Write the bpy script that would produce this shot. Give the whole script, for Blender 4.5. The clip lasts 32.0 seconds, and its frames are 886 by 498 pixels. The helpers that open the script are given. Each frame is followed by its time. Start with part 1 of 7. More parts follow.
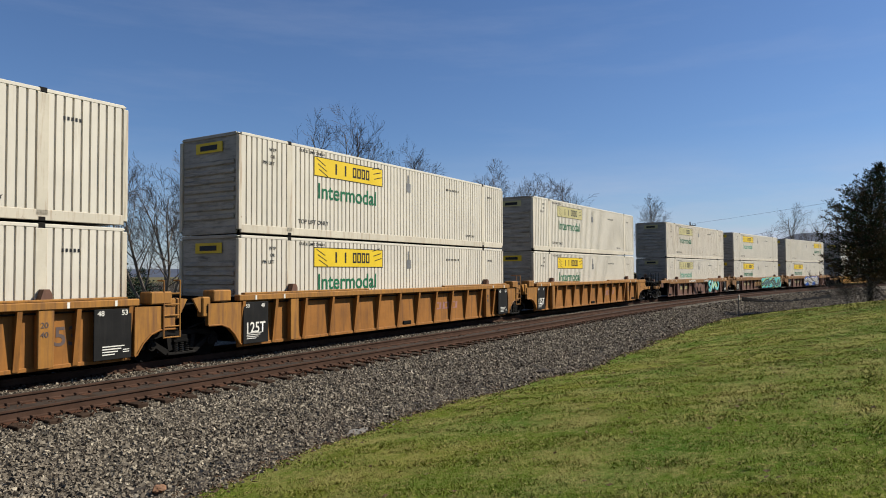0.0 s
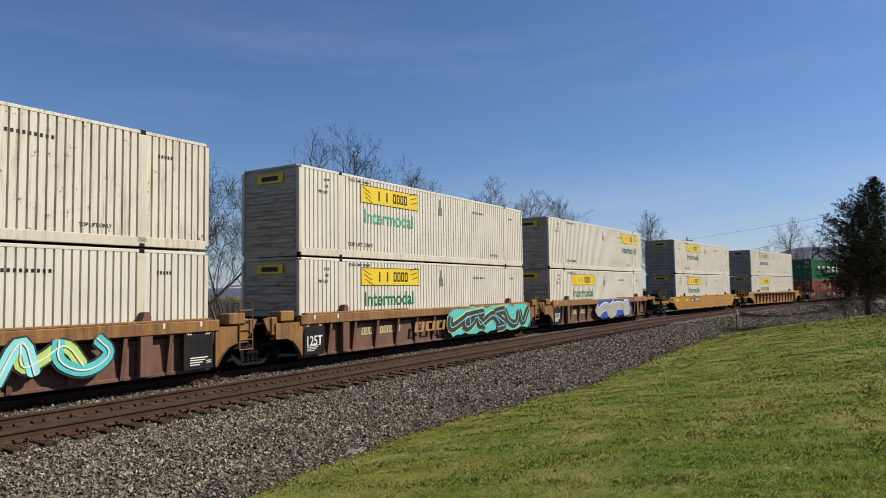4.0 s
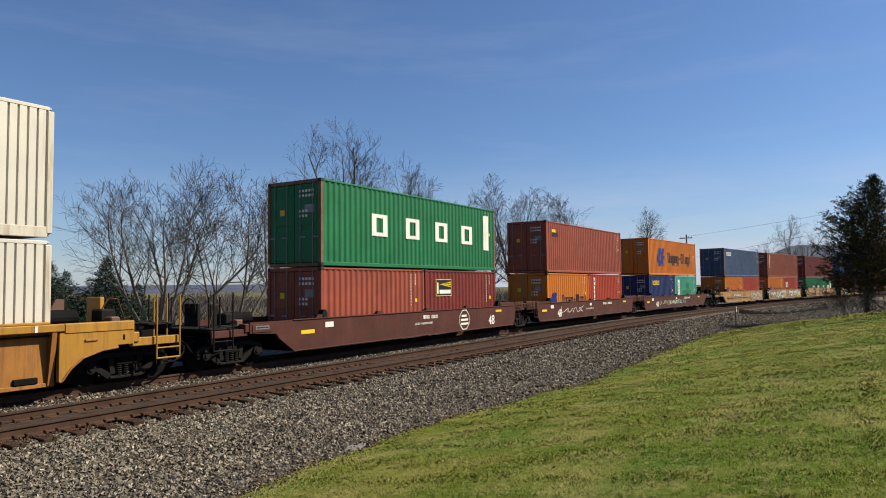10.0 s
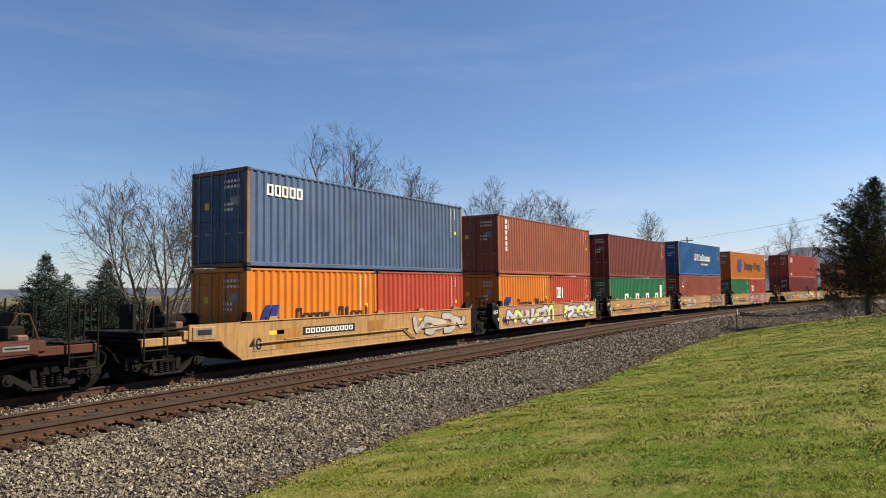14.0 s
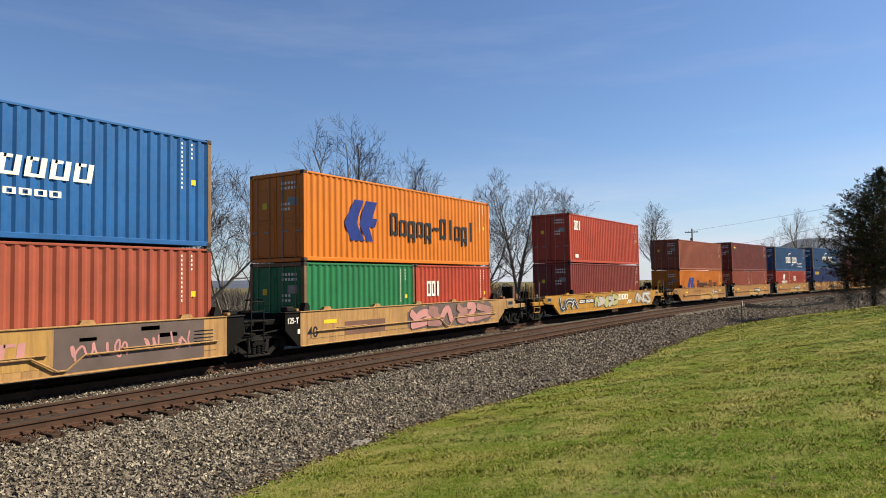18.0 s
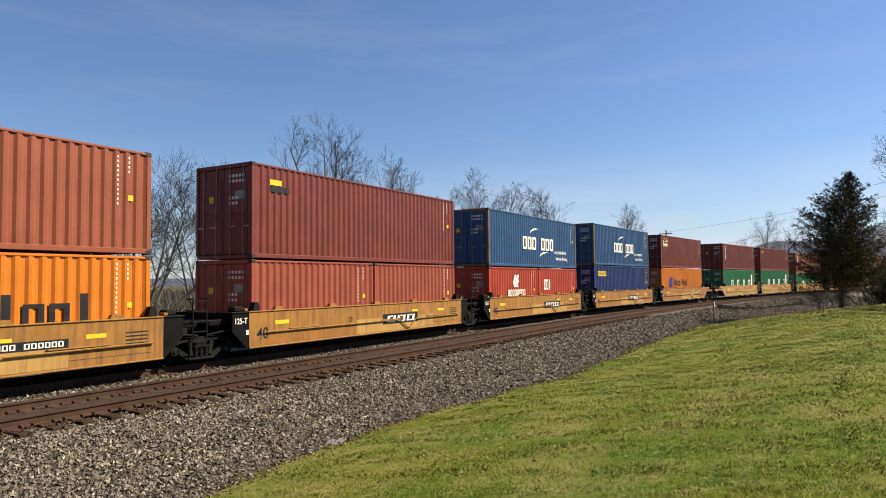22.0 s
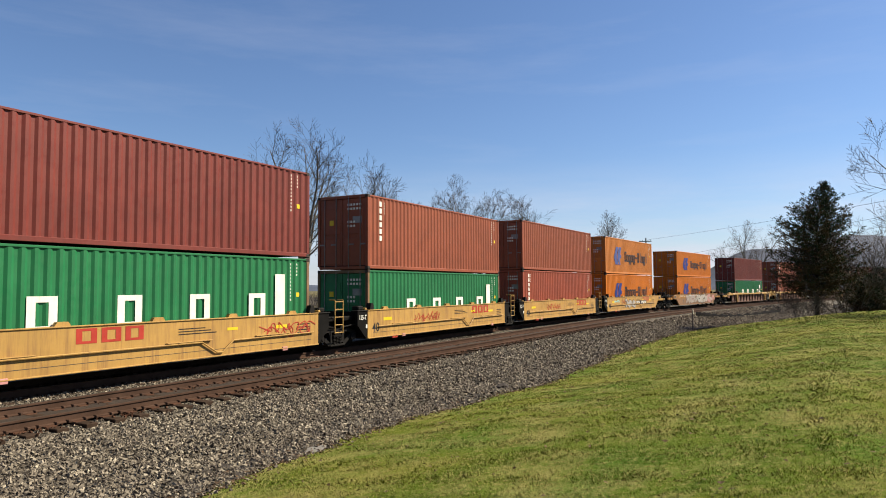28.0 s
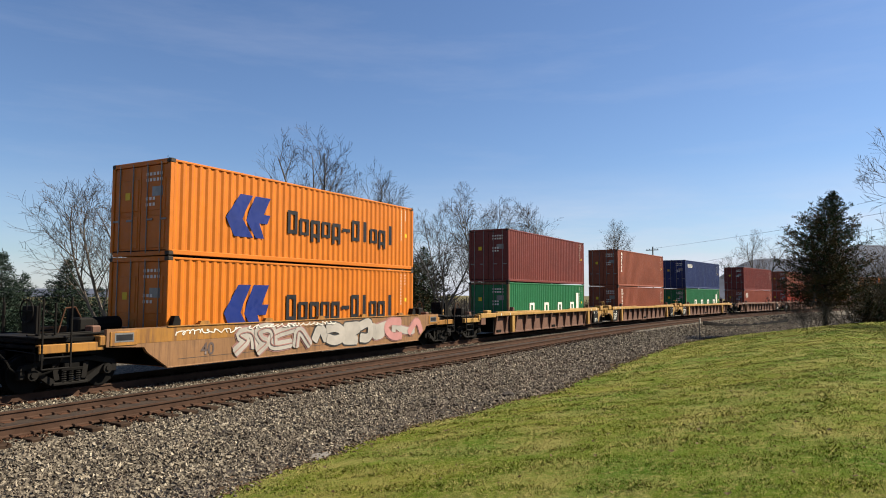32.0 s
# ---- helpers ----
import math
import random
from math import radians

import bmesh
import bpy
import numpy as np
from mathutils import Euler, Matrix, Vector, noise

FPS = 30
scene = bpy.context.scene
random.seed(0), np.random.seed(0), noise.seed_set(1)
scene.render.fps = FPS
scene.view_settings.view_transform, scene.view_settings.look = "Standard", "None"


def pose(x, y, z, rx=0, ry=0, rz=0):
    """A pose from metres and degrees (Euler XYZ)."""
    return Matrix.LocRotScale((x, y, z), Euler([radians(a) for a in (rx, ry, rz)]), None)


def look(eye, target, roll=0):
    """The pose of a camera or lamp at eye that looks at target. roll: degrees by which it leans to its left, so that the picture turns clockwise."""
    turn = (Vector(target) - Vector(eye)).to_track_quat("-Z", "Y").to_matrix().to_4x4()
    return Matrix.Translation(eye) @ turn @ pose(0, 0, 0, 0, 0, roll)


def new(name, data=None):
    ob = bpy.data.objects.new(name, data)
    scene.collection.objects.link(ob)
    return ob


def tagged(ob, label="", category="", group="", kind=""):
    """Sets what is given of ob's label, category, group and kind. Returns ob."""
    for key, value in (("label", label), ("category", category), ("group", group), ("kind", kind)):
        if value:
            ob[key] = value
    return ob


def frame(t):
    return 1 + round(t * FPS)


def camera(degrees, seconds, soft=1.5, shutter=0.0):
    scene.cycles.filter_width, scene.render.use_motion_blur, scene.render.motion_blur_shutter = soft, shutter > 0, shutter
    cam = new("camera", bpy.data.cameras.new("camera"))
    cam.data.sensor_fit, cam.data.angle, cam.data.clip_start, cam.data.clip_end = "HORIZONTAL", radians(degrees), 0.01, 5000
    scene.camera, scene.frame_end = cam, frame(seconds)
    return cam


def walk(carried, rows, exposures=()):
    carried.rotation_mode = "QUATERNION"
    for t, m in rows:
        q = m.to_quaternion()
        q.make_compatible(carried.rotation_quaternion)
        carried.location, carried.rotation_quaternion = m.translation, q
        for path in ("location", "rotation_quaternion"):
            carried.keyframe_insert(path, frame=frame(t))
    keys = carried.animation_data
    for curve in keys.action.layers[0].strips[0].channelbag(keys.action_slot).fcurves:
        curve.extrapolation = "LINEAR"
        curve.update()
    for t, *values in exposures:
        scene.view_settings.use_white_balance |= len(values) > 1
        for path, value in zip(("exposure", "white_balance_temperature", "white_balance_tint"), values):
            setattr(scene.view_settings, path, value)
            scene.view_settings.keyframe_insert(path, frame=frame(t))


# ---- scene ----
# ---------------------------------------------------------------- camera
EYE = (0.0, 0.0, 2.2)


def aim(yaw, pitch, roll):
    """The pose of the eye: yaw counter-clockwise from +x, pitch up, roll to its left, in degrees."""
    a, b = radians(yaw), radians(pitch)
    way = Vector((math.cos(a) * math.cos(b), math.sin(a) * math.cos(b), math.sin(b)))
    return look(EYE, Vector(EYE) + way, roll)


cam = camera(66.0, 32.0, soft=1.0)
PATH = [(0, 32.19, 1.99, -0.30), (0.5, 32.21, 2.13, -0.28), (1, 32.23, 2.22, -0.22), (1.5, 32.22, 2.32, -0.13), (2, 32.23, 2.36, -0.22),
        (2.5, 32.22, 2.39, -0.42), (3, 32.18, 2.36, -0.55), (3.5, 31.93, 2.68, -0.98), (4, 31.96, 3.46, -0.79), (4.5, 31.83, 3.57, -0.26),
        (6.5, 31.86, 2.41, -0.38), (7, 31.93, 2.57, -0.22), (7.5, 32.02, 2.95, -0.31), (8, 31.99, 3.02, -0.71), (8.5, 32.00, 3.04, -0.69),
        (9, 31.97, 3.09, -0.57), (9.5, 31.97, 3.13, -0.64), (10, 31.92, 3.18, -0.69), (10.5, 31.91, 3.20, -0.68), (11, 32.07, 3.12, -0.64),
        (11.5, 32.25, 3.11, -0.54), (12, 32.23, 3.13, -0.40), (12.5, 32.20, 3.10, -0.34), (13, 32.13, 3.17, -0.56), (13.5, 32.02, 3.27, -0.77),
        (14, 31.97, 3.40, -0.68), (14.5, 31.86, 3.45, -0.82), (15, 31.61, 3.45, -0.43), (15.5, 31.19, 3.31, -0.82), (17.5, 32.32, 3.15, -1.13),
        (18, 32.34, 2.78, -0.91), (18.5, 31.88, 2.73, -0.76), (19, 31.06, 2.77, -0.67), (19.5, 30.94, 2.79, -0.70), (20, 30.63, 2.84, -0.56),
        (20.5, 30.54, 2.69, -0.35), (21, 30.45, 2.68, -0.21), (21.5, 30.46, 2.70, -0.17), (22, 30.39, 2.70, -0.51), (22.5, 30.43, 2.76, -0.76),
        (23, 30.61, 2.78, -0.85), (23.5, 30.48, 2.81, -0.77), (24, 29.99, 2.89, -0.75), (24.5, 29.35, 2.95, -0.60), (25, 28.91, 2.97, -0.53),
        (25.5, 28.83, 2.94, -0.13), (27.5, 28.88, 3.11, -0.31), (28, 28.83, 3.24, -0.31), (28.5, 28.77, 3.33, -0.50), (29, 28.71, 3.41, -0.53),
        (29.5, 28.63, 3.46, -0.64), (30, 28.49, 3.54, -0.67), (30.5, 27.78, 3.66, -0.50), (31, 28.01, 3.82, -0.12), (31.5, 28.73, 3.90, 0.04),
        (32, 29.36, 3.84, 0.14),]
walk(cam, [(t, aim(a, b, c)) for t, a, b, c in PATH], exposures=[(0, 0.74, 5950, 10), (9, 0.74, 5950, 10), (11.5, 1.21, 6500, 10), (32, 1.21, 6500, 10)])

# ---------------------------------------------------------------- sky and sun
SUN_AZ, SUN_EL = -48.0, 42.0      # degrees: azimuth counter-clockwise from +x, height
world = bpy.data.worlds.new("sky")
scene.world = world
world.use_nodes = True
wn, wl = world.node_tree.nodes, world.node_tree.links
sky = wn.new("ShaderNodeTexSky")
sky.sky_type, sky.sun_disc = "NISHITA", False
sky.sun_elevation, sky.sun_rotation = radians(SUN_EL), radians(90 - SUN_AZ)
sky.altitude, sky.air_density, sky.dust_density, sky.ozone_density = 100, 1.0, 0.35, 3.6
co = wn.new("ShaderNodeTexCoord")
mp = wn.new("ShaderNodeMapping")
mp.inputs["Scale"].default_value = (1.6, 1.6, 11.0)
wl.new(co.outputs["Generated"], mp.inputs["Vector"])
cirrus = wn.new("ShaderNodeTexNoise")
cirrus.inputs["Scale"].default_value, cirrus.inputs["Detail"].default_value, cirrus.inputs["Roughness"].default_value = 1.7, 8, 0.62
wl.new(mp.outputs["Vector"], cirrus.inputs["Vector"])
veil = wn.new("ShaderNodeMapRange")
veil.inputs["From Min"].default_value, veil.inputs["From Max"].default_value = 0.5, 0.85
veil.inputs["To Min"].default_value, veil.inputs["To Max"].default_value = 0.0, 0.12
wl.new(cirrus.outputs["Fac"], veil.inputs["Value"])
mixw = wn.new("ShaderNodeMix")
mixw.data_type = "RGBA"
mixw.inputs["B"].default_value = (6.4, 6.6, 7.6, 1)
# the veil of high cloud grows thicker towards the horizon
split = wn.new("ShaderNodeSeparateXYZ")
wl.new(co.outputs["Generated"], split.inputs[0])
height = wn.new("ShaderNodeMapRange")
height.interpolation_type = "SMOOTHSTEP"
for key, value in (("From Min", 0.0), ("From Max", 0.2), ("To Min", 1.0), ("To Max", 0.0)):
    height.inputs[key].default_value = value
wl.new(split.outputs["Z"], height.inputs["Value"])
streak = wn.new("ShaderNodeMapRange")
for key, value in (("From Min", 0.38), ("From Max", 0.62), ("To Min", 0.28), ("To Max", 1.0)):
    streak.inputs[key].default_value = value
wl.new(cirrus.outputs["Fac"], streak.inputs["Value"])
low_veil = wn.new("ShaderNodeMath")
low_veil.operation = "MULTIPLY"
wl.new(height.outputs["Result"], low_veil.inputs[0])
wl.new(streak.outputs["Result"], low_veil.inputs[1])
whole = wn.new("ShaderNodeMath")
whole.operation = "MAXIMUM"
east = wn.new("ShaderNodeMapRange")
for key, value in (("From Min", 0.40), ("From Max", 0.92), ("To Min", 0.22), ("To Max", 1.0)):
    east.inputs[key].default_value = value
wl.new(split.outputs["X"], east.inputs["Value"])
bank = wn.new("ShaderNodeMath")
bank.operation = "MULTIPLY"
wl.new(low_veil.outputs[0], bank.inputs[0])
wl.new(east.outputs["Result"], bank.inputs[1])
wl.new(bank.outputs[0], whole.inputs[0])
wl.new(veil.outputs["Result"], whole.inputs[1])
wl.new(whole.outputs[0], mixw.inputs["Factor"])
tint = wn.new("ShaderNodeMix")
tint.data_type, tint.blend_type = "RGBA", "MULTIPLY"
tint.inputs["Factor"].default_value, tint.inputs["B"].default_value = 1.0, (0.90, 0.97, 1.10, 1)
wl.new(sky.outputs["Color"], tint.inputs["A"])
wl.new(tint.outputs["Result"], mixw.inputs["A"])
bg = wn["Background"]
bg.inputs["Strength"].default_value = 0.05
wl.new(mixw.outputs["Result"], bg.inputs["Color"])

sun_data = bpy.data.lights.new("sun", "SUN")
sun_data.energy, sun_data.angle, sun_data.color = 4.9, radians(0.53), (1.0, 0.91, 0.74)
sun = new("sun", sun_data)
a, b = radians(SUN_AZ), radians(SUN_EL)
sun.matrix_world = look(Vector((math.cos(a) * math.cos(b), math.sin(a) * math.cos(b), math.sin(b))) * 60, (0, 0, 0))

# ---------------------------------------------------------------- materials
def nodes_of(name):
    m = bpy.data.materials.new(name)
    m.use_nodes = True
    return m, m.node_tree.nodes, m.node_tree.links, m.node_tree.nodes["Principled BSDF"]


def coords(n, l, scale=(1, 1, 1), spread=40.0):
    """Object coordinates, shifted at random from object to object."""
    tc, info, mul, add, mapping = (n.new(k) for k in ("ShaderNodeTexCoord", "ShaderNodeObjectInfo", "ShaderNodeMath", "ShaderNodeVectorMath", "ShaderNodeMapping"))
    mul.operation, mul.inputs[1].default_value = "MULTIPLY", spread
    l.new(info.outputs["Random"], mul.inputs[0])
    l.new(tc.outputs["Object"], add.inputs[0])
    l.new(mul.outputs[0], add.inputs[1])
    l.new(add.outputs[0], mapping.inputs["Vector"])
    mapping.inputs["Scale"].default_value = scale
    return mapping.outputs["Vector"], info


def noise_of(n, l, vec, scale, detail=5, rough=0.6):
    t = n.new("ShaderNodeTexNoise")
    t.inputs["Scale"].default_value, t.inputs["Detail"].default_value, t.inputs["Roughness"].default_value = scale, detail, rough
    l.new(vec, t.inputs["Vector"])
    return t.outputs["Fac"]


def ramp_of(n, l, fac, lo, hi, a=0.0, b=1.0):
    r = n.new("ShaderNodeMapRange")
    for key, value in (("From Min", lo), ("From Max", hi), ("To Min", a), ("To Max", b)):
        r.inputs[key].default_value = value
    l.new(fac, r.inputs["Value"])
    return r.outputs["Result"]


def mix_of(n, l, fac, a, b):
    m = n.new("ShaderNodeMix")
    m.data_type = "RGBA"
    for key, v in (("A", a), ("B", b)):
        if isinstance(v, tuple):
            m.inputs[key].default_value = (*v[:3], 1)
        else:
            l.new(v, m.inputs[key])
    if isinstance(fac, float):
        m.inputs["Factor"].default_value = fac
    else:
        l.new(fac, m.inputs["Factor"])
    return m.outputs["Result"]


def bump_of(n, l, p, height, strength, distance):
    b = n.new("ShaderNodeBump")
    b.inputs["Strength"].default_value, b.inputs["Distance"].default_value = strength, distance
    l.new(height, b.inputs["Height"])
    l.new(b.outputs["Normal"], p.inputs["Normal"])


def surface(name, colour, rough=0.55, metal=0.0, vary=0.18, scale=1.5, stain=None, amount=0.0, spot=None, spots=0.0, bump=0.15, grain=60.0, way=(5.0, 5.0, 0.35), gloss=None):
    """A weathered surface: broad fading, streaks that run down, and spots with a shape of their own."""
    m, n, l, p = nodes_of(name)
    vec, info = coords(n, l)
    dark = tuple(c * (1 - vary) for c in colour)
    light = tuple(min(0.95, c * (1 + vary)) for c in colour)
    col = mix_of(n, l, ramp_of(n, l, noise_of(n, l, vec, scale), 0.3, 0.7), dark, light)
    col = mix_of(n, l, ramp_of(n, l, noise_of(n, l, vec, 14.0, 4), 0.45, 0.75, 0.0, 0.25), col, dark)
    if stain:
        runs, _ = coords(n, l, way)
        f = ramp_of(n, l, noise_of(n, l, runs, 1.6, 6, 0.7), 0.62 - 0.22 * amount, 0.85 - 0.15 * amount, 0.0, min(1.0, 0.3 + amount))
        col = mix_of(n, l, f, col, stain)
    if spot:
        f = ramp_of(n, l, noise_of(n, l, vec, 5.0, 8, 0.75), 0.72 - 0.2 * spots, 0.78 - 0.18 * spots)
        col = mix_of(n, l, f, col, spot)
    l.new(col, p.inputs["Base Color"])
    l.new(ramp_of(n, l, noise_of(n, l, vec, 6.0), 0.3, 0.7, max(0.05, rough - 0.12), min(1, rough + 0.15)), p.inputs["Roughness"])
    p.inputs["Metallic"].default_value = metal
    p.inputs["Specular IOR Level"].default_value = (0.22 if rough > 0.4 else 0.5) if gloss is None else gloss
    if bump:
        bump_of(n, l, p, noise_of(n, l, vec, grain, 3), bump, 0.01)
    return m


RUST, GRIME = (0.12, 0.045, 0.018), (0.045, 0.037, 0.03)
M = {
    "white": surface("white_box_paint", (0.50, 0.455, 0.375), 0.5, 0, 0.08, 0.8, (0.28, 0.205, 0.135), 0.2, RUST, 0.1, 0.08),
    "white_rusty": surface("white_box_paint_rusty", (0.50, 0.45, 0.365), 0.55, 0, 0.08, 0.8, (0.20, 0.095, 0.038), 0.58, RUST, 0.60, 0.1),
    "white_post": surface("white_post_paint_chipped", (0.46, 0.41, 0.32), 0.6, 0, 0.12, 0.8, (0.18, 0.08, 0.032), 0.5, RUST, 0.28, 0.1),
    "ink_soot": surface("charcoal_spray_paint", (0.0305, 0.0305, 0.0313), 0.6, 0, 0.2),
    "ink_dusk": surface("dull_grey_brown_spray_paint", (0.085, 0.06, 0.052), 0.6, 0, 0.2),
    "ink_rose": surface("dull_rose_spray_paint", (0.226, 0.113, 0.0957), 0.6, 0, 0.2),
    "ink_royal": surface("royal_blue_spray_paint", (0.0174, 0.0696, 0.278), 0.5, 0, 0.15),
    "ink_turquoise": surface("turquoise_spray_paint", (0.087, 0.365, 0.365), 0.5, 0, 0.15),
    # darker than the sides; level dark streaks paint rib shading as well as grime
    "white_end": surface("white_end_wall_dirt_and_shade", (0.30, 0.272, 0.232), 0.65, 0, 0.22, 1.2, (0.040, 0.033, 0.027), 0.6, RUST, 0.08, 0.1, 60.0, (0.7, 0.7, 5.0)),
    "orange": surface("orange_box_paint", (0.426, 0.118, 0.0071), 0.5, 0, 0.10, 1.0, (0.237, 0.0592, 0.0118), 0.2, RUST, 0.0, 0.08),
    "orange_faded": surface("orange_box_paint_faded", (0.391, 0.131, 0.0237), 0.55, 0, 0.14, 1.0, (0.296, 0.118, 0.0355), 0.5, None, 0, 0.08),
    "red": surface("red_box_paint", (0.285, 0.036, 0.016), 0.5, 0, 0.15, 1.0, (0.14, 0.03, 0.018), 0.35, None, 0, 0.08),
    "red_dark": surface("dark_red_box_paint", (0.136, 0.0207, 0.0148), 0.5, 0, 0.18, 1.0, (0.0592, 0.0177, 0.0118), 0.3, None, 0, 0.08),
    "maroon": surface("maroon_box_paint", (0.122, 0.024, 0.017), 0.5, 0, 0.15, 1.0, (0.0592, 0.0207, 0.0177), 0.3, None, 0, 0.08),
    "brown": surface("brown_red_box_paint", (0.198, 0.051, 0.0235), 0.55, 0, 0.15, 1.0, (0.125, 0.045, 0.024), 0.4, RUST, 0.1, 0.08),
    "redbrown": surface("faded_red_brown_paint", (0.215, 0.047, 0.024), 0.55, 0, 0.15, 1.0, (0.118, 0.0355, 0.0237), 0.35, None, 0, 0.08),
    "green": surface("green_box_paint", (0.0118, 0.112, 0.0385), 0.5, 0, 0.12, 1.0, (0.0118, 0.0532, 0.0237), 0.25, None, 0, 0.08),
    "teal": surface("teal_box_paint", (0.0592, 0.249, 0.165), 0.5, 0, 0.15, 1.0, (0.0296, 0.148, 0.101), 0.3, None, 0, 0.08),
    "navy": surface("navy_box_paint", (0.013, 0.0237, 0.0887), 0.5, 0, 0.2, 1.0, (0.0118, 0.0118, 0.0355), 0.3, (0.118, 0.131, 0.177), 0.05, 0.08),
    "arcs": surface("blue_box_paint", (0.016, 0.056, 0.135), 0.5, 0, 0.2, 1.0, (0.01, 0.03, 0.07), 0.4, RUST, 0.05, 0.08),
    "slant_row": surface("bright_blue_box_paint", (0.008, 0.068, 0.20), 0.5, 0, 0.15, 1.0, (0.01, 0.035, 0.09), 0.3, None, 0, 0.08),
    "greyblue": surface("weathered_grey_blue_paint", (0.042, 0.068, 0.125), 0.6, 0, 0.22, 1.0, (0.09, 0.11, 0.15), 0.5, RUST, 0.05, 0.08),
    "ink_black": surface("black_lettering_paint", (0.0102, 0.0102, 0.0122), 0.5, 0, 0.2),
    "ink_white": surface("white_lettering_paint", (0.60, 0.57, 0.50), 0.5, 0, 0.12, 2.0, (0.30, 0.26, 0.2), 0.35),
    "ink_yellow": surface("yellow_lettering_paint", (0.557, 0.383, 0.0139), 0.5, 0, 0.06),
    "ink_yellow_pale": surface("faded_yellow_lettering_paint", (0.391, 0.343, 0.16), 0.5, 0, 0.1),
    "ink_green": surface("green_lettering_paint", (0.0118, 0.0948, 0.0414), 0.5, 0, 0.15),
    "ink_green_pale": surface("faded_green_lettering_paint", (0.0592, 0.224, 0.148), 0.5, 0, 0.15),
    "ink_blue": surface("blue_lettering_paint", (0.00592, 0.0177, 0.124), 0.5, 0, 0.15),
    "ink_blue_pale": surface("faded_blue_lettering_paint", (0.042, 0.058, 0.165), 0.5, 0, 0.15),
    "ink_olive": surface("pale_olive_spray_paint", (0.27, 0.26, 0.11), 0.5, 0, 0.15),
    "ink_red": surface("red_lettering_paint", (0.296, 0.0296, 0.0177), 0.5, 0, 0.15),
    "ink_pink": surface("pink_spray_paint", (0.355, 0.165, 0.148), 0.5, 0, 0.15),
    "ink_cyan": surface("pale_cyan_spray_paint", (0.212, 0.51, 0.493), 0.5, 0, 0.15),
    "ink_lime": surface("lime_spray_paint", (0.357, 0.468, 0.102), 0.5, 0, 0.15),
    "ink_silver": surface("silver_spray_paint", (0.29, 0.262, 0.225), 0.55, 0.0, 0.18),
    "ink_lilac": surface("lilac_spray_paint", (0.383, 0.34, 0.468), 0.5, 0, 0.15),
    "yellow_car": surface("yellow_wagon_paint", (0.262, 0.120, 0.022), 0.6, 0, 0.18, 1.2, (0.106, 0.050, 0.0237), 0.8, RUST, 0.32, 0.12),
    "yellow_light": surface("pale_yellow_wagon_paint", (0.331, 0.19, 0.0503), 0.55, 0, 0.14, 1.2, (0.177, 0.0887, 0.0355), 0.7, RUST, 0.25, 0.12),
    "yellow_fresh": surface("bright_yellow_wagon_paint", (0.308, 0.151, 0.0165), 0.5, 0, 0.14, 1.2, (0.177, 0.0828, 0.0237), 0.7, RUST, 0.25, 0.12),
    "tan_car": surface("dirty_tan_wagon_paint", (0.285, 0.160, 0.055), 0.6, 0, 0.2, 1.2, (0.142, 0.071, 0.0355), 0.75, RUST, 0.3, 0.12),
    "ochre_panel": surface("ochre_wagon_panel", (0.232, 0.096, 0.018), 0.65, 0, 0.2, 1.2, (0.071, 0.0355, 0.0177), 0.6, RUST, 0.2, 0.12),
    "rust_tan": surface("rusty_tan_wagon_paint", (0.195, 0.101, 0.0444), 0.6, 0, 0.2, 1.2, (0.0769, 0.0414, 0.0237), 0.7, RUST, 0.255, 0.12),
    "brown_car": surface("red_brown_wagon_paint", (0.066, 0.0235, 0.016), 0.65, 0, 0.22, 1.2, (0.030, 0.0165, 0.0135), 0.55, None, 0, 0.12, gloss=0.12),
    "rusty_car": surface("rusty_brown_wagon_paint", (0.118, 0.0592, 0.0385), 0.65, 0, 0.25, 1.2, (0.0532, 0.0296, 0.0207), 0.5, None, 0, 0.12),
    "black_steel": surface("black_grimy_steel", (0.0062, 0.0056, 0.005), 0.8, 0.0, 0.4, 3.0, None, 0, (0.020, 0.014, 0.010), 0.1, 0.2, gloss=0.06),
    "rusty_ochre": surface("rust_streaked_ochre_paint", (0.215, 0.105, 0.030), 0.65, 0, 0.25, 1.5, (0.075, 0.036, 0.02), 0.9, RUST, 0.4, 0.12),
    "post_worn": surface("worn_rusty_post_paint", (0.150, 0.088, 0.045), 0.65, 0, 0.3, 2.0, (0.07, 0.035, 0.018), 0.7, RUST, 0.35, 0.12),
    "black_panel": surface("black_stencil_panel_paint", (0.012, 0.0115, 0.011), 0.7, 0, 0.3, 3.0, (0.03, 0.026, 0.022), 0.4, None, 0, 0.1, gloss=0.1),
    "steel_dark": surface("oily_dark_steel", (0.0085, 0.0072, 0.006), 0.75, 0.0, 0.35, 3.0, None, 0, (0.035, 0.022, 0.014), 0.15, 0.2, gloss=0.12),
    "casting": surface("dark_corner_casting_steel", (0.0355, 0.0266, 0.0207), 0.6, 0.3, 0.3, 4.0, None, 0, RUST, 0.3, 0.2),
    "galv": surface("galvanised_rod_steel", (0.177, 0.171, 0.165), 0.45, 0.5, 0.2, 4.0, None, 0, RUST, 0.1, 0.1),
    "rail": surface("rusty_rail_steel", (0.054, 0.0305, 0.0205), 0.85, 0.0, 0.28, 3.0, None, 0, (0.095, 0.042, 0.022), 0.25, 0.2, gloss=0.06),
    "rail_top": surface("worn_rail_head_steel", (0.030, 0.021, 0.016), 0.7, 0.1, 0.2, 3.0, None, 0, None, 0, 0.05, gloss=0.12),
    "rust_iron": surface("rusty_track_iron", (0.066, 0.032, 0.019), 0.85, 0.0, 0.35, 6.0, None, 0, (0.13, 0.056, 0.024), 0.3, 0.3, gloss=0.06),
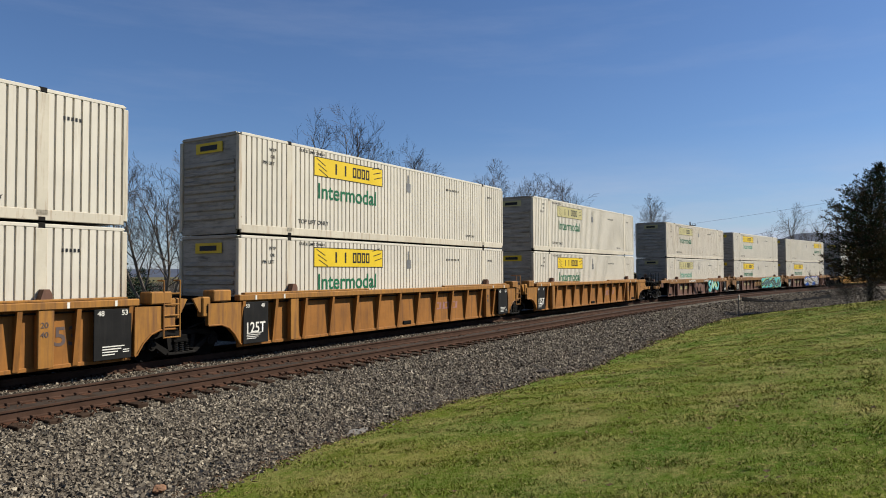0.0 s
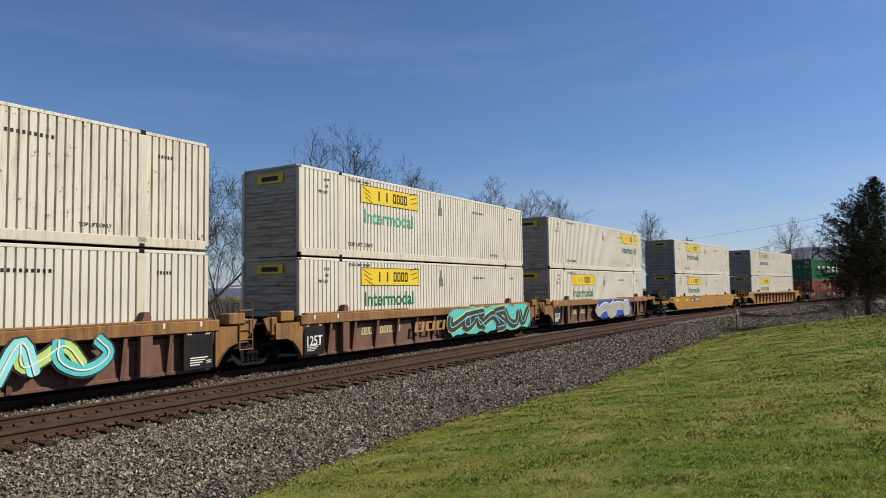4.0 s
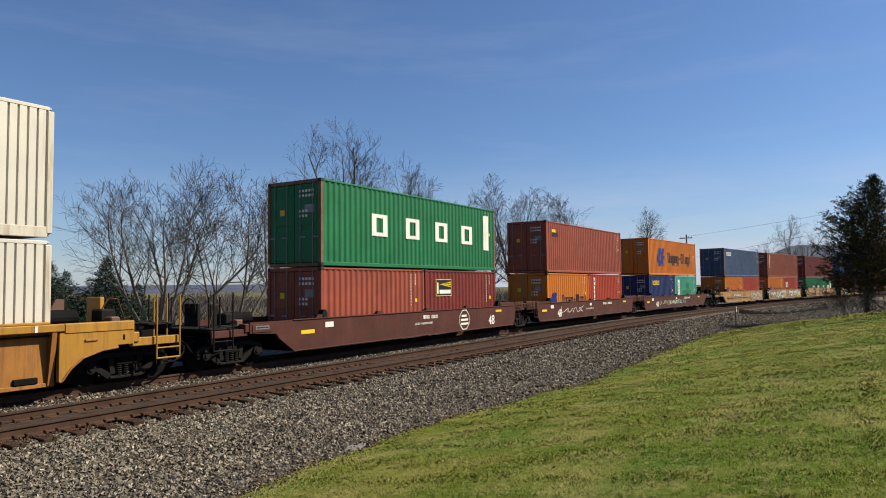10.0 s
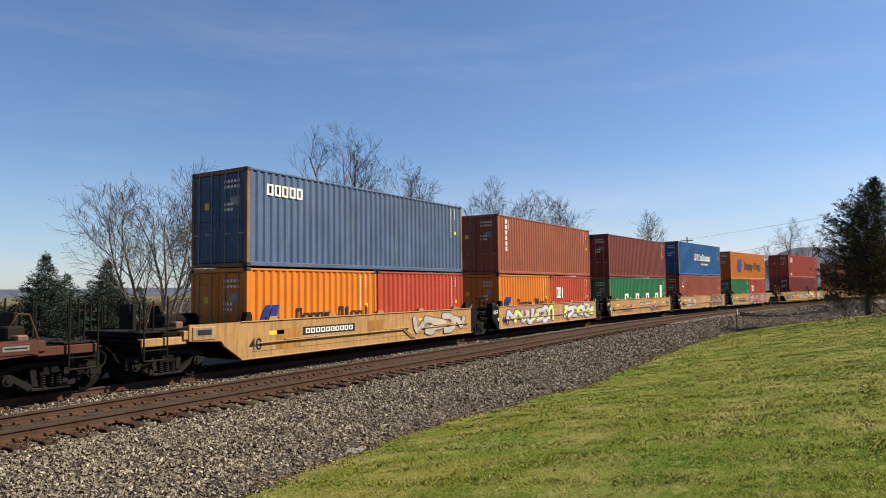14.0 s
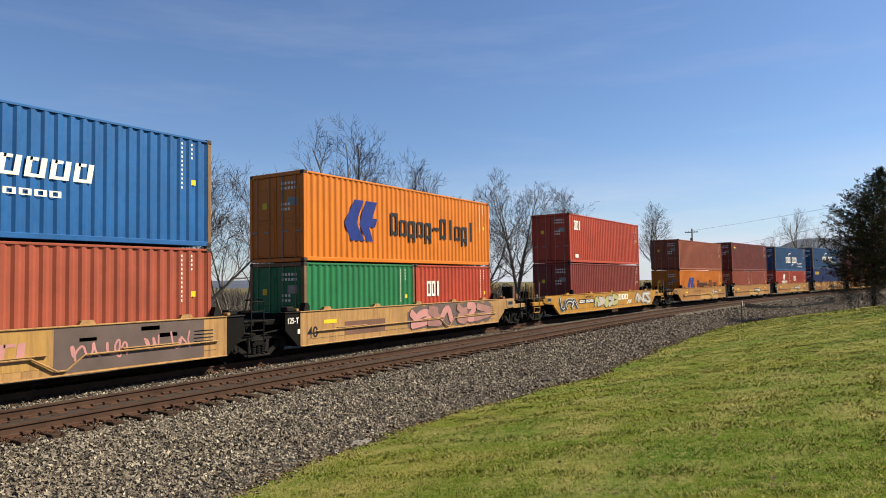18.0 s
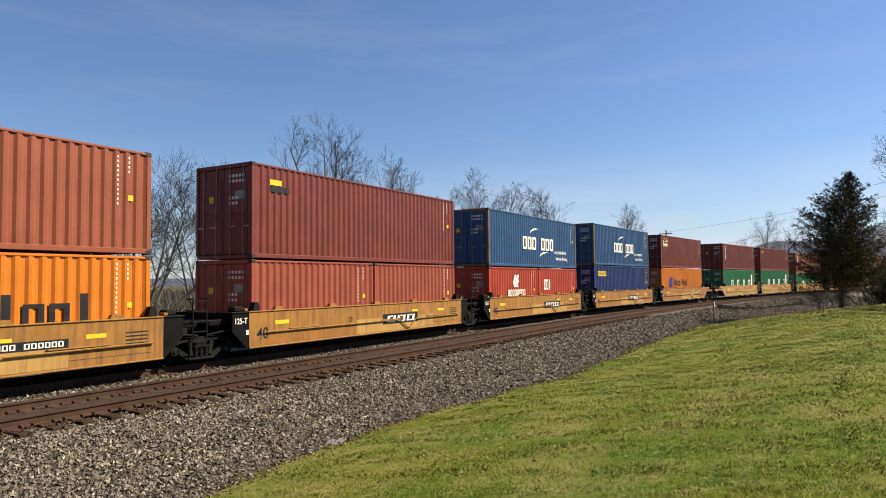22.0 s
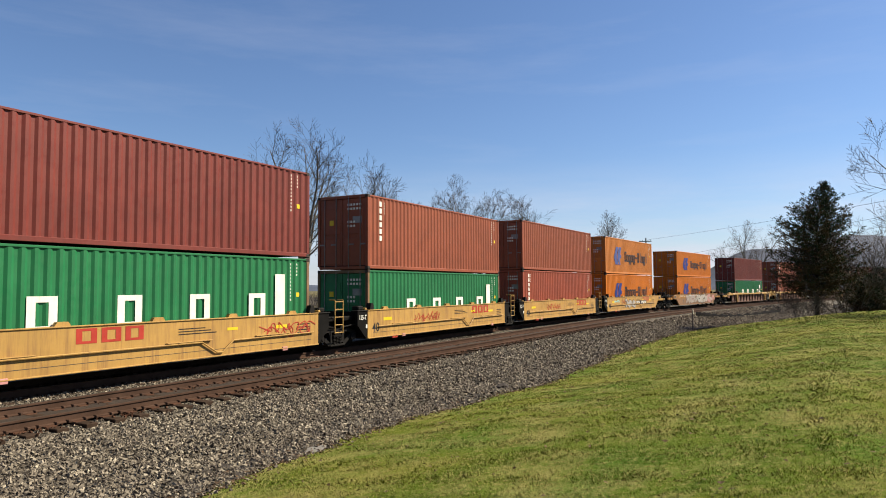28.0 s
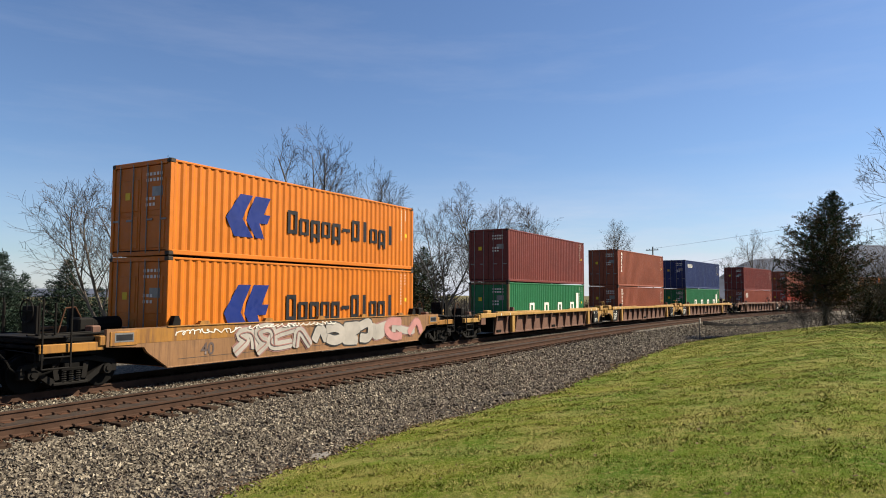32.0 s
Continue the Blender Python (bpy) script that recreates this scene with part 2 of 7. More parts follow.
    "needles_blue": surface("blue_green_spruce_needles", (0.026, 0.042, 0.028), 0.8, 0, 0.4, 0.8, None, 0, (0.055, 0.060, 0.035), 0.2, 0, gloss=0.12),
    "tie": surface("creosoted_tie_wood", (0.034, 0.0215, 0.0145), 0.9, 0, 0.35, 5.0, None, 0, (0.080, 0.042, 0.024), 0.25, 0.4, 30, gloss=0.06),
    "bark": surface("grey_brown_bark", (0.115, 0.098, 0.080), 0.9, 0, 0.3, 2.0, None, 0, None, 0, 0.5, 20),
    "twig": surface("grey_brown_twig_bark", (0.052, 0.040, 0.032), 0.85, 0, 0.25, 1.0, None, 0, None, 0, 0),
    "bark_dark": surface("dark_conifer_bark", (0.0299, 0.0229, 0.0179), 0.9, 0, 0.3, 2.0, None, 0, None, 0, 0.4, 20),
    "needles": surface("dark_green_needles", (0.026, 0.039, 0.0175), 0.8, 0, 0.45, 0.8, None, 0, (0.070, 0.058, 0.028), 0.2, 0, gloss=0.12),
    "needles_brown": surface("winter_browned_needles", (0.068, 0.048, 0.025), 0.8, 0, 0.4, 0.8, None, 0, (0.11, 0.066, 0.035), 0.25, 0, gloss=0.1),
    "roof_metal": surface("pale_metal_roof", (0.296, 0.296, 0.296), 0.45, 0.3, 0.15, 1.0, None, 0, None, 0, 0.05),
    "wall_white": surface("weathered_house_siding", (0.296, 0.284, 0.26), 0.7, 0, 0.15, 1.0, GRIME, 0.2, None, 0, 0.05),
    "glass_dark": surface("dark_window_glass", (0.0174, 0.0209, 0.0261), 0.12, 0, 0.2, 1.0, None, 0, None, 0, 0),
    "post_grey": surface("weathered_post", (0.118, 0.106, 0.0948), 0.8, 0, 0.25, 3.0, None, 0, None, 0, 0.2),
    # blue-grey base colour stands in for the haze over far woods
    "hill": surface("haze_tinted_hill", (0.052, 0.060, 0.085), 1.0, 0, 0.25, 0.02, None, 0, None, 0, 0),
    "wood_far": surface("bare_far_woodland", (0.0696, 0.0592, 0.0522), 1.0, 0, 0.35, 0.3, None, 0, None, 0, 0),
    "red_light": surface("red_reflector", (0.296, 0.0296, 0.0177), 0.3, 0, 0.1),
}


def stone_mat():
    m, n, l, p = nodes_of("crushed_grey_stone")
    geo = n.new("ShaderNodeNewGeometry")
    tc = n.new("ShaderNodeTexCoord")
    r = n.new("ShaderNodeValToRGB")
    r.color_ramp.elements[0].color, r.color_ramp.elements[1].color = (0.014, 0.011, 0.008, 1), (0.39, 0.335, 0.245, 1)
    for pos, c in ((0.2, (0.074, 0.060, 0.044)), (0.6, (0.162, 0.135, 0.099)), (0.92, (0.25, 0.21, 0.155))):
        r.color_ramp.elements.new(pos).color = (*c, 1)
    l.new(geo.outputs["Random Per Island"], r.inputs["Fac"])
    col = mix_of(n, l, ramp_of(n, l, noise_of(n, l, tc.outputs["Object"], 0.8), 0.4, 0.7, 0, 0.35), r.outputs["Color"], (0.095, 0.072, 0.052))
    l.new(col, p.inputs["Base Color"])
    p.inputs["Roughness"].default_value = 0.85
    p.inputs["Specular IOR Level"].default_value = 0.2
    bump_of(n, l, p, noise_of(n, l, tc.outputs["Object"], 90.0, 4), 0.5, 0.01)
    return m


def ballast_mat():
    m, n, l, p = nodes_of("ballast_gravel_bed")
    tc = n.new("ShaderNodeTexCoord")
    v = n.new("ShaderNodeTexVoronoi")
    v.inputs["Scale"].default_value = 17.0
    l.new(tc.outputs["Object"], v.inputs["Vector"])
    r = n.new("ShaderNodeValToRGB")
    r.color_ramp.elements[0].color, r.color_ramp.elements[1].color = (0.012, 0.010, 0.008, 1), (0.22, 0.185, 0.135, 1)
    r.color_ramp.elements.new(0.5).color = (0.05, 0.041, 0.029, 1)
    sep = n.new("ShaderNodeSeparateColor")
    l.new(v.outputs["Color"], sep.inputs[0])
    l.new(sep.outputs[0], r.inputs["Fac"])
    dirt = ramp_of(n, l, noise_of(n, l, tc.outputs["Object"], 0.5, 6), 0.45, 0.7, 0, 0.5)
    col = mix_of(n, l, dirt, r.outputs["Color"], (0.07, 0.054, 0.04))
    l.new(col, p.inputs["Base Color"])
    p.inputs["Roughness"].default_value = 0.9
    p.inputs["Specular IOR Level"].default_value = 0.2
    inv = ramp_of(n, l, v.outputs["Distance"], 0.0, 0.6, 1.0, 0.0)
    bump_of(n, l, p, inv, 1.0, 0.05)
    return m


def lawn_mat(name, a, b, c, blades):
    """Mown grass: green and yellowed patches, straw where it is thin, fine grain."""
    m, n, l, p = nodes_of(name)
    tc = n.new("ShaderNodeTexCoord")
    vec = tc.outputs["Object"]
    col = mix_of(n, l, ramp_of(n, l, noise_of(n, l, vec, 0.30, 7, 0.62), 0.36, 0.64), a, b)
    col = mix_of(n, l, ramp_of(n, l, noise_of(n, l, vec, 0.9, 8, 0.7), 0.46, 0.70, 0, 0.6), col, c)
    col = mix_of(n, l, ramp_of(n, l, noise_of(n, l, vec, 6.0, 6, 0.75), 0.50, 0.66, 0, 0.3), col, tuple(k * 0.62 for k in a))
    col = mix_of(n, l, ramp_of(n, l, noise_of(n, l, vec, 11.0, 6, 0.75), 0.50, 0.66, 0, 0.55), col, c)
    col = mix_of(n, l, ramp_of(n, l, noise_of(n, l, vec, 30.0, 6, 0.8), 0.48, 0.62, 0, 0.32), col, tuple(k * 0.45 for k in a))
    if blades:
        geo = n.new("ShaderNodeNewGeometry")
        col = mix_of(n, l, ramp_of(n, l, geo.outputs["Random Per Island"], 0.45, 1.0, 0.0, 0.7), col, c)
        col = mix_of(n, l, ramp_of(n, l, geo.outputs["Random Per Island"], 0.3, 0.0, 0.0, 0.12), col, tuple(k * 0.6 for k in a))
    l.new(col, p.inputs["Base Color"])
    p.inputs["Roughness"].default_value = 1.0
    p.inputs["Specular IOR Level"].default_value = 0.05
    if not blades:
        bump_of(n, l, p, noise_of(n, l, vec, 22.0, 6, 0.8), 0.7, 0.06)
    return m


M["stone"], M["ballast"] = stone_mat(), ballast_mat()
GRASS = ((0.059, 0.114, 0.009), (0.126, 0.139, 0.015), (0.335, 0.270, 0.108))
M["lawn"] = lawn_mat("mown_lawn", *GRASS, False)
M["blade"] = lawn_mat("grass_blades", *GRASS, True)

M["stone_single"] = surface("single_grey_stone", (0.0828, 0.071, 0.0592), 0.85, 0, 0.45, 6.0, None, 0, None, 0, 0.4, 60)
M["soil"] = surface("dark_cindery_soil", (0.0309, 0.0248, 0.02), 0.95, 0, 0.4, 3.0, None, 0, (0.0714, 0.0571, 0.0476), 0.25, 0.8, 40)
M["crumb"] = surface("brown_crumbly_soil", (0.085, 0.055, 0.034), 0.95, 0, 0.5, 2.0, None, 0, (0.17, 0.12, 0.07), 0.35, 0, gloss=0.05)
# near-black base for the low banks past the marker post
M["bank_black"] = surface("near_black_bank", (0.0045, 0.0036, 0.003), 0.95, 0, 0.5, 1.5, None, 0, (0.03, 0.023, 0.017), 0.2, 0.8, 20, gloss=0.04)
M["leaf"] = surface("dry_brown_leaf", (0.0948, 0.0592, 0.0296), 0.8, 0, 0.4, 8.0, None, 0, None, 0, 0)
M["orange_rock"] = surface("rusty_orange_rock", (0.177, 0.0948, 0.0532), 0.85, 0, 0.3, 6.0, None, 0, None, 0, 0.5, 30)
M["pale_rock"] = surface("pale_flat_stone", (0.131, 0.118, 0.104), 0.85, 0, 0.2, 4.0, None, 0, None, 0, 0.4, 30)

M["field"] = lawn_mat("dry_far_field", (0.085, 0.08, 0.035), (0.115, 0.095, 0.05), (0.15, 0.115, 0.065), False)
M["crib"] = surface("rusty_dirt_between_rails", (0.0296, 0.0201, 0.0142), 0.95, 0, 0.4, 4.0, None, 0, (0.0948, 0.0592, 0.0355), 0.2, 0.7, 30)

# ---------------------------------------------------------------- mesh helpers
class Shape:
    """Gathers corners and faces of one mesh."""

    def __init__(self):
        self.v, self.f = [], []

    def add(self, verts, faces):
        o = len(self.v)
        self.v += [tuple(p) for p in verts]
        self.f += [tuple(i + o for i in q) for q in faces]
        return self

    def box(self, x0, y0, z0, x1, y1, z1, c=0.0):
        """A box, with its edges cut by c."""
        if c <= 0:
            return self.add([(x, y, z) for z in (z0, z1) for y in (y0, y1) for x in (x0, x1)],
                            [(0, 2, 3, 1), (4, 5, 7, 6), (0, 1, 5, 4), (2, 6, 7, 3), (0, 4, 6, 2), (1, 3, 7, 5)])
        X, Y, Z = (x0, x1), (y0, y1), (z0, z1)
        verts, idx = [], {}
        for i in (0, 1):
            for j in (0, 1):
                for k in (0, 1):
                    p = (X[i], Y[j], Z[k])
                    d = (c if i == 0 else -c, c if j == 0 else -c, c if k == 0 else -c)
                    for ax in range(3):
                        q = [p[m] + (0 if m == ax else d[m]) for m in range(3)]
                        idx[i, j, k, ax] = len(verts)
                        verts.append(q)
        faces = []
        ring = ((0, 0), (1, 0), (1, 1), (0, 1))
        for ax in range(3):
            for side in (0, 1):
                q = []
                for u, w in ring:
                    key = [u, w]
                    key.insert(ax, side)
                    q.append(idx[(*key, ax)])
                faces.append(q if side else q[::-1])
            o1, o2 = [m for m in range(3) if m != ax]
            for u in (0, 1):
                for w in (0, 1):
                    ends = []
                    for e in (0, 1):
                        key = [0, 0, 0]
                        key[ax], key[o1], key[o2] = e, u, w
                        ends.append(tuple(key))
                    faces.append((idx[(*ends[0], o1)], idx[(*ends[1], o1)], idx[(*ends[1], o2)], idx[(*ends[0], o2)]))
        for i in (0, 1):
            for j in (0, 1):
                for k in (0, 1):
                    faces.append((idx[i, j, k, 0], idx[i, j, k, 1], idx[i, j, k, 2]))
        return self.add(verts, faces)

    def prism(self, outline, y0, y1):
        """An outline in x and z, pulled from y0 to y1."""
        n = len(outline)
        self.add([(x, y0, z) for x, z in outline] + [(x, y1, z) for x, z in outline],
                 [tuple(range(n)), tuple(range(2 * n - 1, n - 1, -1))] + [(i, i + n, (i + 1) % n + n, (i + 1) % n) for i in range(n)])
        return self

    def tube(self, p0, p1, r0, r1=None, sides=8, caps=True):
        p0, p1 = Vector(p0), Vector(p1)
        r1 = r0 if r1 is None else r1
        d = (p1 - p0).normalized()
        a = d.orthogonal().normalized()
        b = d.cross(a)
        ring = [(math.cos(2 * math.pi * i / sides), math.sin(2 * math.pi * i / sides)) for i in range(sides)]
        verts = [p0 + (a * u + b * w) * r0 for u, w in ring] + [p1 + (a * u + b * w) * r1 for u, w in ring]
        faces = [(i, (i + 1) % sides, (i + 1) % sides + sides, i + sides) for i in range(sides)]
        if caps:
            faces += [tuple(range(sides - 1, -1, -1)), tuple(range(sides, 2 * sides))]
        return self.add(verts, faces)

    def mesh(self, name, smooth=False):
        me = bpy.data.meshes.new(name)
        me.from_pydata(self.v, [], self.f)
        bm = bmesh.new()
        bm.from_mesh(me)
        bmesh.ops.recalc_face_normals(bm, faces=bm.faces)
        bm.to_mesh(me)
        bm.free()
        if smooth:
            me.polygons.foreach_set("use_smooth", [True] * len(me.polygons))
        return me


def fast_mesh(name, verts, tris):
    """A mesh of triangles straight from arrays."""
    me = bpy.data.meshes.new(name)
    me.vertices.add(len(verts))
    me.vertices.foreach_set("co", np.asarray(verts, np.float32).ravel())
    me.loops.add(len(tris) * 3)
    me.loops.foreach_set("vertex_index", np.asarray(tris, np.int32).ravel())
    me.polygons.add(len(tris))
    me.polygons.foreach_set("loop_start", np.arange(0, len(tris) * 3, 3, dtype=np.int32))
    me.update(calc_edges=True)
    me.shade_flat()
    return me


def part(name, shape, material, parent, label="", at=None):
    """One mesh object under a thing or under a part."""
    me = shape.mesh(name) if isinstance(shape, Shape) else shape
    ob = new(name, me)
    if not me.materials:
        me.materials.append(material)
    elif me.materials[0] is not material:
        ob.material_slots[0].link = "OBJECT"
        ob.material_slots[0].material = material
    ob.parent = parent
    if at is not None:
        ob.matrix_basis = at
    return tagged(ob, label) if label else ob


def thing(name, label, category, group="", kind="", at=None):
    ob = new(name)
    ob.empty_display_size = 0.2
    if at is not None:
        ob.matrix_basis = at
    return tagged(ob, label, category, group, kind)


# ---------------------------------------------------------------- the line of the tracks
Y_TRAIN, Y_NEAR, S_BEND, BEND = 16.29, 12.72, 30.5, 0.0028     # both tracks bend to the right beyond S_BEND


def along(s, y0=Y_TRAIN):
    """Place and heading on the track whose straight part lies at y0; s counts along the train's track."""
    if s <= S_BEND:
        return s, y0, 0.0
    a = BEND * (s - S_BEND)
    r = 1 / BEND - (Y_TRAIN - y0)
    return S_BEND + r * math.sin(a), y0 - r * (1 - math.cos(a)), -a


def lateral(x, y):
    """How far a place lies from the near track's middle, towards the lawn, and its s (arrays)."""
    r0 = 1 / BEND - (Y_TRAIN - Y_NEAR)
    cx, cy = S_BEND, Y_NEAR - r0
    r = np.hypot(x - cx, y - cy)
    a = np.arctan2(x - cx, y - cy)
    bent = x > S_BEND
    return np.where(bent, r0 - r, Y_NEAR - y), np.where(bent, S_BEND + a / BEND, x)


EDGE_S = (-200, -10, 5, 9, 13, 18, 28, 40, 46, 52, 58, 66, 80, 400)
EDGE_N = (5.8, 5.8, 5.6, 5.1, 5.1, 5.8, 5.4, 5.2, 5.7, 7.6, 9.6, 11.5, 13.0, 13.0)


def bed_height(n):
    """The ballast's height across the tracks."""
    return np.interp(n, (-19, -15, -7.5, -5.6, 0.92, 1.3, 2.2, 4.2, 7, 16), (-1.4, -0.55, -0.34, -0.20, -0.215, -0.265, -0.32, -0.5, -0.62, -0.75))


def ground_height(x, y):
    n, s = lateral(x, y)
    edge = np.interp(s, EDGE_S, EDGE_N) + 0.12 * np.sin(s * 1.7) * np.sin(s * 0.63 + 1) + 0.05 * np.sin(s * 6.1)
    d = n - edge
    lawn = -0.53 + np.interp(d, (-6, -1, 0, 0.5, 7.5, 30, 400), (-1.0, -0.4, 0, 0.07, 1.12, 1.5, 1.5))
    far = np.interp(-n, (0, 8, 14, 60, 400), (-1.3, -1.3, -1.1, -1.6, -3.0))
    z = np.where(n > -2, lawn, far)
    z = np.where((n > -2) & (d < 0), np.maximum(lawn, -1.6), z)
    return z + 0.025 * np.sin(x * 1.3 + 0.7 * y) * np.sin(y * 1.1) + 0.012 * np.sin(3.1 * x + 1) * np.sin(2.7 * y)


def grid_mesh(name, xs, ys, height):
    X, Y = np.meshgrid(xs, ys)
    V = np.stack([X, Y, height(X, Y)], -1).reshape(-1, 3)
    w, h = len(xs), len(ys)
    i = (np.arange(h - 1)[:, None] * w + np.arange(w - 1)[None]).ravel()
    T = np.concatenate([np.stack([i, i + 1, i + w + 1], 1), np.stack([i, i + w + 1, i + w], 1)])
    me = fast_mesh(name, V, T)
    me.polygons.foreach_set("use_smooth", [True] * len(me.polygons))
    return me


def ground():
    xs = np.concatenate([np.linspace(-3000, -60, 24), np.arange(-50, 0, 2.5), np.arange(0, 45, 0.4), np.arange(45, 120, 1.0), np.linspace(125, 400, 40), np.linspace(450, 3500, 30)])
    ys = np.concatenate([np.linspace(-3000, -70, 24), np.arange(-60, -10, 2.5), np.arange(-10, 13, 0.3), np.arange(13, 70, 1.5), np.linspace(75, 300, 30), np.linspace(350, 3000, 24)])
    ob = new("ground", grid_mesh("ground", xs, ys, ground_height))
    ob.data.materials.append(M["lawn"])
    tagged(ob, "gently sloping mown lawn with straw-coloured patches", "lawn", kind="structure")


def sweep(name, profile, s0, s1, y0, step):
    """A profile of (offset to the left, height) drawn along a track."""
    ss = [s0]
    while ss[-1] < s1:
        ss.append(min(s1, ss[-1] + (step if ss[-1] < 120 else step * 4)))
    sh, k = Shape(), len(profile)
    V, Q = [], []
    for s in ss:
        x, y, a = along(s, y0)
        V += [(x - math.sin(a) * o, y + math.cos(a) * o, z) for o, z in profile]
    for i in range(len(ss) - 1):
        Q += [(i * k + j, i * k + (j + 1) % k, (i + 1) * k + (j + 1) % k, (i + 1) * k + j) for j in range(k)]
    return sh.add(V, Q).mesh(name)


def ballast():
    offs = np.concatenate([np.linspace(-19, -6, 12), np.linspace(-5.4, 2, 24), np.linspace(2.3, 7, 20), np.linspace(8, 16, 10)])
    ss = np.concatenate([np.arange(-40, 0, 2), np.arange(0, 60, 0.5), np.arange(60, 300, 2.5), np.arange(300, 701, 10)])
    V = []
    for s in ss:
        x, y, a = along(float(s), Y_NEAR)
        for o, z in zip(offs, bed_height(offs)):
            wob = 0.02 * math.sin(s * 2.3 + o * 3) * math.sin(o * 5 + s)
            V.append((x + math.sin(a) * o, y - math.cos(a) * o, z + wob))
    w, h = len(offs), len(ss)
    i = (np.arange(h - 1)[:, None] * w + np.arange(w - 1)[None]).ravel()
    T = np.concatenate([np.stack([i, i + w, i + w + 1], 1), np.stack([i, i + w + 1, i + 1], 1)])
    ob = new("ballast_bed", fast_mesh("ballast_bed", V, T))
    ob.data.materials.append(M["ballast"])
    tagged(ob, "grey crushed-stone ballast bed sloping down to the lawn", "ballast", kind="structure")


RAIL = [(-0.07, -0.18), (0.07, -0.18), (0.07, -0.165), (0.012, -0.15), (0.012, -0.045), (0.036, -0.038), (0.036, -0.004), (0.03, 0.0),
        (-0.03, 0.0), (-0.036, -0.004), (-0.036, -0.038), (-0.012, -0.045), (-0.012, -0.15), (-0.07, -0.165)]


def track(name, y0, label, detail):
    """Two rails on ties, with plates and anchors where they can be told apart."""
    t = thing(name, label, "railway track", kind="structure")
    for side in (-0.752, 0.752):
        part("rail", sweep("rail", [(o + side, z) for o, z in RAIL], -40, 640, y0, 1.5), M["rail"], t)
        part("rail_head", sweep("rail_head", [(side - 0.03, 0.0), (side + 0.03, 0.0), (side + 0.028, 0.003), (side - 0.028, 0.003)], -40, 640, y0, 1.5), M["rail_top"], t, "worn dark running surface")
    tie = Shape().box(-0.115, -1.3, -0.36, 0.115, 1.3, -0.186, 0.012).mesh("tie")
    plate = Shape().box(-0.10, -0.19, -0.2, 0.10, 0.19, -0.176, 0.005).mesh("tie_plate")
    anchor = Shape().box(-0.03, -0.105, -0.195, 0.03, 0.105, -0.135, 0.012).mesh("rail_anchor")
    s, i = -6.0, 0
    rng = random.Random(5)
    while s < detail:
        x, y, a = along(s, y0)
        m = Matrix.Translation((x, y, rng.uniform(-0.012, 0.004))) @ Matrix.Rotation(a + rng.uniform(-0.012, 0.012), 4, "Z") @ Matrix.Translation((0, rng.uniform(-0.07, 0.07), 0))
        part("tie", tie, M["tie"], t, at=m)
        for side in (-0.752, 0.752):
            k = Matrix.Translation((x, y, 0)) @ Matrix.Rotation(a, 4, "Z") @ Matrix.Translation((0, side, 0))
            part("tie_plate", plate, M["rust_iron"], t, at=k)
            if s < 17:
                part("rail_anchor", anchor, M["rail"], t, at=k @ Matrix.Translation((0.16 + rng.uniform(-0.03, 0.03), 0, 0)))
                part("rail_anchor", anchor, M["rail"], t, at=k @ Matrix.Translation((-0.16 + rng.uniform(-0.03, 0.03), 0, 0)))
        s += 0.53
        i += 1


def far_field():
    xs = np.concatenate([np.linspace(-3000, -40, 16), np.arange(-30, 160, 3.0), np.linspace(170, 3500, 30)])
    ys = np.concatenate([np.arange(22, 90, 3.0), np.linspace(95, 3000, 30)])
    ob = new("far_field", grid_mesh("far_field", xs, ys, lambda x, y: np.where(lateral(x, y)[0] < -9.5, ground_height(x, y) + 0.04, ground_height(x, y) - 0.6)))
    ob.data.materials.append(M["field"])
    tagged(ob, "dry brownish field beyond the tracks", "field", kind="structure")


ground()
far_field()
ballast()
def crib(name, y0, label):
    ob = new(name, sweep(name, [(-0.68, -0.186), (0.68, -0.186), (0.68, -0.25), (-0.68, -0.25)], -20, 300, y0, 2.0))
    ob.data.materials.append(M["crib"])
    tagged(ob, label, "track bed", kind="structure")


crib("crib_near", Y_NEAR, "rust-stained dirt and fines between the near rails")
crib("crib_far", Y_TRAIN, "dark oily dirt between the far rails")
track("track_near", Y_NEAR, "rusty steel rails on creosoted ties in grey ballast", 46)
track("track_far", Y_TRAIN, "rusty rails on dark ties beneath the passing train", 32)

# ---------------------------------------------------------------- marks
def flat(rects, y):
    """Upright plates in the plane y, facing the camera's side: (x0, z0, x1, z1) each."""
    sh = Shape()
    for x0, z0, x1, z1 in rects:
        sh.add([(x0, y, z0), (x1, y, z0), (x1, y, z1), (x0, y, z1)], [(0, 1, 2, 3)])
    return sh


def face_mesh(sh, name):
    me = bpy.data.meshes.new(name)
    me.from_pydata(sh.v, [], sh.f)
    return me


def plate(name, parent, mat, y, *rects, label=""):
    if 1 < len(rects) < 4:
        return [plate(name, parent, mat, y, r, label=label) for r in rects]
    return part(name, face_mesh(flat(rects, y), name), M[mat], parent, label)


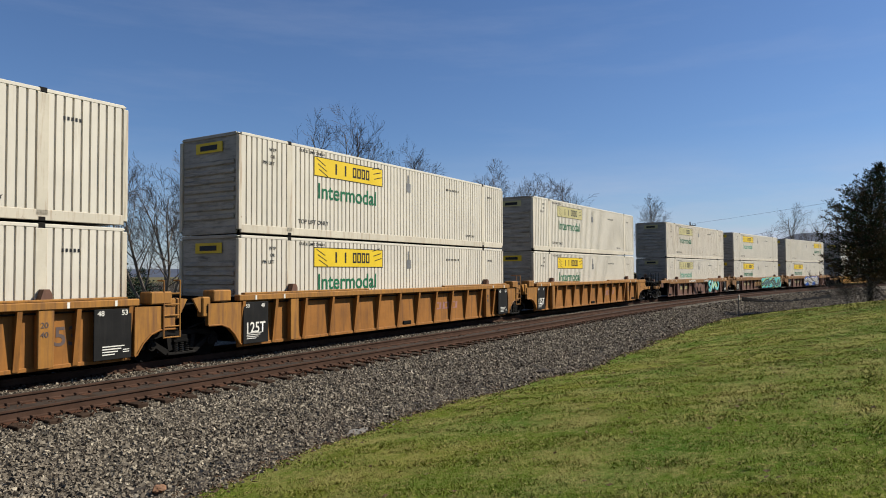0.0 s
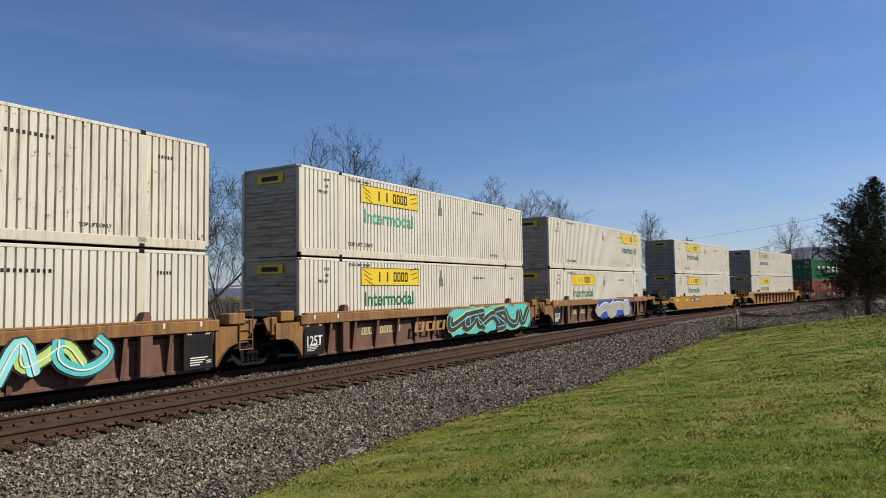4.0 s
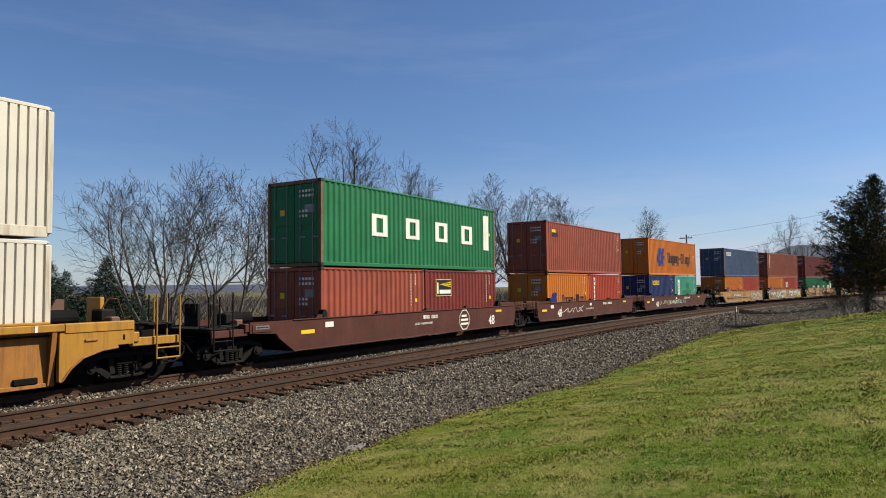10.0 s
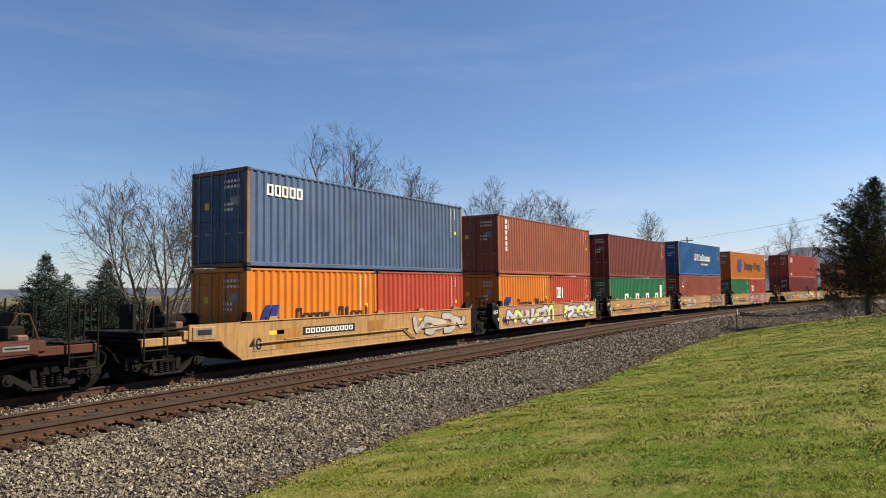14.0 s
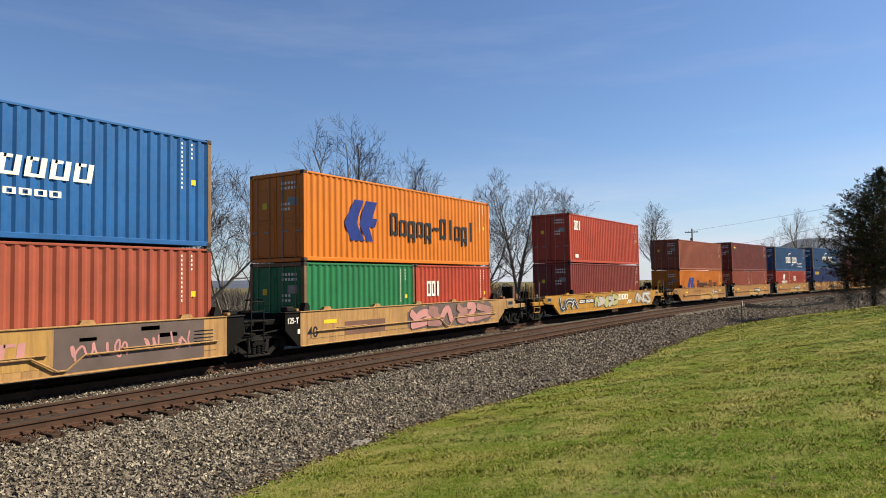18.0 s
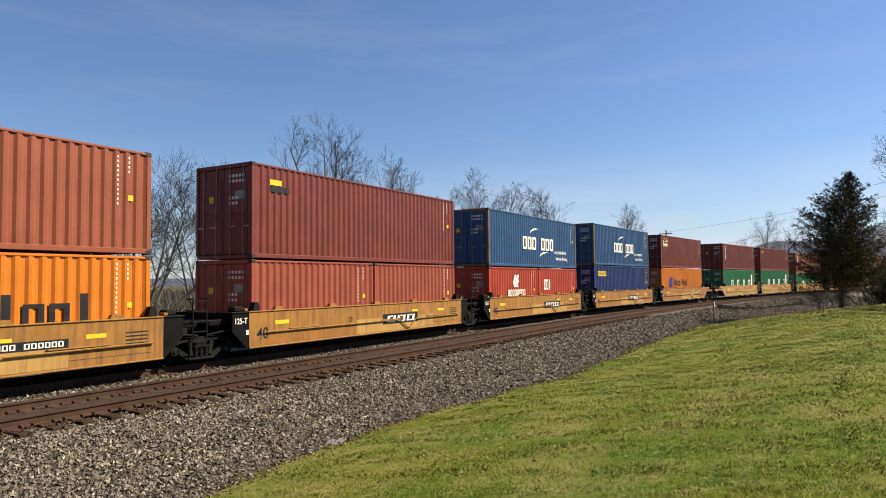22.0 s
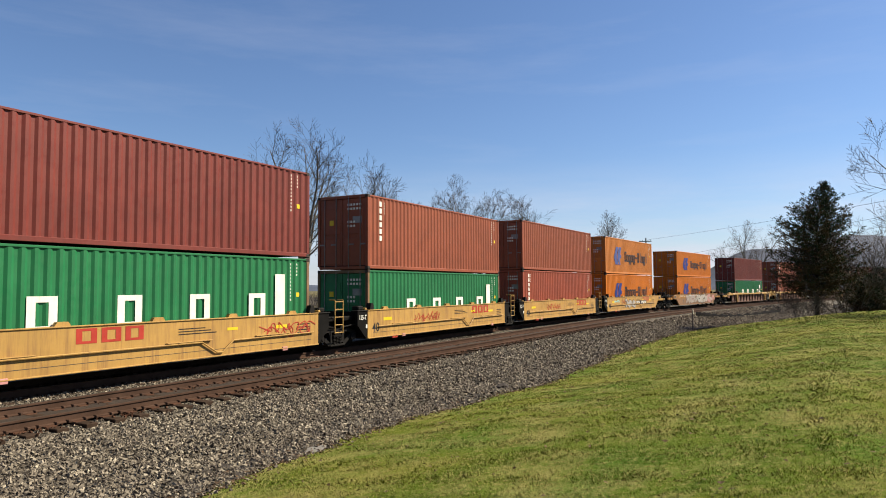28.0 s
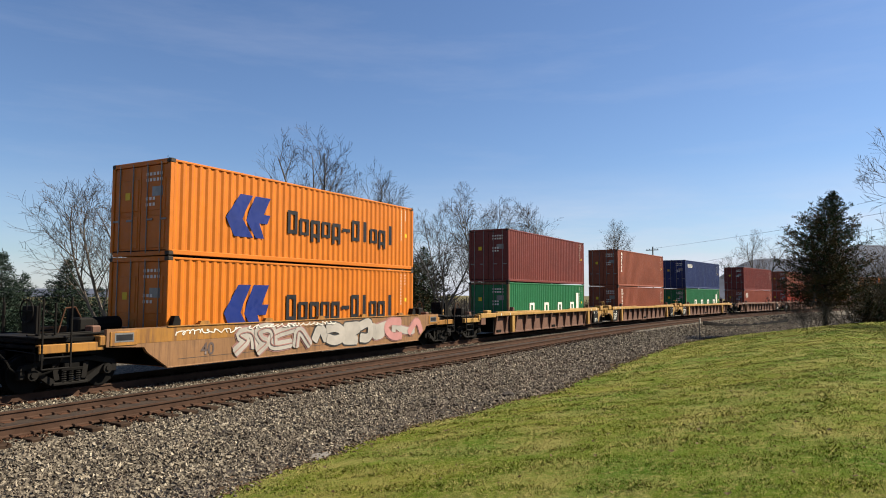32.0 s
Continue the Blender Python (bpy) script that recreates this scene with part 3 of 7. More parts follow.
def word(parent, pattern, x0, x1, z0, z1, y, mat, lean=0.0):
    """A name as a row of plain upright frames and bars: A tall, a low, p with a tail, - a dash."""
    n, single = len(pattern), parent.name.startswith("shipping")
    sh = Shape()
    w = (x1 - x0) / n
    for i, ch in enumerate(pattern):
        if ch == " ":
            continue
        if single:
            sh = Shape()
        a, b = x0 + i * w + w * 0.08, x0 + (i + 1) * w - w * 0.1
        lo, hi = z0, z1
        if ch in "ap":
            hi = z0 + (z1 - z0) * 0.72
        if ch == "p":
            lo = z0 - (z1 - z0) * 0.25
        if ch == "-":
            bars = [(a, z0 + (z1 - z0) * 0.38, b, z0 + (z1 - z0) * 0.54)]
        elif ch == "l":
            bars = [((a + b) / 2 - w * 0.17, lo, (a + b) / 2 + w * 0.17, hi)]
        else:
            k, g = (b - a) * 0.29, (hi - lo) * 0.17
            bars = [(a, lo, a + k, hi), (b - k, lo, b, hi), (a + k, hi - g, b - k, hi), (a + k, lo + (hi - lo) * (0.0 if ch != "p" else 0.2), b - k, lo + (hi - lo) * (0.0 if ch != "p" else 0.2) + g)]
        for p, q, r, s in bars:
            e = lean * (s - q)
            sh.add([(p, y, q), (r, y, q), (r + e, y, s), (p + e, y, s)], [(0, 1, 2, 3)])
        if single:
            part("mark_shape", face_mesh(sh, "mark_shape"), M[mat], parent)
    if not single:
        part("word_mark", face_mesh(sh, "word_mark"), M[mat], parent)


TEXTS = {}


def text(parent, body, x0, z0, height, y, mat, wide=1.0, name="lettering"):
    """Letters in the built-in font, upright in the plane y."""
    if body not in TEXTS:
        cu = bpy.data.curves.new("letters", "FONT")
        cu.body = body
        cu.offset = 0.017 if body == "Intermodal" else 0.014
        ob = new("letters", cu)
        bpy.context.view_layer.update()
        TEXTS[body] = bpy.data.meshes.new_from_object(ob.evaluated_get(bpy.context.evaluated_depsgraph_get()))
        bpy.data.objects.remove(ob)
    me = TEXTS[body].copy()
    k = height / 0.72
    co = np.empty(len(me.vertices) * 3)
    me.vertices.foreach_get("co", co)
    co = co.reshape(-1, 3)
    out = np.stack([x0 + co[:, 0] * k * wide, np.full(len(co), y), z0 + co[:, 1] * k], 1)
    me.vertices.foreach_set("co", out.ravel())
    me.materials.clear()
    me.update()
    return part(name, me, M[mat], parent)


def ribbon(pts, thick, y, tilt=0.0003):
    """A flat bent stroke as one strip; each step lies a little before the last, so that it can cross itself."""
    sh, n = Shape(), len(pts)
    V = []
    for i, (a, b) in enumerate(pts):
        (p, q), (r, s) = pts[max(0, i - 1)], pts[min(n - 1, i + 1)]
        L = math.hypot(r - p, s - q) or 1
        k = thick / 2 * (0.55 if i in (0, n - 1) else 1.0)
        u, w = -(s - q) / L * k, (r - p) / L * k
        V += [(a + u, y - tilt * i, b + w), (a - u, y - tilt * i, b - w)]
    return sh.add(V, [(2 * i, 2 * i + 1, 2 * i + 3, 2 * i + 2) for i in range(n - 1)])


def smooth(pts, rounds):
    for _ in range(rounds):
        fine = [pts[0]]
        for (a, b), (c, d) in zip(pts, pts[1:]):
            fine += [(0.75 * a + 0.25 * c, 0.75 * b + 0.25 * d), (0.25 * a + 0.75 * c, 0.25 * b + 0.75 * d)]
        pts = fine + [pts[-1]]
    return pts


def graffiti(parent, x0, x1, z0, z1, y, fills, edge, seed, n, shine=None, fat=0.30, back=None):
    """Sprayed shapes that say nothing: bent fat strokes with a thin rim, some with a thin line of shine."""
    rng = random.Random(seed)
    w, h = (x1 - x0) / n, z1 - z0
    t = min(fat * h, 0.40 * w)
    if back:
        xs = [x0 - 0.2 + (x1 - x0 + 0.4) * k / 24 for k in range(25)]
        V = []
        for k, x in enumerate(xs):
            e = 0.0 if 0 < k < 24 else h * 0.2
            V += [(x, y, z0 - 0.03 + e + rng.uniform(0, 0.12) * h), (x, y, z1 + 0.03 - e - rng.uniform(0, 0.14) * h)]
        part("sprayed_field", face_mesh(Shape().add(V, [(2 * k, 2 * k + 2, 2 * k + 3, 2 * k + 1) for k in range(24)]), "sprayed_field"), M[back], parent)
    for i in range(n):
        cx = x0 + (i + 0.5) * w
        lo, hi = z0 + t * 0.6, z1 - t * 0.6
        kind = rng.randrange(5)
        U = {0: [(-0.36, 1), (-0.3, 0), (0.3, 0), (0.34, 1)], 1: [(0.36, 0.9), (-0.1, 1.05), (-0.36, 0.5), (0.0, 0.0), (0.38, 0.15)], 2: [(0.34, 0.95), (-0.4, 1.0), (0.0, 0.5), (0.42, 0.1), (-0.36, 0.0)],
             3: [(-0.34, 0), (-0.3, 1), (0.36, 0.9), (0.1, 0.5), (-0.2, 0.45), (0.38, 0.0)], 4: [(-0.36, 0), (0.0, 1.1), (0.36, 0)]}[kind]
        fx, fz, swap, wide = rng.choice((-1, 1)), rng.choice((True, False)), rng.random() < 0.45, rng.uniform(1.1, 1.6)
        if swap:
            U = [(v - 0.5, u + 0.5) for u, v in U]
        pts = smooth([(cx + fx * (u + rng.uniform(-0.16, 0.16)) * w * wide, lo + ((v if fz else 1 - v) + rng.uniform(-0.15, 0.15)) * (hi - lo)) for u, v in U], 2)
        layers = [(t * 1.0 + 0.07, edge, 0.003), (t * 0.92, fills[i % len(fills)], 0.020)]
        if shine:
            layers.append((0.035, shine, 0.036))
        for thick, mat, off in layers:
            part("sprayed_shape", face_mesh(ribbon(pts, thick, y - off - 0.0078 * (i % 2)), "sprayed_shape"), M[mat], parent)


def scrawl(parent, x0, x1, z0, z1, y, mat, seed, turns=5, thick=0.035):
    """A thin sprayed line that wanders."""
    rng = random.Random(seed)
    n = 5 * turns
    pts = [(x0 + (x1 - x0) * (i / n) + rng.uniform(-0.5, 0.5) * (x1 - x0) / turns, z0 + (z1 - z0) * (0.5 + 0.5 * math.sin(i * 1.9 + seed) * rng.uniform(0.5, 1.0))) for i in range(n + 1)]
    part("sprayed_line", face_mesh(ribbon(smooth(pts, 2), thick, y, 0.00008), "sprayed_line"), M[mat], parent)


# ---------------------------------------------------------------- containers
CACHE = {}


def cached(key, make):
    if key not in CACHE:
        CACHE[key] = make()
    return CACHE[key]


def side_profile(L, kind):
    """The wall's folds seen from above: x along it, depth inwards."""
    pts = []
    if kind == "iso":
        x, end, p = -L / 2 + 0.14, L / 2 - 0.14, 0.278
        n = int((end - x) / p)
        p = (end - x) / n
        for i in range(n):
            a = x + i * p
            pts += [(a, 0.0), (a + p * 0.26, 0.0), (a + p * 0.5, 0.036), (a + p * 0.76, 0.036)]
        pts.append((end, 0.0))
    else:
        x, end, p = -L / 2 + 0.12, L / 2 - 0.12, 0.195
        n = int((end - x) / p)
        p = (end - x) / n
        for i in range(n):
            a = x + i * p
            pts += [(a, 0.0), (a + p * 0.70, 0.0), (a + p * 0.74, 0.034), (a + p * 0.91, 0.034), (a + p * 0.96, 0.0)]
        pts.append((end, 0.0))
    return pts


def side_wall(L, H, W, kind, near):
    bot, top = (0.148, H - 0.08) if kind == "iso" else (0.258, H - 0.1)
    y0, inw = ((-W / 2 + 0.009, 1) if near else (W / 2 - 0.009, -1))
    pts = side_profile(L, kind)
    n = len(pts)
    sh = Shape()
    V = [(x, y0 + inw * d, bot) for x, d in pts] + [(x, y0 + inw * d, top) for x, d in pts]
    sh.add(V, [(i, i + 1, i + 1 + n, i + n) for i in range(n - 1)])
    return sh.mesh("side_wall")


def container(label, L, H, kind, paint, end_paint=None, trim=None):
    """A freight container on its own base; x runs along it, its front end at -x."""
    c = thing("shipping_container", label, "container", "double-stacked containers on the train")
    W = 2.438 if kind == "iso" else 2.591
    mat, emat, tmat = M[paint], M[end_paint or paint], M[trim or paint]
    key = (round(L, 2), round(H, 2), kind)
    h, y = L / 2, W / 2
    rail = 0.15 if kind == "iso" else 0.26
    cap = 0.065 if kind == "iso" else 0.085
    for near in (True, False):
        part("side_wall", cached(("side", near) + key, lambda: side_wall(L, H, W, kind, near)), mat, c)
        e = -1 if near else 1
        y0, y1 = sorted((e * y, e * (y - 0.07)))
        part("bottom_rail", cached(("brail", near) + key, lambda: Shape().box(-h + 0.1, y0, 0.022, h - 0.1, y1, rail, 0.012).mesh("bottom_rail")), tmat if kind != "iso" else mat, c)
        part("top_rail", cached(("trail", near) + key, lambda: Shape().box(-h + 0.1, y0, H - cap - 0.02, h - 0.1, y1, H - 0.02, 0.012).mesh("top_rail")), mat, c)
        for sx in (-1, 1):
            x0, x1 = sorted((sx * h, sx * (h - 0.14)))
            q0, q1 = sorted((e * y, e * (y - 0.12)))
            part("corner_post", cached(("post", near, sx) + key, lambda: Shape().box(x0, q0, 0.11, x1, q1, H - 0.11, 0.015).mesh("corner_post")), tmat, c)
            xm = sx * (h if kind == "iso" else 6.096)
            for z0, z1 in ((0.0, 0.118), (H - 0.118, H)) if near else ((H - 0.118, H),):
                a0, a1 = sorted((xm + (0.003 if sx > 0 else -0.003), xm - sx * 0.178)) if kind == "iso" else (xm - 0.09, xm + 0.09)
                b0, b1 = sorted((e * (y + 0.003), e * (y - 0.162)))
                part("corner_casting", cached(("cast", near, sx, z0) + key, lambda: Shape().box(a0, b0, z0 - 0.003, a1, b1, z1 + 0.003, 0.02).mesh("corner_casting")), M["casting"] if kind == "iso" else M["steel_dark"], c)
            if kind != "iso":
                part("lifting_post", cached(("lpost", near, sx) + key, lambda: Shape().box(xm - 0.13, q0 - 0.0, 0.12, xm + 0.13, q1, H - 0.12, 0.012).mesh("lifting_post")), tmat, c)
    part("roof", cached(("roof",) + key, lambda: Shape().box(-h + 0.02, -y + 0.06, H - 0.065, h - 0.02, y - 0.06, H - 0.032, 0.01).mesh("roof")), mat, c)
    part("floor", cached(("floor",) + key, lambda: Shape().box(-h + 0.02, -y + 0.06, 0.10, h - 0.02, y - 0.06, 0.15).mesh("floor")), M["black_steel"], c)
    part("rear_wall", cached(("rear",) + key, lambda: Shape().box(h - 0.06, -y + 0.10, 0.05, h - 0.02, y - 0.10, H - 0.03, 0.008).mesh("rear_wall")), emat, c)
    if kind == "iso":
        part("door_header", cached(("head",) + key, lambda: Shape().box(-h, -y + 0.12, H - 0.13, -h + 0.08, y - 0.12, H - 0.002, 0.01).mesh("door_header")), tmat, c)
        part("door_sill", cached(("sill",) + key, lambda: Shape().box(-h, -y + 0.12, 0.0, -h + 0.08, y - 0.12, 0.12, 0.01).mesh("door_sill")), tmat, c)
        for s in (-1, 1):
            a, b = sorted((s * 0.012, s * (y - 0.125)))
            d = part("door", cached(("door", s) + key, lambda: Shape().box(-h + 0.035, a, 0.13, -h + 0.075, b, H - 0.14, 0.008).mesh("door")), emat, c)
            panel = cached(("dpanel", s) + key, lambda: Shape().box(-h + 0.018, a + 0.08, 0.2, -h + 0.04, b - 0.08, 0.2 + (H - 0.55) / 2 * 0.86, 0.012).mesh("door_panel"))
            for k in range(2):
                part("door_panel", panel, emat, d, at=Matrix.Translation((0, 0, (H - 0.55) * k / 2)))
            for q in (0.3, 0.86):
                part("lock_rod", cached(("rod", s, q) + key, lambda: Shape().tube((-h + 0.005, s * q, 0.06), (-h + 0.005, s * q, H - 0.06), 0.018, sides=6).box(-h - 0.012, min(s * q, s * (q + 0.24)) , 0.95, -h + 0.02, max(s * q, s * (q + 0.24)), 1.0, 0.005).mesh("lock_rod")), M["galv"], d)
        xl = -h + 0.006
        bars = Shape()
        for k in range(4):
            for j in range(5 if k < 2 else 3):
                q = -0.25 - 0.14 * j
                zb = H - 0.42 - 0.16 * k - (0.35 if k > 1 else 0)
                bars.add([(xl, q, zb), (xl, q - 0.09, zb), (xl, q - 0.09, zb + 0.085), (xl, q, zb + 0.085)], [(0, 1, 2, 3)])
        part("code_bars", cached(("dcode",) + key, lambda: face_mesh(bars, "code_bars")), M["ink_white"], c)
        part("warning_label", cached(("dwarn",) + key, lambda: Shape().box(xl, 0.42, H * 0.6, xl + 0.008, 0.62, H * 0.6 + 0.2).mesh("warning_label")), M["ink_yellow"], c)
        plate_y = sorted((-y + 0.30, -y + 0.72))
        part("door_label", cached(("dlabel",) + key, lambda: Shape().box(-h + 0.008, plate_y[0], H * 0.62, -h + 0.017, plate_y[1], H * 0.62 + 0.26).mesh("door_label")), M["galv"], c)
    else:
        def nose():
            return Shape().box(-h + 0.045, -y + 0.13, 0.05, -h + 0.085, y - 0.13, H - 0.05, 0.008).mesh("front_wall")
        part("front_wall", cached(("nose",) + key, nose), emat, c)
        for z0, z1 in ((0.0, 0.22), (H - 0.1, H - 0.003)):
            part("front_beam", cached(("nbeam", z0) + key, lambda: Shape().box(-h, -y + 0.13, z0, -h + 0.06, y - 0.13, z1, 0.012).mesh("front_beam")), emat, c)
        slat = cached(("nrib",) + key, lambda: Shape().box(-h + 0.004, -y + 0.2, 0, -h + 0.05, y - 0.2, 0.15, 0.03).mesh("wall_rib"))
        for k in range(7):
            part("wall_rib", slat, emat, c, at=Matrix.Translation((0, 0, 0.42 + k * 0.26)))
    return c


def number_rows(c, L, H, y, mat="ink_white"):
    """The small unreadable codes at a container's rear end, as bars that run down."""
    x = L / 2 - 0.95
    plate("code_bars", c, mat, y, *[(x, H - 0.25 - k * 0.115, x + 0.04, H - 0.19 - k * 0.115) for k in range(11)], *[(x + 0.3, H - 0.25 - k * 0.115, x + 0.34, H - 0.19 - k * 0.115) for k in range(4)])
    plate("warning_label", c, "ink_yellow", y, (x + 0.3, H - 1.28, x + 0.44, H - 1.14))


def bird_shape(c, x0, x1, z0, z1, y, mat):
    """A blue emblem: two plain slanted shapes that meet in a point."""
    w, h = x1 - x0, z1 - z0
    P = lambda pts: [(x0 + u * w, y, z0 + v * h) for u, v in pts]
    sh = Shape()
    sh.add(P([(0, 0.42), (0.30, 1.0), (0.58, 1.0), (0.42, 0.62), (0.36, 0.42), (0.60, 0.0), (0.18, 0.0)]), [(0, 1, 2, 3, 4, 5, 6)])
    sh.add(P([(0.64, 1.0), (1.0, 1.0), (0.84, 0.58), (1.0, 0.58), (0.93, 0.36), (0.74, 0.36), (0.86, 0.0), (0.66, 0.0), (0.44, 0.40), (0.5, 0.62)]), [tuple(range(10))])
    part("emblem", face_mesh(sh, "emblem"), M[mat], c)


def tower_panel(c, f, H, y):
    """A black panel with a yellow rim, a pale tower, rays and a plain bar."""
    plate("logo_panel", c, "ink_yellow", y, (f + 0.80, H - 1.08, f + 2.02, H - 0.38), label="black and yellow logo panel")
    plate("logo_panel", c, "ink_black", y - 0.003, (f + 0.83, H - 1.05, f + 1.99, H - 0.41))
    plate("logo_tower", c, "ink_white", y - 0.006, (f + 0.88, H - 0.98, f + 0.98, H - 0.52))
    plate("logo_bar", c, "ink_white", y - 0.006, (f + 1.06, H - 0.98, f + 1.94, H - 0.82))
    for k in range(3):
        z = H - 0.48 - 0.09 * k
        part("logo_ray", face_mesh(Shape().add([(f + 1.05, y - 0.006, H - 0.60), (f + 1.95, y - 0.006, z - 0.05), (f + 1.95, y - 0.006, z)], [(0, 1, 2)]), "logo_ray"), M["ink_yellow"], c)


def dress(c, what, L, H, lower):
    """Paint a container's markings on its side."""
    iso = L < 15
    W = 2.438 if iso else 2.591
    y, f = -W / 2 + 0.004, -L / 2
    if what.startswith("white"):
        worn = "worn" in what
        x = f + (3.05 if "back" not in what else 11.6)
        big = what.endswith("bare")
        panel = "ink_yellow_pale" if worn else "ink_yellow"
        plate("logo_panel", c, panel, y, (x, H - 0.92, x + 3.6, H - 0.28), label="" if worn else "yellow logo panel")
        for r in ((x, H - 0.92, x + 3.6, H - 0.895), (x, H - 0.305, x + 3.6, H - 0.28), (x, H - 0.92, x + 0.025, H - 0.28), (x + 3.575, H - 0.92, x + 3.6, H - 0.28)):
            plate("panel_border", c, "ink_black", y - 0.002, r)
        word(c, "l l AAAA", x + 0.95, x + 2.85, H - 0.77, H - 0.42, y - 0.003, "ink_black")
        sh = Shape()
        for u, v in ((x + 0.12, 1), (x + 3.0, -1)):
            for k in range(3):
                a, b = u + 0.06 * k, H - 0.36 - 0.17 * k
                p, q = (a, b), (a + 0.42, b - 0.2 * v - (0.1 if v < 0 else 0))
                sh.add([(p[0], y - 0.003, p[1]), (q[0], y - 0.003, q[1]), (q[0], y - 0.003, q[1] + 0.03), (p[0], y - 0.003, p[1] + 0.03)], [(0, 1, 2, 3)])
        part("logo_scroll", face_mesh(sh, "logo_scroll"), M["ink_black"], c)
        text(c, "Intermodal", x + 0.16, H - 1.62, 0.50, y - 0.002, "ink_soot" if "dark" in what else ("ink_green_pale" if ("pale" in what or lower and worn) else "ink_green"), 1.0)
        text(c, "TOP LIFT ONLY", f + 2.35, 0.42, 0.13, y - 0.002, "ink_black", 1.1)
        text(c, "STACK LIMIT 3 HIGH", f + 2.4, H - 0.24, 0.09, y - 0.002, "ink_black", 1.0)
        plate("code_bars", c, "ink_black", y - 0.002, *[(f + 11.0 + 0.12 * k, H - 0.62, f + 11.06 + 0.12 * k, H - 0.54) for k in range(9)], *[(f + 14.6 + 0.09 * k, H - 0.62, f + 14.65 + 0.09 * k, H - 0.54) for k in range(5)])
        for k, line in enumerate(("WTP", "OR", "PIN LIFT")):
            text(c, line, f + 1.3 - 0.05 * len(line), H - 0.42 - 0.2 * k, 0.10, y - 0.002, "ink_black", 0.9)
        text(c, "TOP LIFT ONLY", f + 12.6, 0.42, 0.09, y - 0.002, "ink_black", 0.9)
        plate("latch_plate", c, "galv", y - 0.002, (f + 8.15, H - 0.95, f + 8.42, H - 0.62), (f + 8.22, H - 0.62, f + 8.30, H - 0.3))
        sh = Shape().box(f + 0.003 - 0.0, -0.6, H - 0.52, f + 0.012, 0.55, H - 0.22)
        part("end_logo_panel", sh, M[panel], c)
        part("end_logo_bars", Shape().box(f - 0.001, -0.38, H - 0.45, f + 0.004, 0.36, H - 0.3), M["ink_black"], c)
        return
    number_rows(c, L, H, y, "ink_white")
    if what.startswith("bird20"):
        bird_shape(c, f + 0.5, f + 1.3, H - 1.95, H - 1.1, y, "ink_blue")
        word(c, "Aapap-Llapl", f + 1.95, f + 5.6, H - 1.78, H - 1.22, y, "ink_black")
    elif what.startswith("birdsmall"):
        bird_shape(c, f + 1.95, f + 3.05, H - 1.75, H - 0.85, y, "ink_blue")
        word(c, "Aapap-Llapl", f + 3.5, f + 7.35, H - 1.55, H - 1.0, y, "ink_black")
    elif what.startswith("bird"):
        bird_shape(c, f + 1.95, f + 3.75, H * 0.26, H * 0.75, y, "ink_blue_pale" if "pale" in what else "ink_blue")
        word(c, "Aapap-Llapl", f + 4.5, f + 10.75, H * 0.36, H * 0.65, y, "ink_black")
    elif what == "rings":
        for k in range(4):
            word(c, "A", f + 2.6 + k * 2.12, f + 3.75 + k * 2.12, H - 1.75, H - 0.95, y, "ink_white")
        plate("code_panel", c, "ink_white", y, (f + 11.05, H - 1.95, f + 11.55, H - 0.35))
    elif what == "rings_low":
        for k in range(4):
            word(c, "A", f + 2.75 + k * 2.2, f + 3.6 + k * 2.2, H - 1.95, H - 1.15, y, "ink_white")
        plate("code_panel", c, "ink_white", y, (f + 10.55, H - 1.9, f + 11.0, H - 0.55))
    elif what == "trio":
        word(c, "AAl", f + 0.65, f + 1.65, H - 0.95, H - 0.4, y, "ink_white")
        plate("code_bars", c, "ink_white", y, (f + 0.8, 0.3, f + 1.25, 0.5))
    elif what == "trio20":
        word(c, "AAl", f + 0.75, f + 1.75, H - 1.25, H - 0.65, y, "ink_white")
    elif what == "crest":
        bird_shape(c, f + 2.75, f + 3.5, H - 1.05, H - 0.4, y, "ink_white")
        word(c, "AAAAAAAA", f + 2.1, f + 4.3, H - 1.5, H - 1.18, y, "ink_white")
    elif what == "arcs":
        word(c, "AAA AAA", f + 4.0, f + 8.4, H - 1.9, H - 1.2, y, "ink_white")
        for x0, x1, z, up in ((f + 5.0, f + 6.3, H - 1.0, 0.32), (f + 6.3, f + 7.6, H - 2.3, 0.32)):
            sh = Shape()
            n = 10
            V = []
            for k in range(n + 1):
                u = k / n
                V.append((x0 + (x1 - x0) * u, y, z + up * u ** 0.6))
                V.append((x0 + (x1 - x0) * u, y, z + up * u ** 0.6 + 0.10 * math.sin(math.pi * min(1, u + 0.15)) + 0.01))
            sh.add(V, [(2 * k, 2 * k + 2, 2 * k + 3, 2 * k + 1) for k in range(n)])
            part("arc_mark", face_mesh(sh, "arc_mark"), M["ink_white"], c)
        text(c, "eco container", f + 8.55, H - 2.05, 0.24, y, "ink_white", 1.05)
        text(c, "bamboo flooring", f + 8.75, H - 2.42, 0.20, y, "ink_white", 1.0)
    elif what == "row_mark":
        word(c, "aaaaa", f + 0.75, f + 2.3, H - 0.75, H - 0.28, y, "ink_white" if L > 8 and not lower else "ink_yellow")
    elif what == "down_row":
        for k in range(6):
            plate("down_mark", c, "ink_white", y, (f + 0.80, H - 0.42 - k * 0.27, f + 0.96, H - 0.22 - k * 0.27))
        plate("code_bars", c, "ink_white", y, *[(f + 1.12, H - 0.30 - k * 0.1, f + 1.15, H - 0.24 - k * 0.1) for k in range(5)])
    elif what == "slant_row":
        word(c, "AllaAaaaa", f + 4.2, f + 8.9, H - 1.55, H - 0.95, y, "ink_white", 0.15)
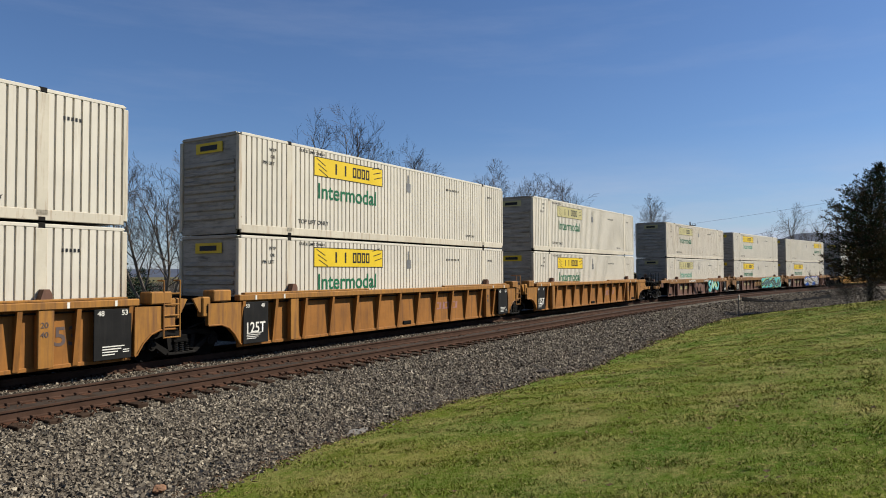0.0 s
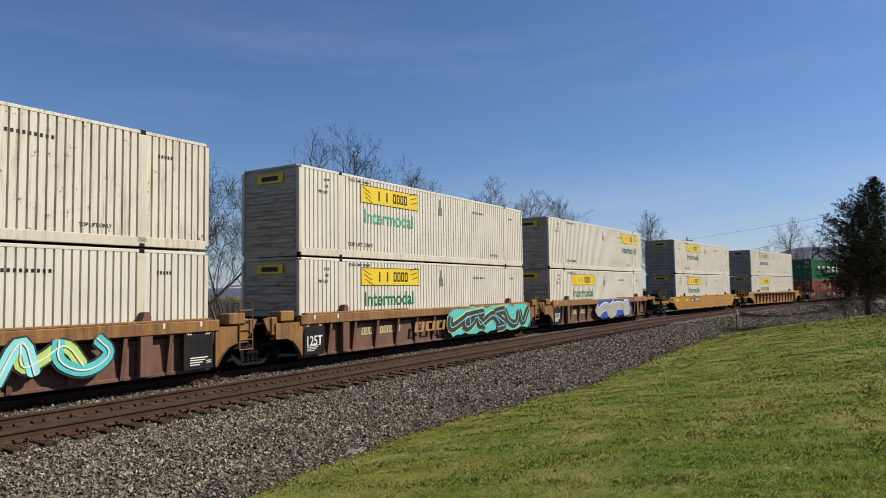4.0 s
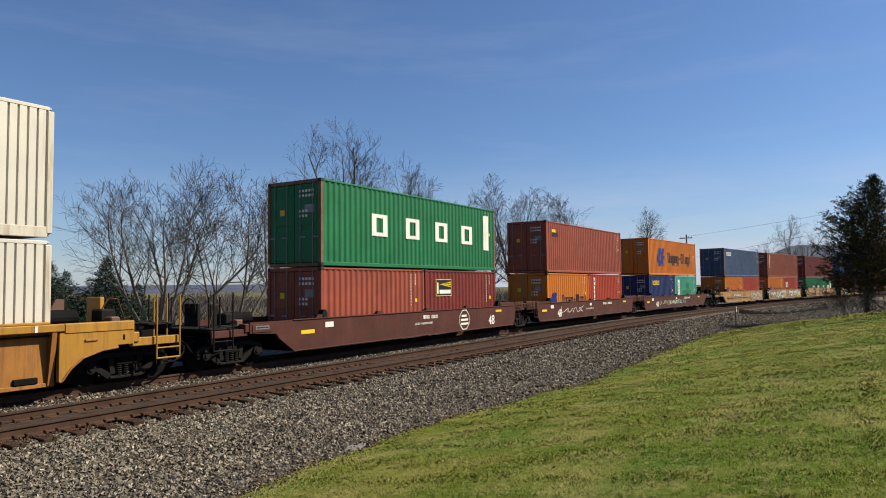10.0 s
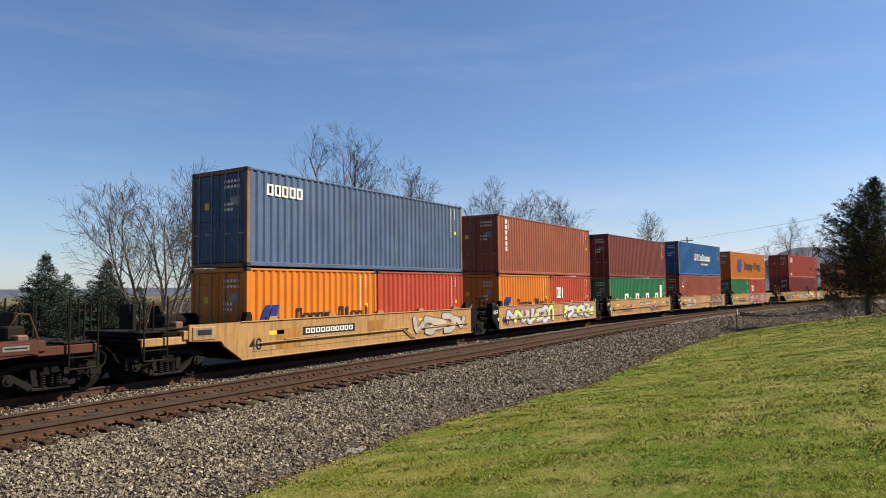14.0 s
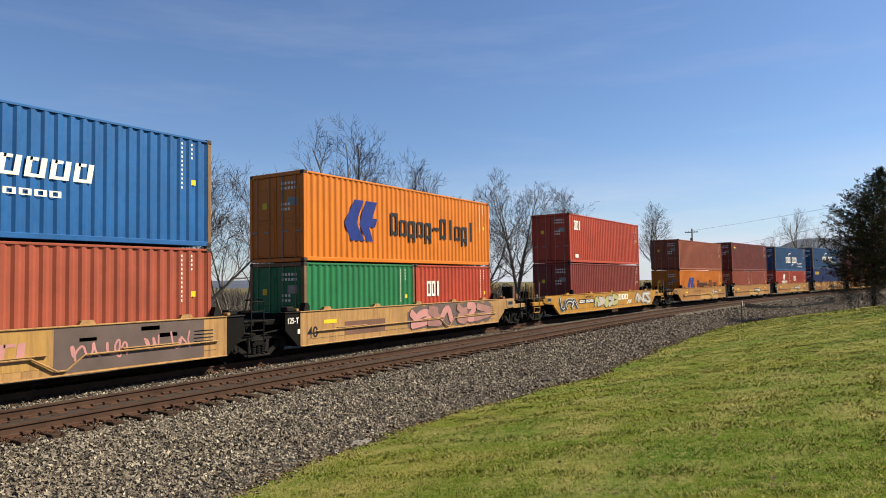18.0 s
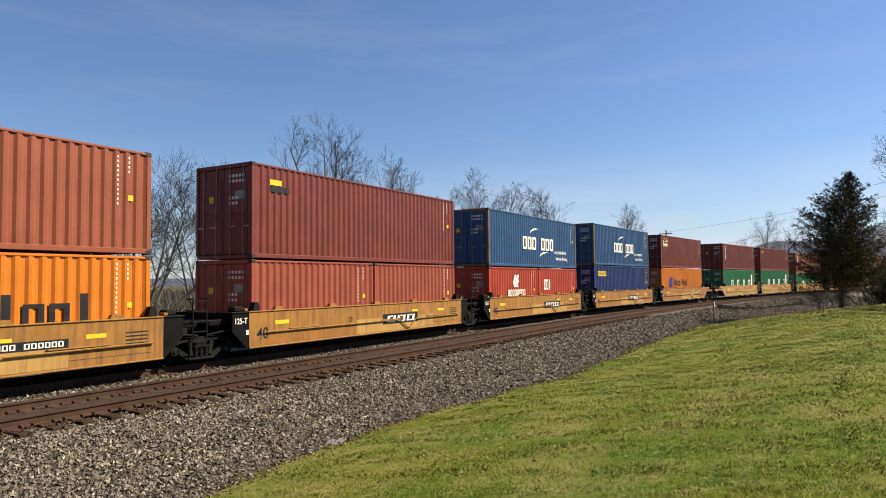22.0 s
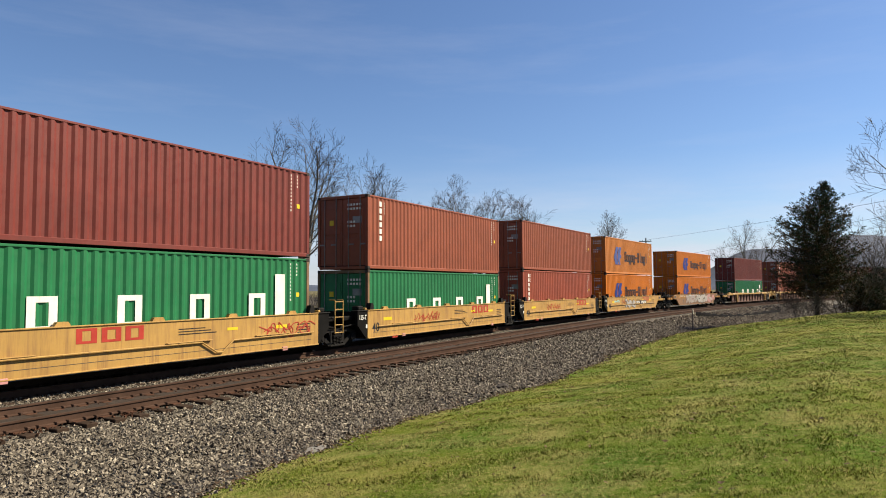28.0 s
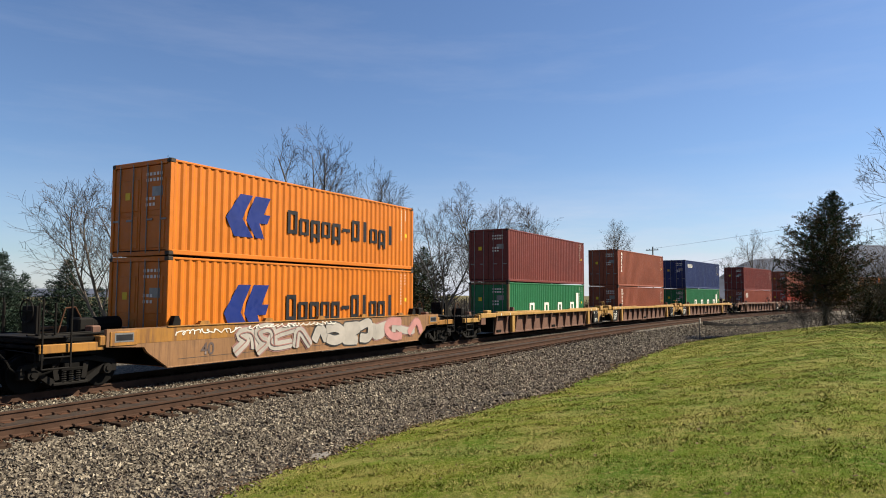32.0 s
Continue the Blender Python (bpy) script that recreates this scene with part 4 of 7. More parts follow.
        word(c, "aaaaaaa", f + 6.0, f + 8.2, H - 1.95, H - 1.75, y, "ink_white")
    elif what == "tower":
        tower_panel(c, f - 0.2, H + 0.05, y)
    elif what == "teal":
        plate("code_panel", c, "ink_white", y, (f + 0.75, 0.55, f + 1.25, H - 0.35))
        plate("code_bars", c, "ink_green", y - 0.002, *[(f + 0.88, 0.7 + k * 0.24, f + 1.12, 0.82 + k * 0.24) for k in range(6)])
        plate("repaint_patch", c, "green", y, (f + 3.2, H - 1.1, f + 3.9, H - 0.6), (f + 2.0, H - 1.95, f + 4.4, H - 1.2))
    elif what == "small_logo":
        if iso and L < 8:
            tower_panel(c, f, H, y)
        else:
            plate("logo_panel", c, "ink_yellow", y, (f + 0.75, H - 0.62, f + 1.25, H - 0.45))
            plate("logo_panel", c, "ink_black", y, (f + 0.75, H - 0.83, f + 1.6, H - 0.64))
    elif what == "square_logo":
        plate("logo_panel", c, "ink_blue", y, (f + 0.68, H - 1.05, f + 1.08, H - 0.42), label="small blue logo panel with a yellow mark")
        plate("logo_bar", c, "ink_white", y - 0.003, (f + 0.68, H - 1.05, f + 1.08, H - 0.94))
        part("logo_sweep", face_mesh(ribbon(smooth([(f + 0.76, H - 0.86), (f + 0.80, H - 0.62), (f + 1.02, H - 0.52)], 2), 0.08, y - 0.004), "logo_sweep"), M["ink_yellow"], c)


# ---------------------------------------------------------------- wagons
def coil_spring(sh, x, y, z0, z1, r, turns):
    """A coil spring as stacked rings on a thin core."""
    step = (z1 - z0) / turns
    sh.tube((x, y, z0), (x, y, z1), r * 0.6, sides=6)
    for k in range(turns):
        z = z0 + k * step
        sh.tube((x, y, z + step * 0.12), (x, y, z + step * 0.40), r * 0.86, r, 8).tube((x, y, z + step * 0.40), (x, y, z + step * 0.66), r, r * 0.86, 8)


def truck(car, x, steel="black_steel"):
    """A two-axle bogie under a wagon's end: cast side frames with open windows, springs, bearings, wheels, brake gear."""
    def frame_side(s):
        a, b = sorted((s * 0.94, s * 1.08))
        sh = Shape()
        sh.prism([(-1.16, 0.50), (-1.10, 0.62), (-0.62, 0.74), (0.62, 0.74), (1.10, 0.62), (1.16, 0.50), (0.98, 0.53), (0.55, 0.63), (-0.55, 0.63), (-0.98, 0.53)], a, b)
        for e in (-1, 1):
            sh.prism([(e * 0.98, 0.53), (e * 0.86, 0.57), (e * 0.36, 0.26), (e * 0.36, 0.14), (e * 0.46, 0.15)], a, b)
            sh.prism([(e * 0.26, 0.26), (e * 0.38, 0.24), (e * 0.44, 0.65), (e * 0.31, 0.65)], a, b)
            sh.box(min(e * 1.02, e * 1.17), a, 0.33, max(e * 1.02, e * 1.17), b, 0.55, 0.02)
        sh.box(-0.42, min(s * 0.9, s * 1.12), 0.13, 0.42, max(s * 0.9, s * 1.12), 0.20, 0.015)
        return sh.mesh("side_frame")
    t = part("truck", cached("bolster", lambda: Shape().box(-0.20, -1.12, 0.46, 0.20, 1.12, 0.64, 0.03).tube((0, 0, 0.62), (0, 0, 0.86), 0.2, 0.2, 12).box(-0.26, -1.14, 0.45, 0.26, -1.0, 0.52, 0.01).mesh("truck")), M[steel], car, "black cast two-axle bogie", Matrix.Translation((x, 0, 0)))
    for s in (-1, 1):
        part("side_frame", cached(("sf", s), lambda: frame_side(s)), M["steel_dark"], t)
        def springs():
            sh = Shape()
            for q in (-0.17, 0.0, 0.17):
                coil_spring(sh, q, s * 1.06, 0.20, 0.46, 0.08, 5)
            return sh.mesh("spring_nest")
        if s > 0:
            continue
        part("spring_nest", cached(("springs", s), springs), M["steel_dark"], t, "nest of coil springs")
        for q in (-0.89, 0.89):
            part("bearing_cap", cached(("bearing", s), lambda: Shape().tube((0, s * 0.98, 0.42), (0, s * 1.15, 0.42), 0.13, 0.12, 12).tube((0, s * 1.15, 0.42), (0, s * 1.18, 0.42), 0.07, 0.06, 8).mesh("bearing_cap")), M["steel_dark"], t, at=Matrix.Translation((q, 0, 0)))
    part("brake_beam", cached("brakebeam", lambda: Shape().box(0.33, -0.8, 0.34, 0.41, 0.8, 0.44, 0.01).box(-0.41, -0.8, 0.34, -0.33, 0.8, 0.44, 0.01).tube((-0.4, 0.25, 0.5), (0.4, 0.25, 0.36), 0.025, sides=5).mesh("brake_beam")), M[steel], t)
    for q in (-0.89, 0.89):
        def wheels():
            sh = Shape().tube((0, -1.0, 0), (0, 1.0, 0), 0.075, 0.075, 10)
            for s in (-1, 1):
                sh.tube((0, s * 0.69, 0), (0, s * 0.72, 0), 0.455, 0.44, 28).tube((0, s * 0.72, 0), (0, s * 0.83, 0), 0.422, 0.415, 28)
                sh.tube((0, s * 0.825, 0), (0, s * 0.86, 0), 0.15, 0.12, 14)
                for k in range(3):
                    a = k * 2.094
                    sh.box(0.22 * math.cos(a) - 0.03, s * 0.832 - 0.006, 0.22 * math.sin(a) - 0.03, 0.22 * math.cos(a) + 0.03, s * 0.832 + 0.006, 0.22 * math.sin(a) + 0.03)
            return sh.mesh("wheelset")
        w = part("wheelset", cached("wheels", wheels), M[steel], t, "", Matrix.Translation((q, 0, 0.42)))
        WHEELS.append(w)
    return t


WHEELS = []
CARS = {
    # side style, side paint, chord paint, end paint, half well, top of sill
    "rib_ochre": ("rib", "ochre_panel", "yellow_car", "black_steel", 8.15, 1.62, "ochre-yellow articulated well wagon with ribbed sides and grime"),
    "rib_brown": ("rib", "rusty_car", "rusty_ochre", "black_steel", 8.15, 1.50, "brown ribbed well wagon with a yellow top sill and sprayed tags"),
    "smooth_yellow": ("smooth", "yellow_fresh", "yellow_fresh", "yellow_fresh", 8.1, 1.37, "bright yellow single well wagon with smooth sides"),
    "rib_yellow": ("rib", "ochre_panel", "yellow_fresh", "yellow_fresh", 8.15, 1.50, "yellow single well wagon with ribbed sides"),
    "brown_smooth": ("smooth", "brown_car", "brown_car", "brown_car", 7.5, 1.25, "red-brown articulated well wagon with smooth scribbled sides"),
    "tan_smooth": ("smooth", "tan_car", "tan_car", "black_steel", 6.4, 1.36, "dirty tan articulated well wagon with sprayed sides"),
    "yellow_single": ("smooth", "yellow_fresh", "yellow_fresh", "yellow_fresh", 8.1, 1.36, "yellow single well wagon with large sprayed tags"),
    "yellow_pack": ("smooth", "yellow_car", "yellow_car", "black_steel", 6.3, 1.36, "yellow articulated well wagon with repainted patches"),
    "pale_pack": ("smooth", "yellow_light", "yellow_light", "black_steel", 6.3, 1.36, "pale yellow articulated well wagon with scribbles"),
    "graffiti_single": ("smooth", "rust_tan", "yellow_car", "yellow_car", 6.15, 1.36, "rusty yellow single well wagon covered in grey sprayed shapes"),
    "rib_rusty": ("rib", "rusty_car", "yellow_light", "black_steel", 8.15, 1.28, "rusty brown ribbed well wagon with yellow sill boards"),
    "rib_plain": ("rib", "rusty_car", "rusty_car", "black_steel", 8.15, 1.28, "rusty brown ribbed well wagon"),
}


class EndBuilder:
    """Places parts at one end of a wagon; u counts outwards from its middle."""

    def __init__(self, car, e):
        self.car, self.e = car, e

    def box(self, name, u0, u1, y0, y1, z0, z1, mat, label="", c=0.015):
        a, b = sorted((self.e * u0, self.e * u1))
        return part(name, Shape().box(a, y0, z0, b, y1, z1, c), M[mat], self.car, label)

    def plate(self, name, outline, y0, y1, mat, label=""):
        return part(name, Shape().prism([(self.e * u, z) for u, z in outline], y0, y1), M[mat], self.car, label)

    def bars(self, name, lines, r, mat, label=""):
        sh = Shape()
        for (u, y, z), (v, w, q) in lines:
            sh.tube((self.e * u, y, z), (self.e * v, w, q), r, sides=6)
        return part(name, sh, M[mat], self.car, label)

    def bent(self, name, pts, r, mat, label=""):
        return self.bars(name, list(zip(pts, pts[1:])), r, mat, label)


def shared_end(c, e, kind, style, hw, top, y, half, side_p, chord_p):
    """The end of an articulated unit over a bogie that it shares with the next one."""
    b = EndBuilder(c, e)
    black = "black_steel"
    for s in (-1, 1):
        q0, q1 = sorted((s * (y - 0.02), s * (y - 0.14)))
        if kind == "rib":
            arch = [(hw, 0.26), (hw + 0.06, 0.30), (hw + 0.22, 0.55), (hw + 0.42, 0.74), (hw + 0.68, 0.84), (hw + 1.1, 0.84), (hw + 1.1, top - 0.2), (hw, top - 0.2)]
            b.plate("end_fairing", arch, q0, q1, chord_p)
            if s > 0:
                continue
            b.bars("arch_rim", [((arch[k][0], s * (y - 0.01), arch[k][1]), (arch[k + 1][0], s * (y - 0.01), arch[k + 1][1])) for k in range(5)], 0.022, side_p)
            b.box("top_box", hw + 0.38, hw + 0.98, *sorted((s * (y + 0.03), s * (y - 0.42))), top - 0.16, top + 0.15, chord_p, c=0.03)
            b.box("end_bracket", hw + 0.98, hw + 1.26, *sorted((s * (y - 0.05), s * (y - 0.3))), top - 0.55, top - 0.02, chord_p, c=0.03)
            b.box("bracket_slot", hw + 1.05, hw + 1.15, *sorted((s * (y - 0.046), s * (y - 0.06))), top - 0.45, top - 0.25, black)
            b.plate("stop_gusset", [(hw + 1.26, top - 0.02), (hw + 1.52, top - 0.06), (hw + 1.32, top - 0.42), (hw + 1.26, top - 0.42)], *sorted((s * (y - 0.1), s * (y - 0.16))), chord_p)
        elif style == "brown_smooth":
            b.box("end_frame", hw + 0.42, half - 0.22, *sorted((s * (y - 0.06), s * (y - 0.2))), top - 0.28, top + 0.16, side_p, "red-brown end box with grab bars")
            if s > 0:
                continue
            b.box("end_tab", half - 0.24, half - 0.06, *sorted((s * (y - 0.02), s * (y - 0.1))), top - 0.16, top + 0.08, side_p)
            b.box("tab_slot", half - 0.18, half - 0.11, *sorted((s * (y - 0.017), s * (y - 0.03))), top - 0.1, top + 0.02, black)
            for k in range(3):
                z = top - 0.2 + 0.13 * k
                b.bars("grab_bar", [((hw + 0.42, s * (y + 0.03), z), (half - 0.3, s * (y + 0.03), z))], 0.014, side_p)
            for u in (hw + 0.55, hw + 0.9):
                b.bars("grab_bar", [((u, s * (y + 0.03), top - 0.38), (u, s * (y + 0.03), top + 0.18))], 0.014, side_p)
            b.plate("roof_hatch", [(hw - 0.9, top + 0.02), (hw + 0.55, top + 0.06), (hw + 0.5, top + 0.16), (hw - 0.1, top + 0.14)], *sorted((s * (y - 0.1), s * (y - 0.9))), side_p)
            b.bent("step", [(hw + 0.28, s * (y + 0.02), 0.95), (hw + 0.28, s * (y + 0.02), 0.56), (hw + 0.66, s * (y + 0.02), 0.56), (hw + 0.66, s * (y + 0.02), 0.95)], 0.016, side_p)
        else:
            b.plate("end_fairing", [(hw + 0.05, top - 0.03), (hw + 0.05, 0.32), (hw + 0.12, 0.32), (hw + 0.66, 0.82), (hw + 0.66, top - 0.03)], q0, q1, black, "black end plate over the bogie")
            if s > 0:
                continue
            b.box("end_lip", hw + 0.05, hw + 0.70, *sorted((s * (y + 0.01), s * (y - 0.3))), top - 0.03, top + 0.015, "steel_dark")
            b.box("release_box", hw + 0.2, hw + 0.52, *sorted((s * (y - 0.1), s * (y - 0.4))), top + 0.015, top + 0.17, "steel_dark", c=0.03)
            b.box("tie_down", hw + 0.08, hw + 0.2, *sorted((s * (y - 0.02), s * (y - 0.2))), top + 0.015, top + 0.1, chord_p)
    b.box("end_platform", hw - 0.1, half - 0.2, -1.15, 1.15, top - 0.34, top - 0.22, black)
    b.box("end_wall", hw, hw + 0.1, -y + 0.16, y - 0.16, 0.35, top - 0.05, black)
    b.box("centre_beam", hw, half, -0.45, 0.45, 0.55, 0.98, black, c=0.03)
    b.box("articulation_casting", half - 0.35, half + 0.02, -0.55, 0.55, 0.72, 1.12, "steel_dark", "heavy cast joint between two wagons", 0.05)
    b.box("brake_rigging", hw + 0.2, hw + 0.9, -0.95, -0.5, 0.75, 1.0, black, c=0.03)
    b.bars("brake_pipe", [((hw + 0.1, -1.2, top - 0.18), (half, -1.05, top - 0.22)), ((hw + 0.1, -1.28, top - 0.42), (half - 0.15, -1.12, 0.78))], 0.025, "steel_dark")
    if e < 0:
        truck(c, -half)
    else:
        lu = half - (0.62 if kind == "rib" else 0.32)
        yy = -y - 0.01
        mat = chord_p if kind == "rib" or style == "pale_pack" else ("steel_dark" if style != "brown_smooth" else side_p)
        if style != "brown_smooth":
            hi = top + 0.42
            for du in (-0.23, 0.23):
                b.bent("ladder_stile", [(lu + du, yy + 0.25, hi), (lu + du, yy, hi), (lu + du, yy, 0.62)], 0.022, mat)
            for k in range(5):
                b.bars("ladder_rung", [((lu - 0.23, yy, 0.64 + 0.27 * k), (lu + 0.23, yy, 0.64 + 0.27 * k))], 0.017, mat)


def own_end(c, e, kind, style, hw, top, y, half, side_p, chord_p):
    """A coupled end: side plate over the bogie, platform, steps, grab irons, brake gear and coupler."""
    b = EndBuilder(c, e)
    black = "black_steel"
    xe = half - 0.55
    step_p = chord_p if style != "brown_smooth" else side_p
    u1 = hw + (1.95 if style == "rib_brown" else 1.75)
    for s in (-1, 1):
        q0, q1 = sorted((s * y, s * (y - 0.12)))
        if kind == "rib":
            b.box("chord_end", hw + 0.1, u1, *sorted((s * (y + 0.02), s * (y - 0.22))), top - 0.22, top, chord_p, c=0.02)
            if style in ("rib_yellow", "rib_ochre"):
                arch = [(hw, 0.26), (hw + 0.07, 0.28), (hw + 0.25, 0.52), (hw + 0.52, 0.73), (hw + 0.95, 0.86), (hw + 1.35, 0.90), (hw + 1.35, 0.96), (u1, 0.96), (u1, top - 0.2), (hw, top - 0.2)]
                b.plate("end_fairing", arch, q0, q1, chord_p)
                if s > 0:
                    continue
                b.bars("arch_rim", [((arch[k][0], s * (y + 0.012), arch[k][1]), (arch[k + 1][0], s * (y + 0.012), arch[k + 1][1])) for k in range(5)], 0.02, side_p)
                b.box("fairing_slot", u1 - 0.30, u1 - 0.22, *sorted((s * (y + 0.004), s * (y - 0.02))), 1.05, 1.2, black)
                b.box("fairing_handle", hw + 0.55, hw + 0.85, *sorted((s * (y + 0.03), s * (y - 0.01))), 1.08, 1.14, side_p)
            else:
                b.box("chord_bracket", u1 - 0.5, u1 - 0.02, *sorted((s * (y + 0.01), s * (y - 0.2))), top - 0.55, top - 0.2, side_p)
                b.box("jack_pad", hw + 0.5, hw + 1.0, *sorted((s * (y - 0.05), s * (y - 0.3))), top, top + 0.14, chord_p, c=0.03)
        elif s < 0:
            b.box("access_panel", u1 - 0.82, u1 - 0.08, *sorted((s * (y + 0.02), s * (y - 0.02))), 0.95, top - 0.06, step_p, "framed access panel", 0.012)
            b.box("panel_placard", u1 - 0.68, u1 - 0.24, *sorted((s * (y + 0.027), s * (y + 0.02))), 1.08, top - 0.14, "ink_black", "small dark placard", 0)
            b.box("placard_plate", u1 - 0.72, u1 - 0.20, *sorted((s * (y + 0.023), s * (y + 0.02))), 1.04, top - 0.10, "galv", "", 0)
        # low sill with steps and grab irons
        b.box("step_sill", u1, xe, *sorted((s * (y - 0.06), s * (y - 0.22))), 0.88, 1.08, step_p, c=0.015)
        b.box("step_bracket", u1 - 0.06, u1 + 0.16, *sorted((s * (y - 0.02), s * (y - 0.3))), 0.98, 1.22, step_p, c=0.02)
        p0, p1, yy = xe - 0.68, xe - 0.03, s * (y + 0.0)
        post = step_p if style in ("yellow_single", "smooth_yellow", "rib_yellow") else "steel_dark"
        b.bent("grab_iron", [(p0, yy, 2.12), (p0, yy, 0.55), (p1, yy, 0.55), (p1, yy, 2.08)], 0.022, post, "tall bent grab iron with a step")
        for u in (p0 + 0.16, p1 - 0.12):
            b.bars("grab_post", [((u, s * (y - 0.35), 1.0), (u, s * (y - 0.35), 2.0))], 0.024, post)
        if s < 0:
            b.bars("step_rung", [((p0, yy, 0.80), (p1, yy, 0.80))], 0.018, post)
        b.bars("hand_rail", [((u1 - 0.2, s * (y - 0.3), top - 0.08), (xe, s * (y - 0.3), top - 0.12))], 0.022, "steel_dark")
    b.box("end_wall", hw + 0.02, hw + 0.12, -y + 0.16, y - 0.16, 0.35, top - 0.06, black)
    b.box("end_platform", hw, xe, -1.2, 1.2, top - 0.26, top - 0.16, black, "black end platform")
    b.box("bolster_beam", hw + 1.75, hw + 2.45, -1.25, 1.25, 0.80, top - 0.26, black)
    b.box("centre_beam", hw, xe, -0.42, 0.42, 0.5, 0.98, black, c=0.03)
    b.box("draft_sill", u1 + 0.3, xe, -1.1, 1.1, 0.86, 1.0, black)
    b.box("end_sill", xe - 0.14, xe, -1.32, 1.32, 0.72, 1.06, black, c=0.02)
    b.box("coupler", xe, half + 0.06, -0.13, 0.13, 0.66, 0.92, "steel_dark", "cast knuckle coupler", 0.04)
    b.box("coupler_head", half - 0.2, half + 0.02, -0.2, 0.24, 0.58, 1.0, "steel_dark", c=0.05)
    b.bars("cut_lever", [((xe + 0.06, -1.3, 0.9), (xe + 0.06, -0.1, 0.95)), ((xe + 0.06, -1.3, 0.9), (xe + 0.06, -1.3, 0.66))], 0.016, "steel_dark")
    loop = [(xe - 0.55, -y + 0.1, 0.86)] + [(xe - 0.05 - 0.5 * math.cos(math.pi * k / 7), -y + 0.12 + 0.05 * k, 0.74 - 0.34 * math.sin(math.pi * k / 7)) for k in range(8)] + [(xe + 0.45, -0.6, 0.9)]
    b.bent("air_hose", loop, 0.026, black, "sagging black rubber air hose")
    b.bent("air_hose", [(xe, -0.55, 0.7), (xe + 0.12, -0.55, 0.42), (xe + 0.3, -0.5, 0.3), (half + 0.02, -0.45, 0.36)], 0.03, black)
    # brake gear and clutter on the platform
    b.box("brake_stand", xe - 1.0, xe - 0.88, 0.35, 0.95, top - 0.2, top + 0.55, "steel_dark" if style != "rib_yellow" else chord_p)
    wheel = Shape()
    wu, wz = b.e * (xe - 0.82), top + 0.42
    for k in range(16):
        a, g = 2 * math.pi * k / 16, 2 * math.pi * (k + 1) / 16
        wheel.tube((wu, 0.65 + 0.28 * math.cos(a), wz + 0.28 * math.sin(a)), (wu, 0.65 + 0.28 * math.cos(g), wz + 0.28 * math.sin(g)), 0.02, sides=5)
    for k in range(4):
        a = math.pi * k / 2
        wheel.tube((wu, 0.65, wz), (wu, 0.65 + 0.28 * math.cos(a), wz + 0.28 * math.sin(a)), 0.014, sides=5)
    part("brake_wheel", wheel, M["steel_dark"], c, "spoked hand-brake wheel")
    b.plate("bracing_plate", [(hw + 0.3, top - 0.14), (hw + 1.35, top - 0.14), (hw + 1.35, top + 0.5), (hw + 1.15, top + 0.52), (hw + 0.95, top + 0.12), (hw + 0.3, top + 0.02)], 0.75, 0.83, "rusty_car" if "yellow" in style else "steel_dark", "rusty gusset plate on the platform")
    part("air_reservoir", Shape().tube((e * (hw + 0.35), 0.2, top + 0.06), (e * (hw + 1.3), 0.2, top + 0.06), 0.2, 0.2, 14), M[black], c, "black air reservoir")
    b.box("brake_valve", hw + 1.5, hw + 1.9, -0.55, -0.15, top - 0.16, top + 0.26, "steel_dark", c=0.04)
    b.box("valve_pipe_bracket", hw + 1.55, hw + 1.8, -0.9, -0.6, top - 0.16, top + 0.08, "rusty_car", c=0.03)
    b.bars("brake_pipe", [((hw, -0.9, top - 0.06), (xe, -0.85, top - 0.08)), ((hw, -1.05, top - 0.1), (xe - 0.2, -1.0, top - 0.1))], 0.024, "steel_dark")
    b.bent("brake_rod", [(hw + 1.7, -0.3, top + 0.26), (hw + 1.85, -0.3, top + 0.52), (hw + 2.1, -0.3, top + 0.5), (hw + 2.3, -0.35, top - 0.1)], 0.018, "rust_iron")
    b.box("grating", xe - 0.75, xe, -1.3, 1.3, top - 0.15, top - 0.11, "steel_dark", c=0.008)
    truck(c, e * (half - (1.45 if kind == "smooth" else 1.75)))


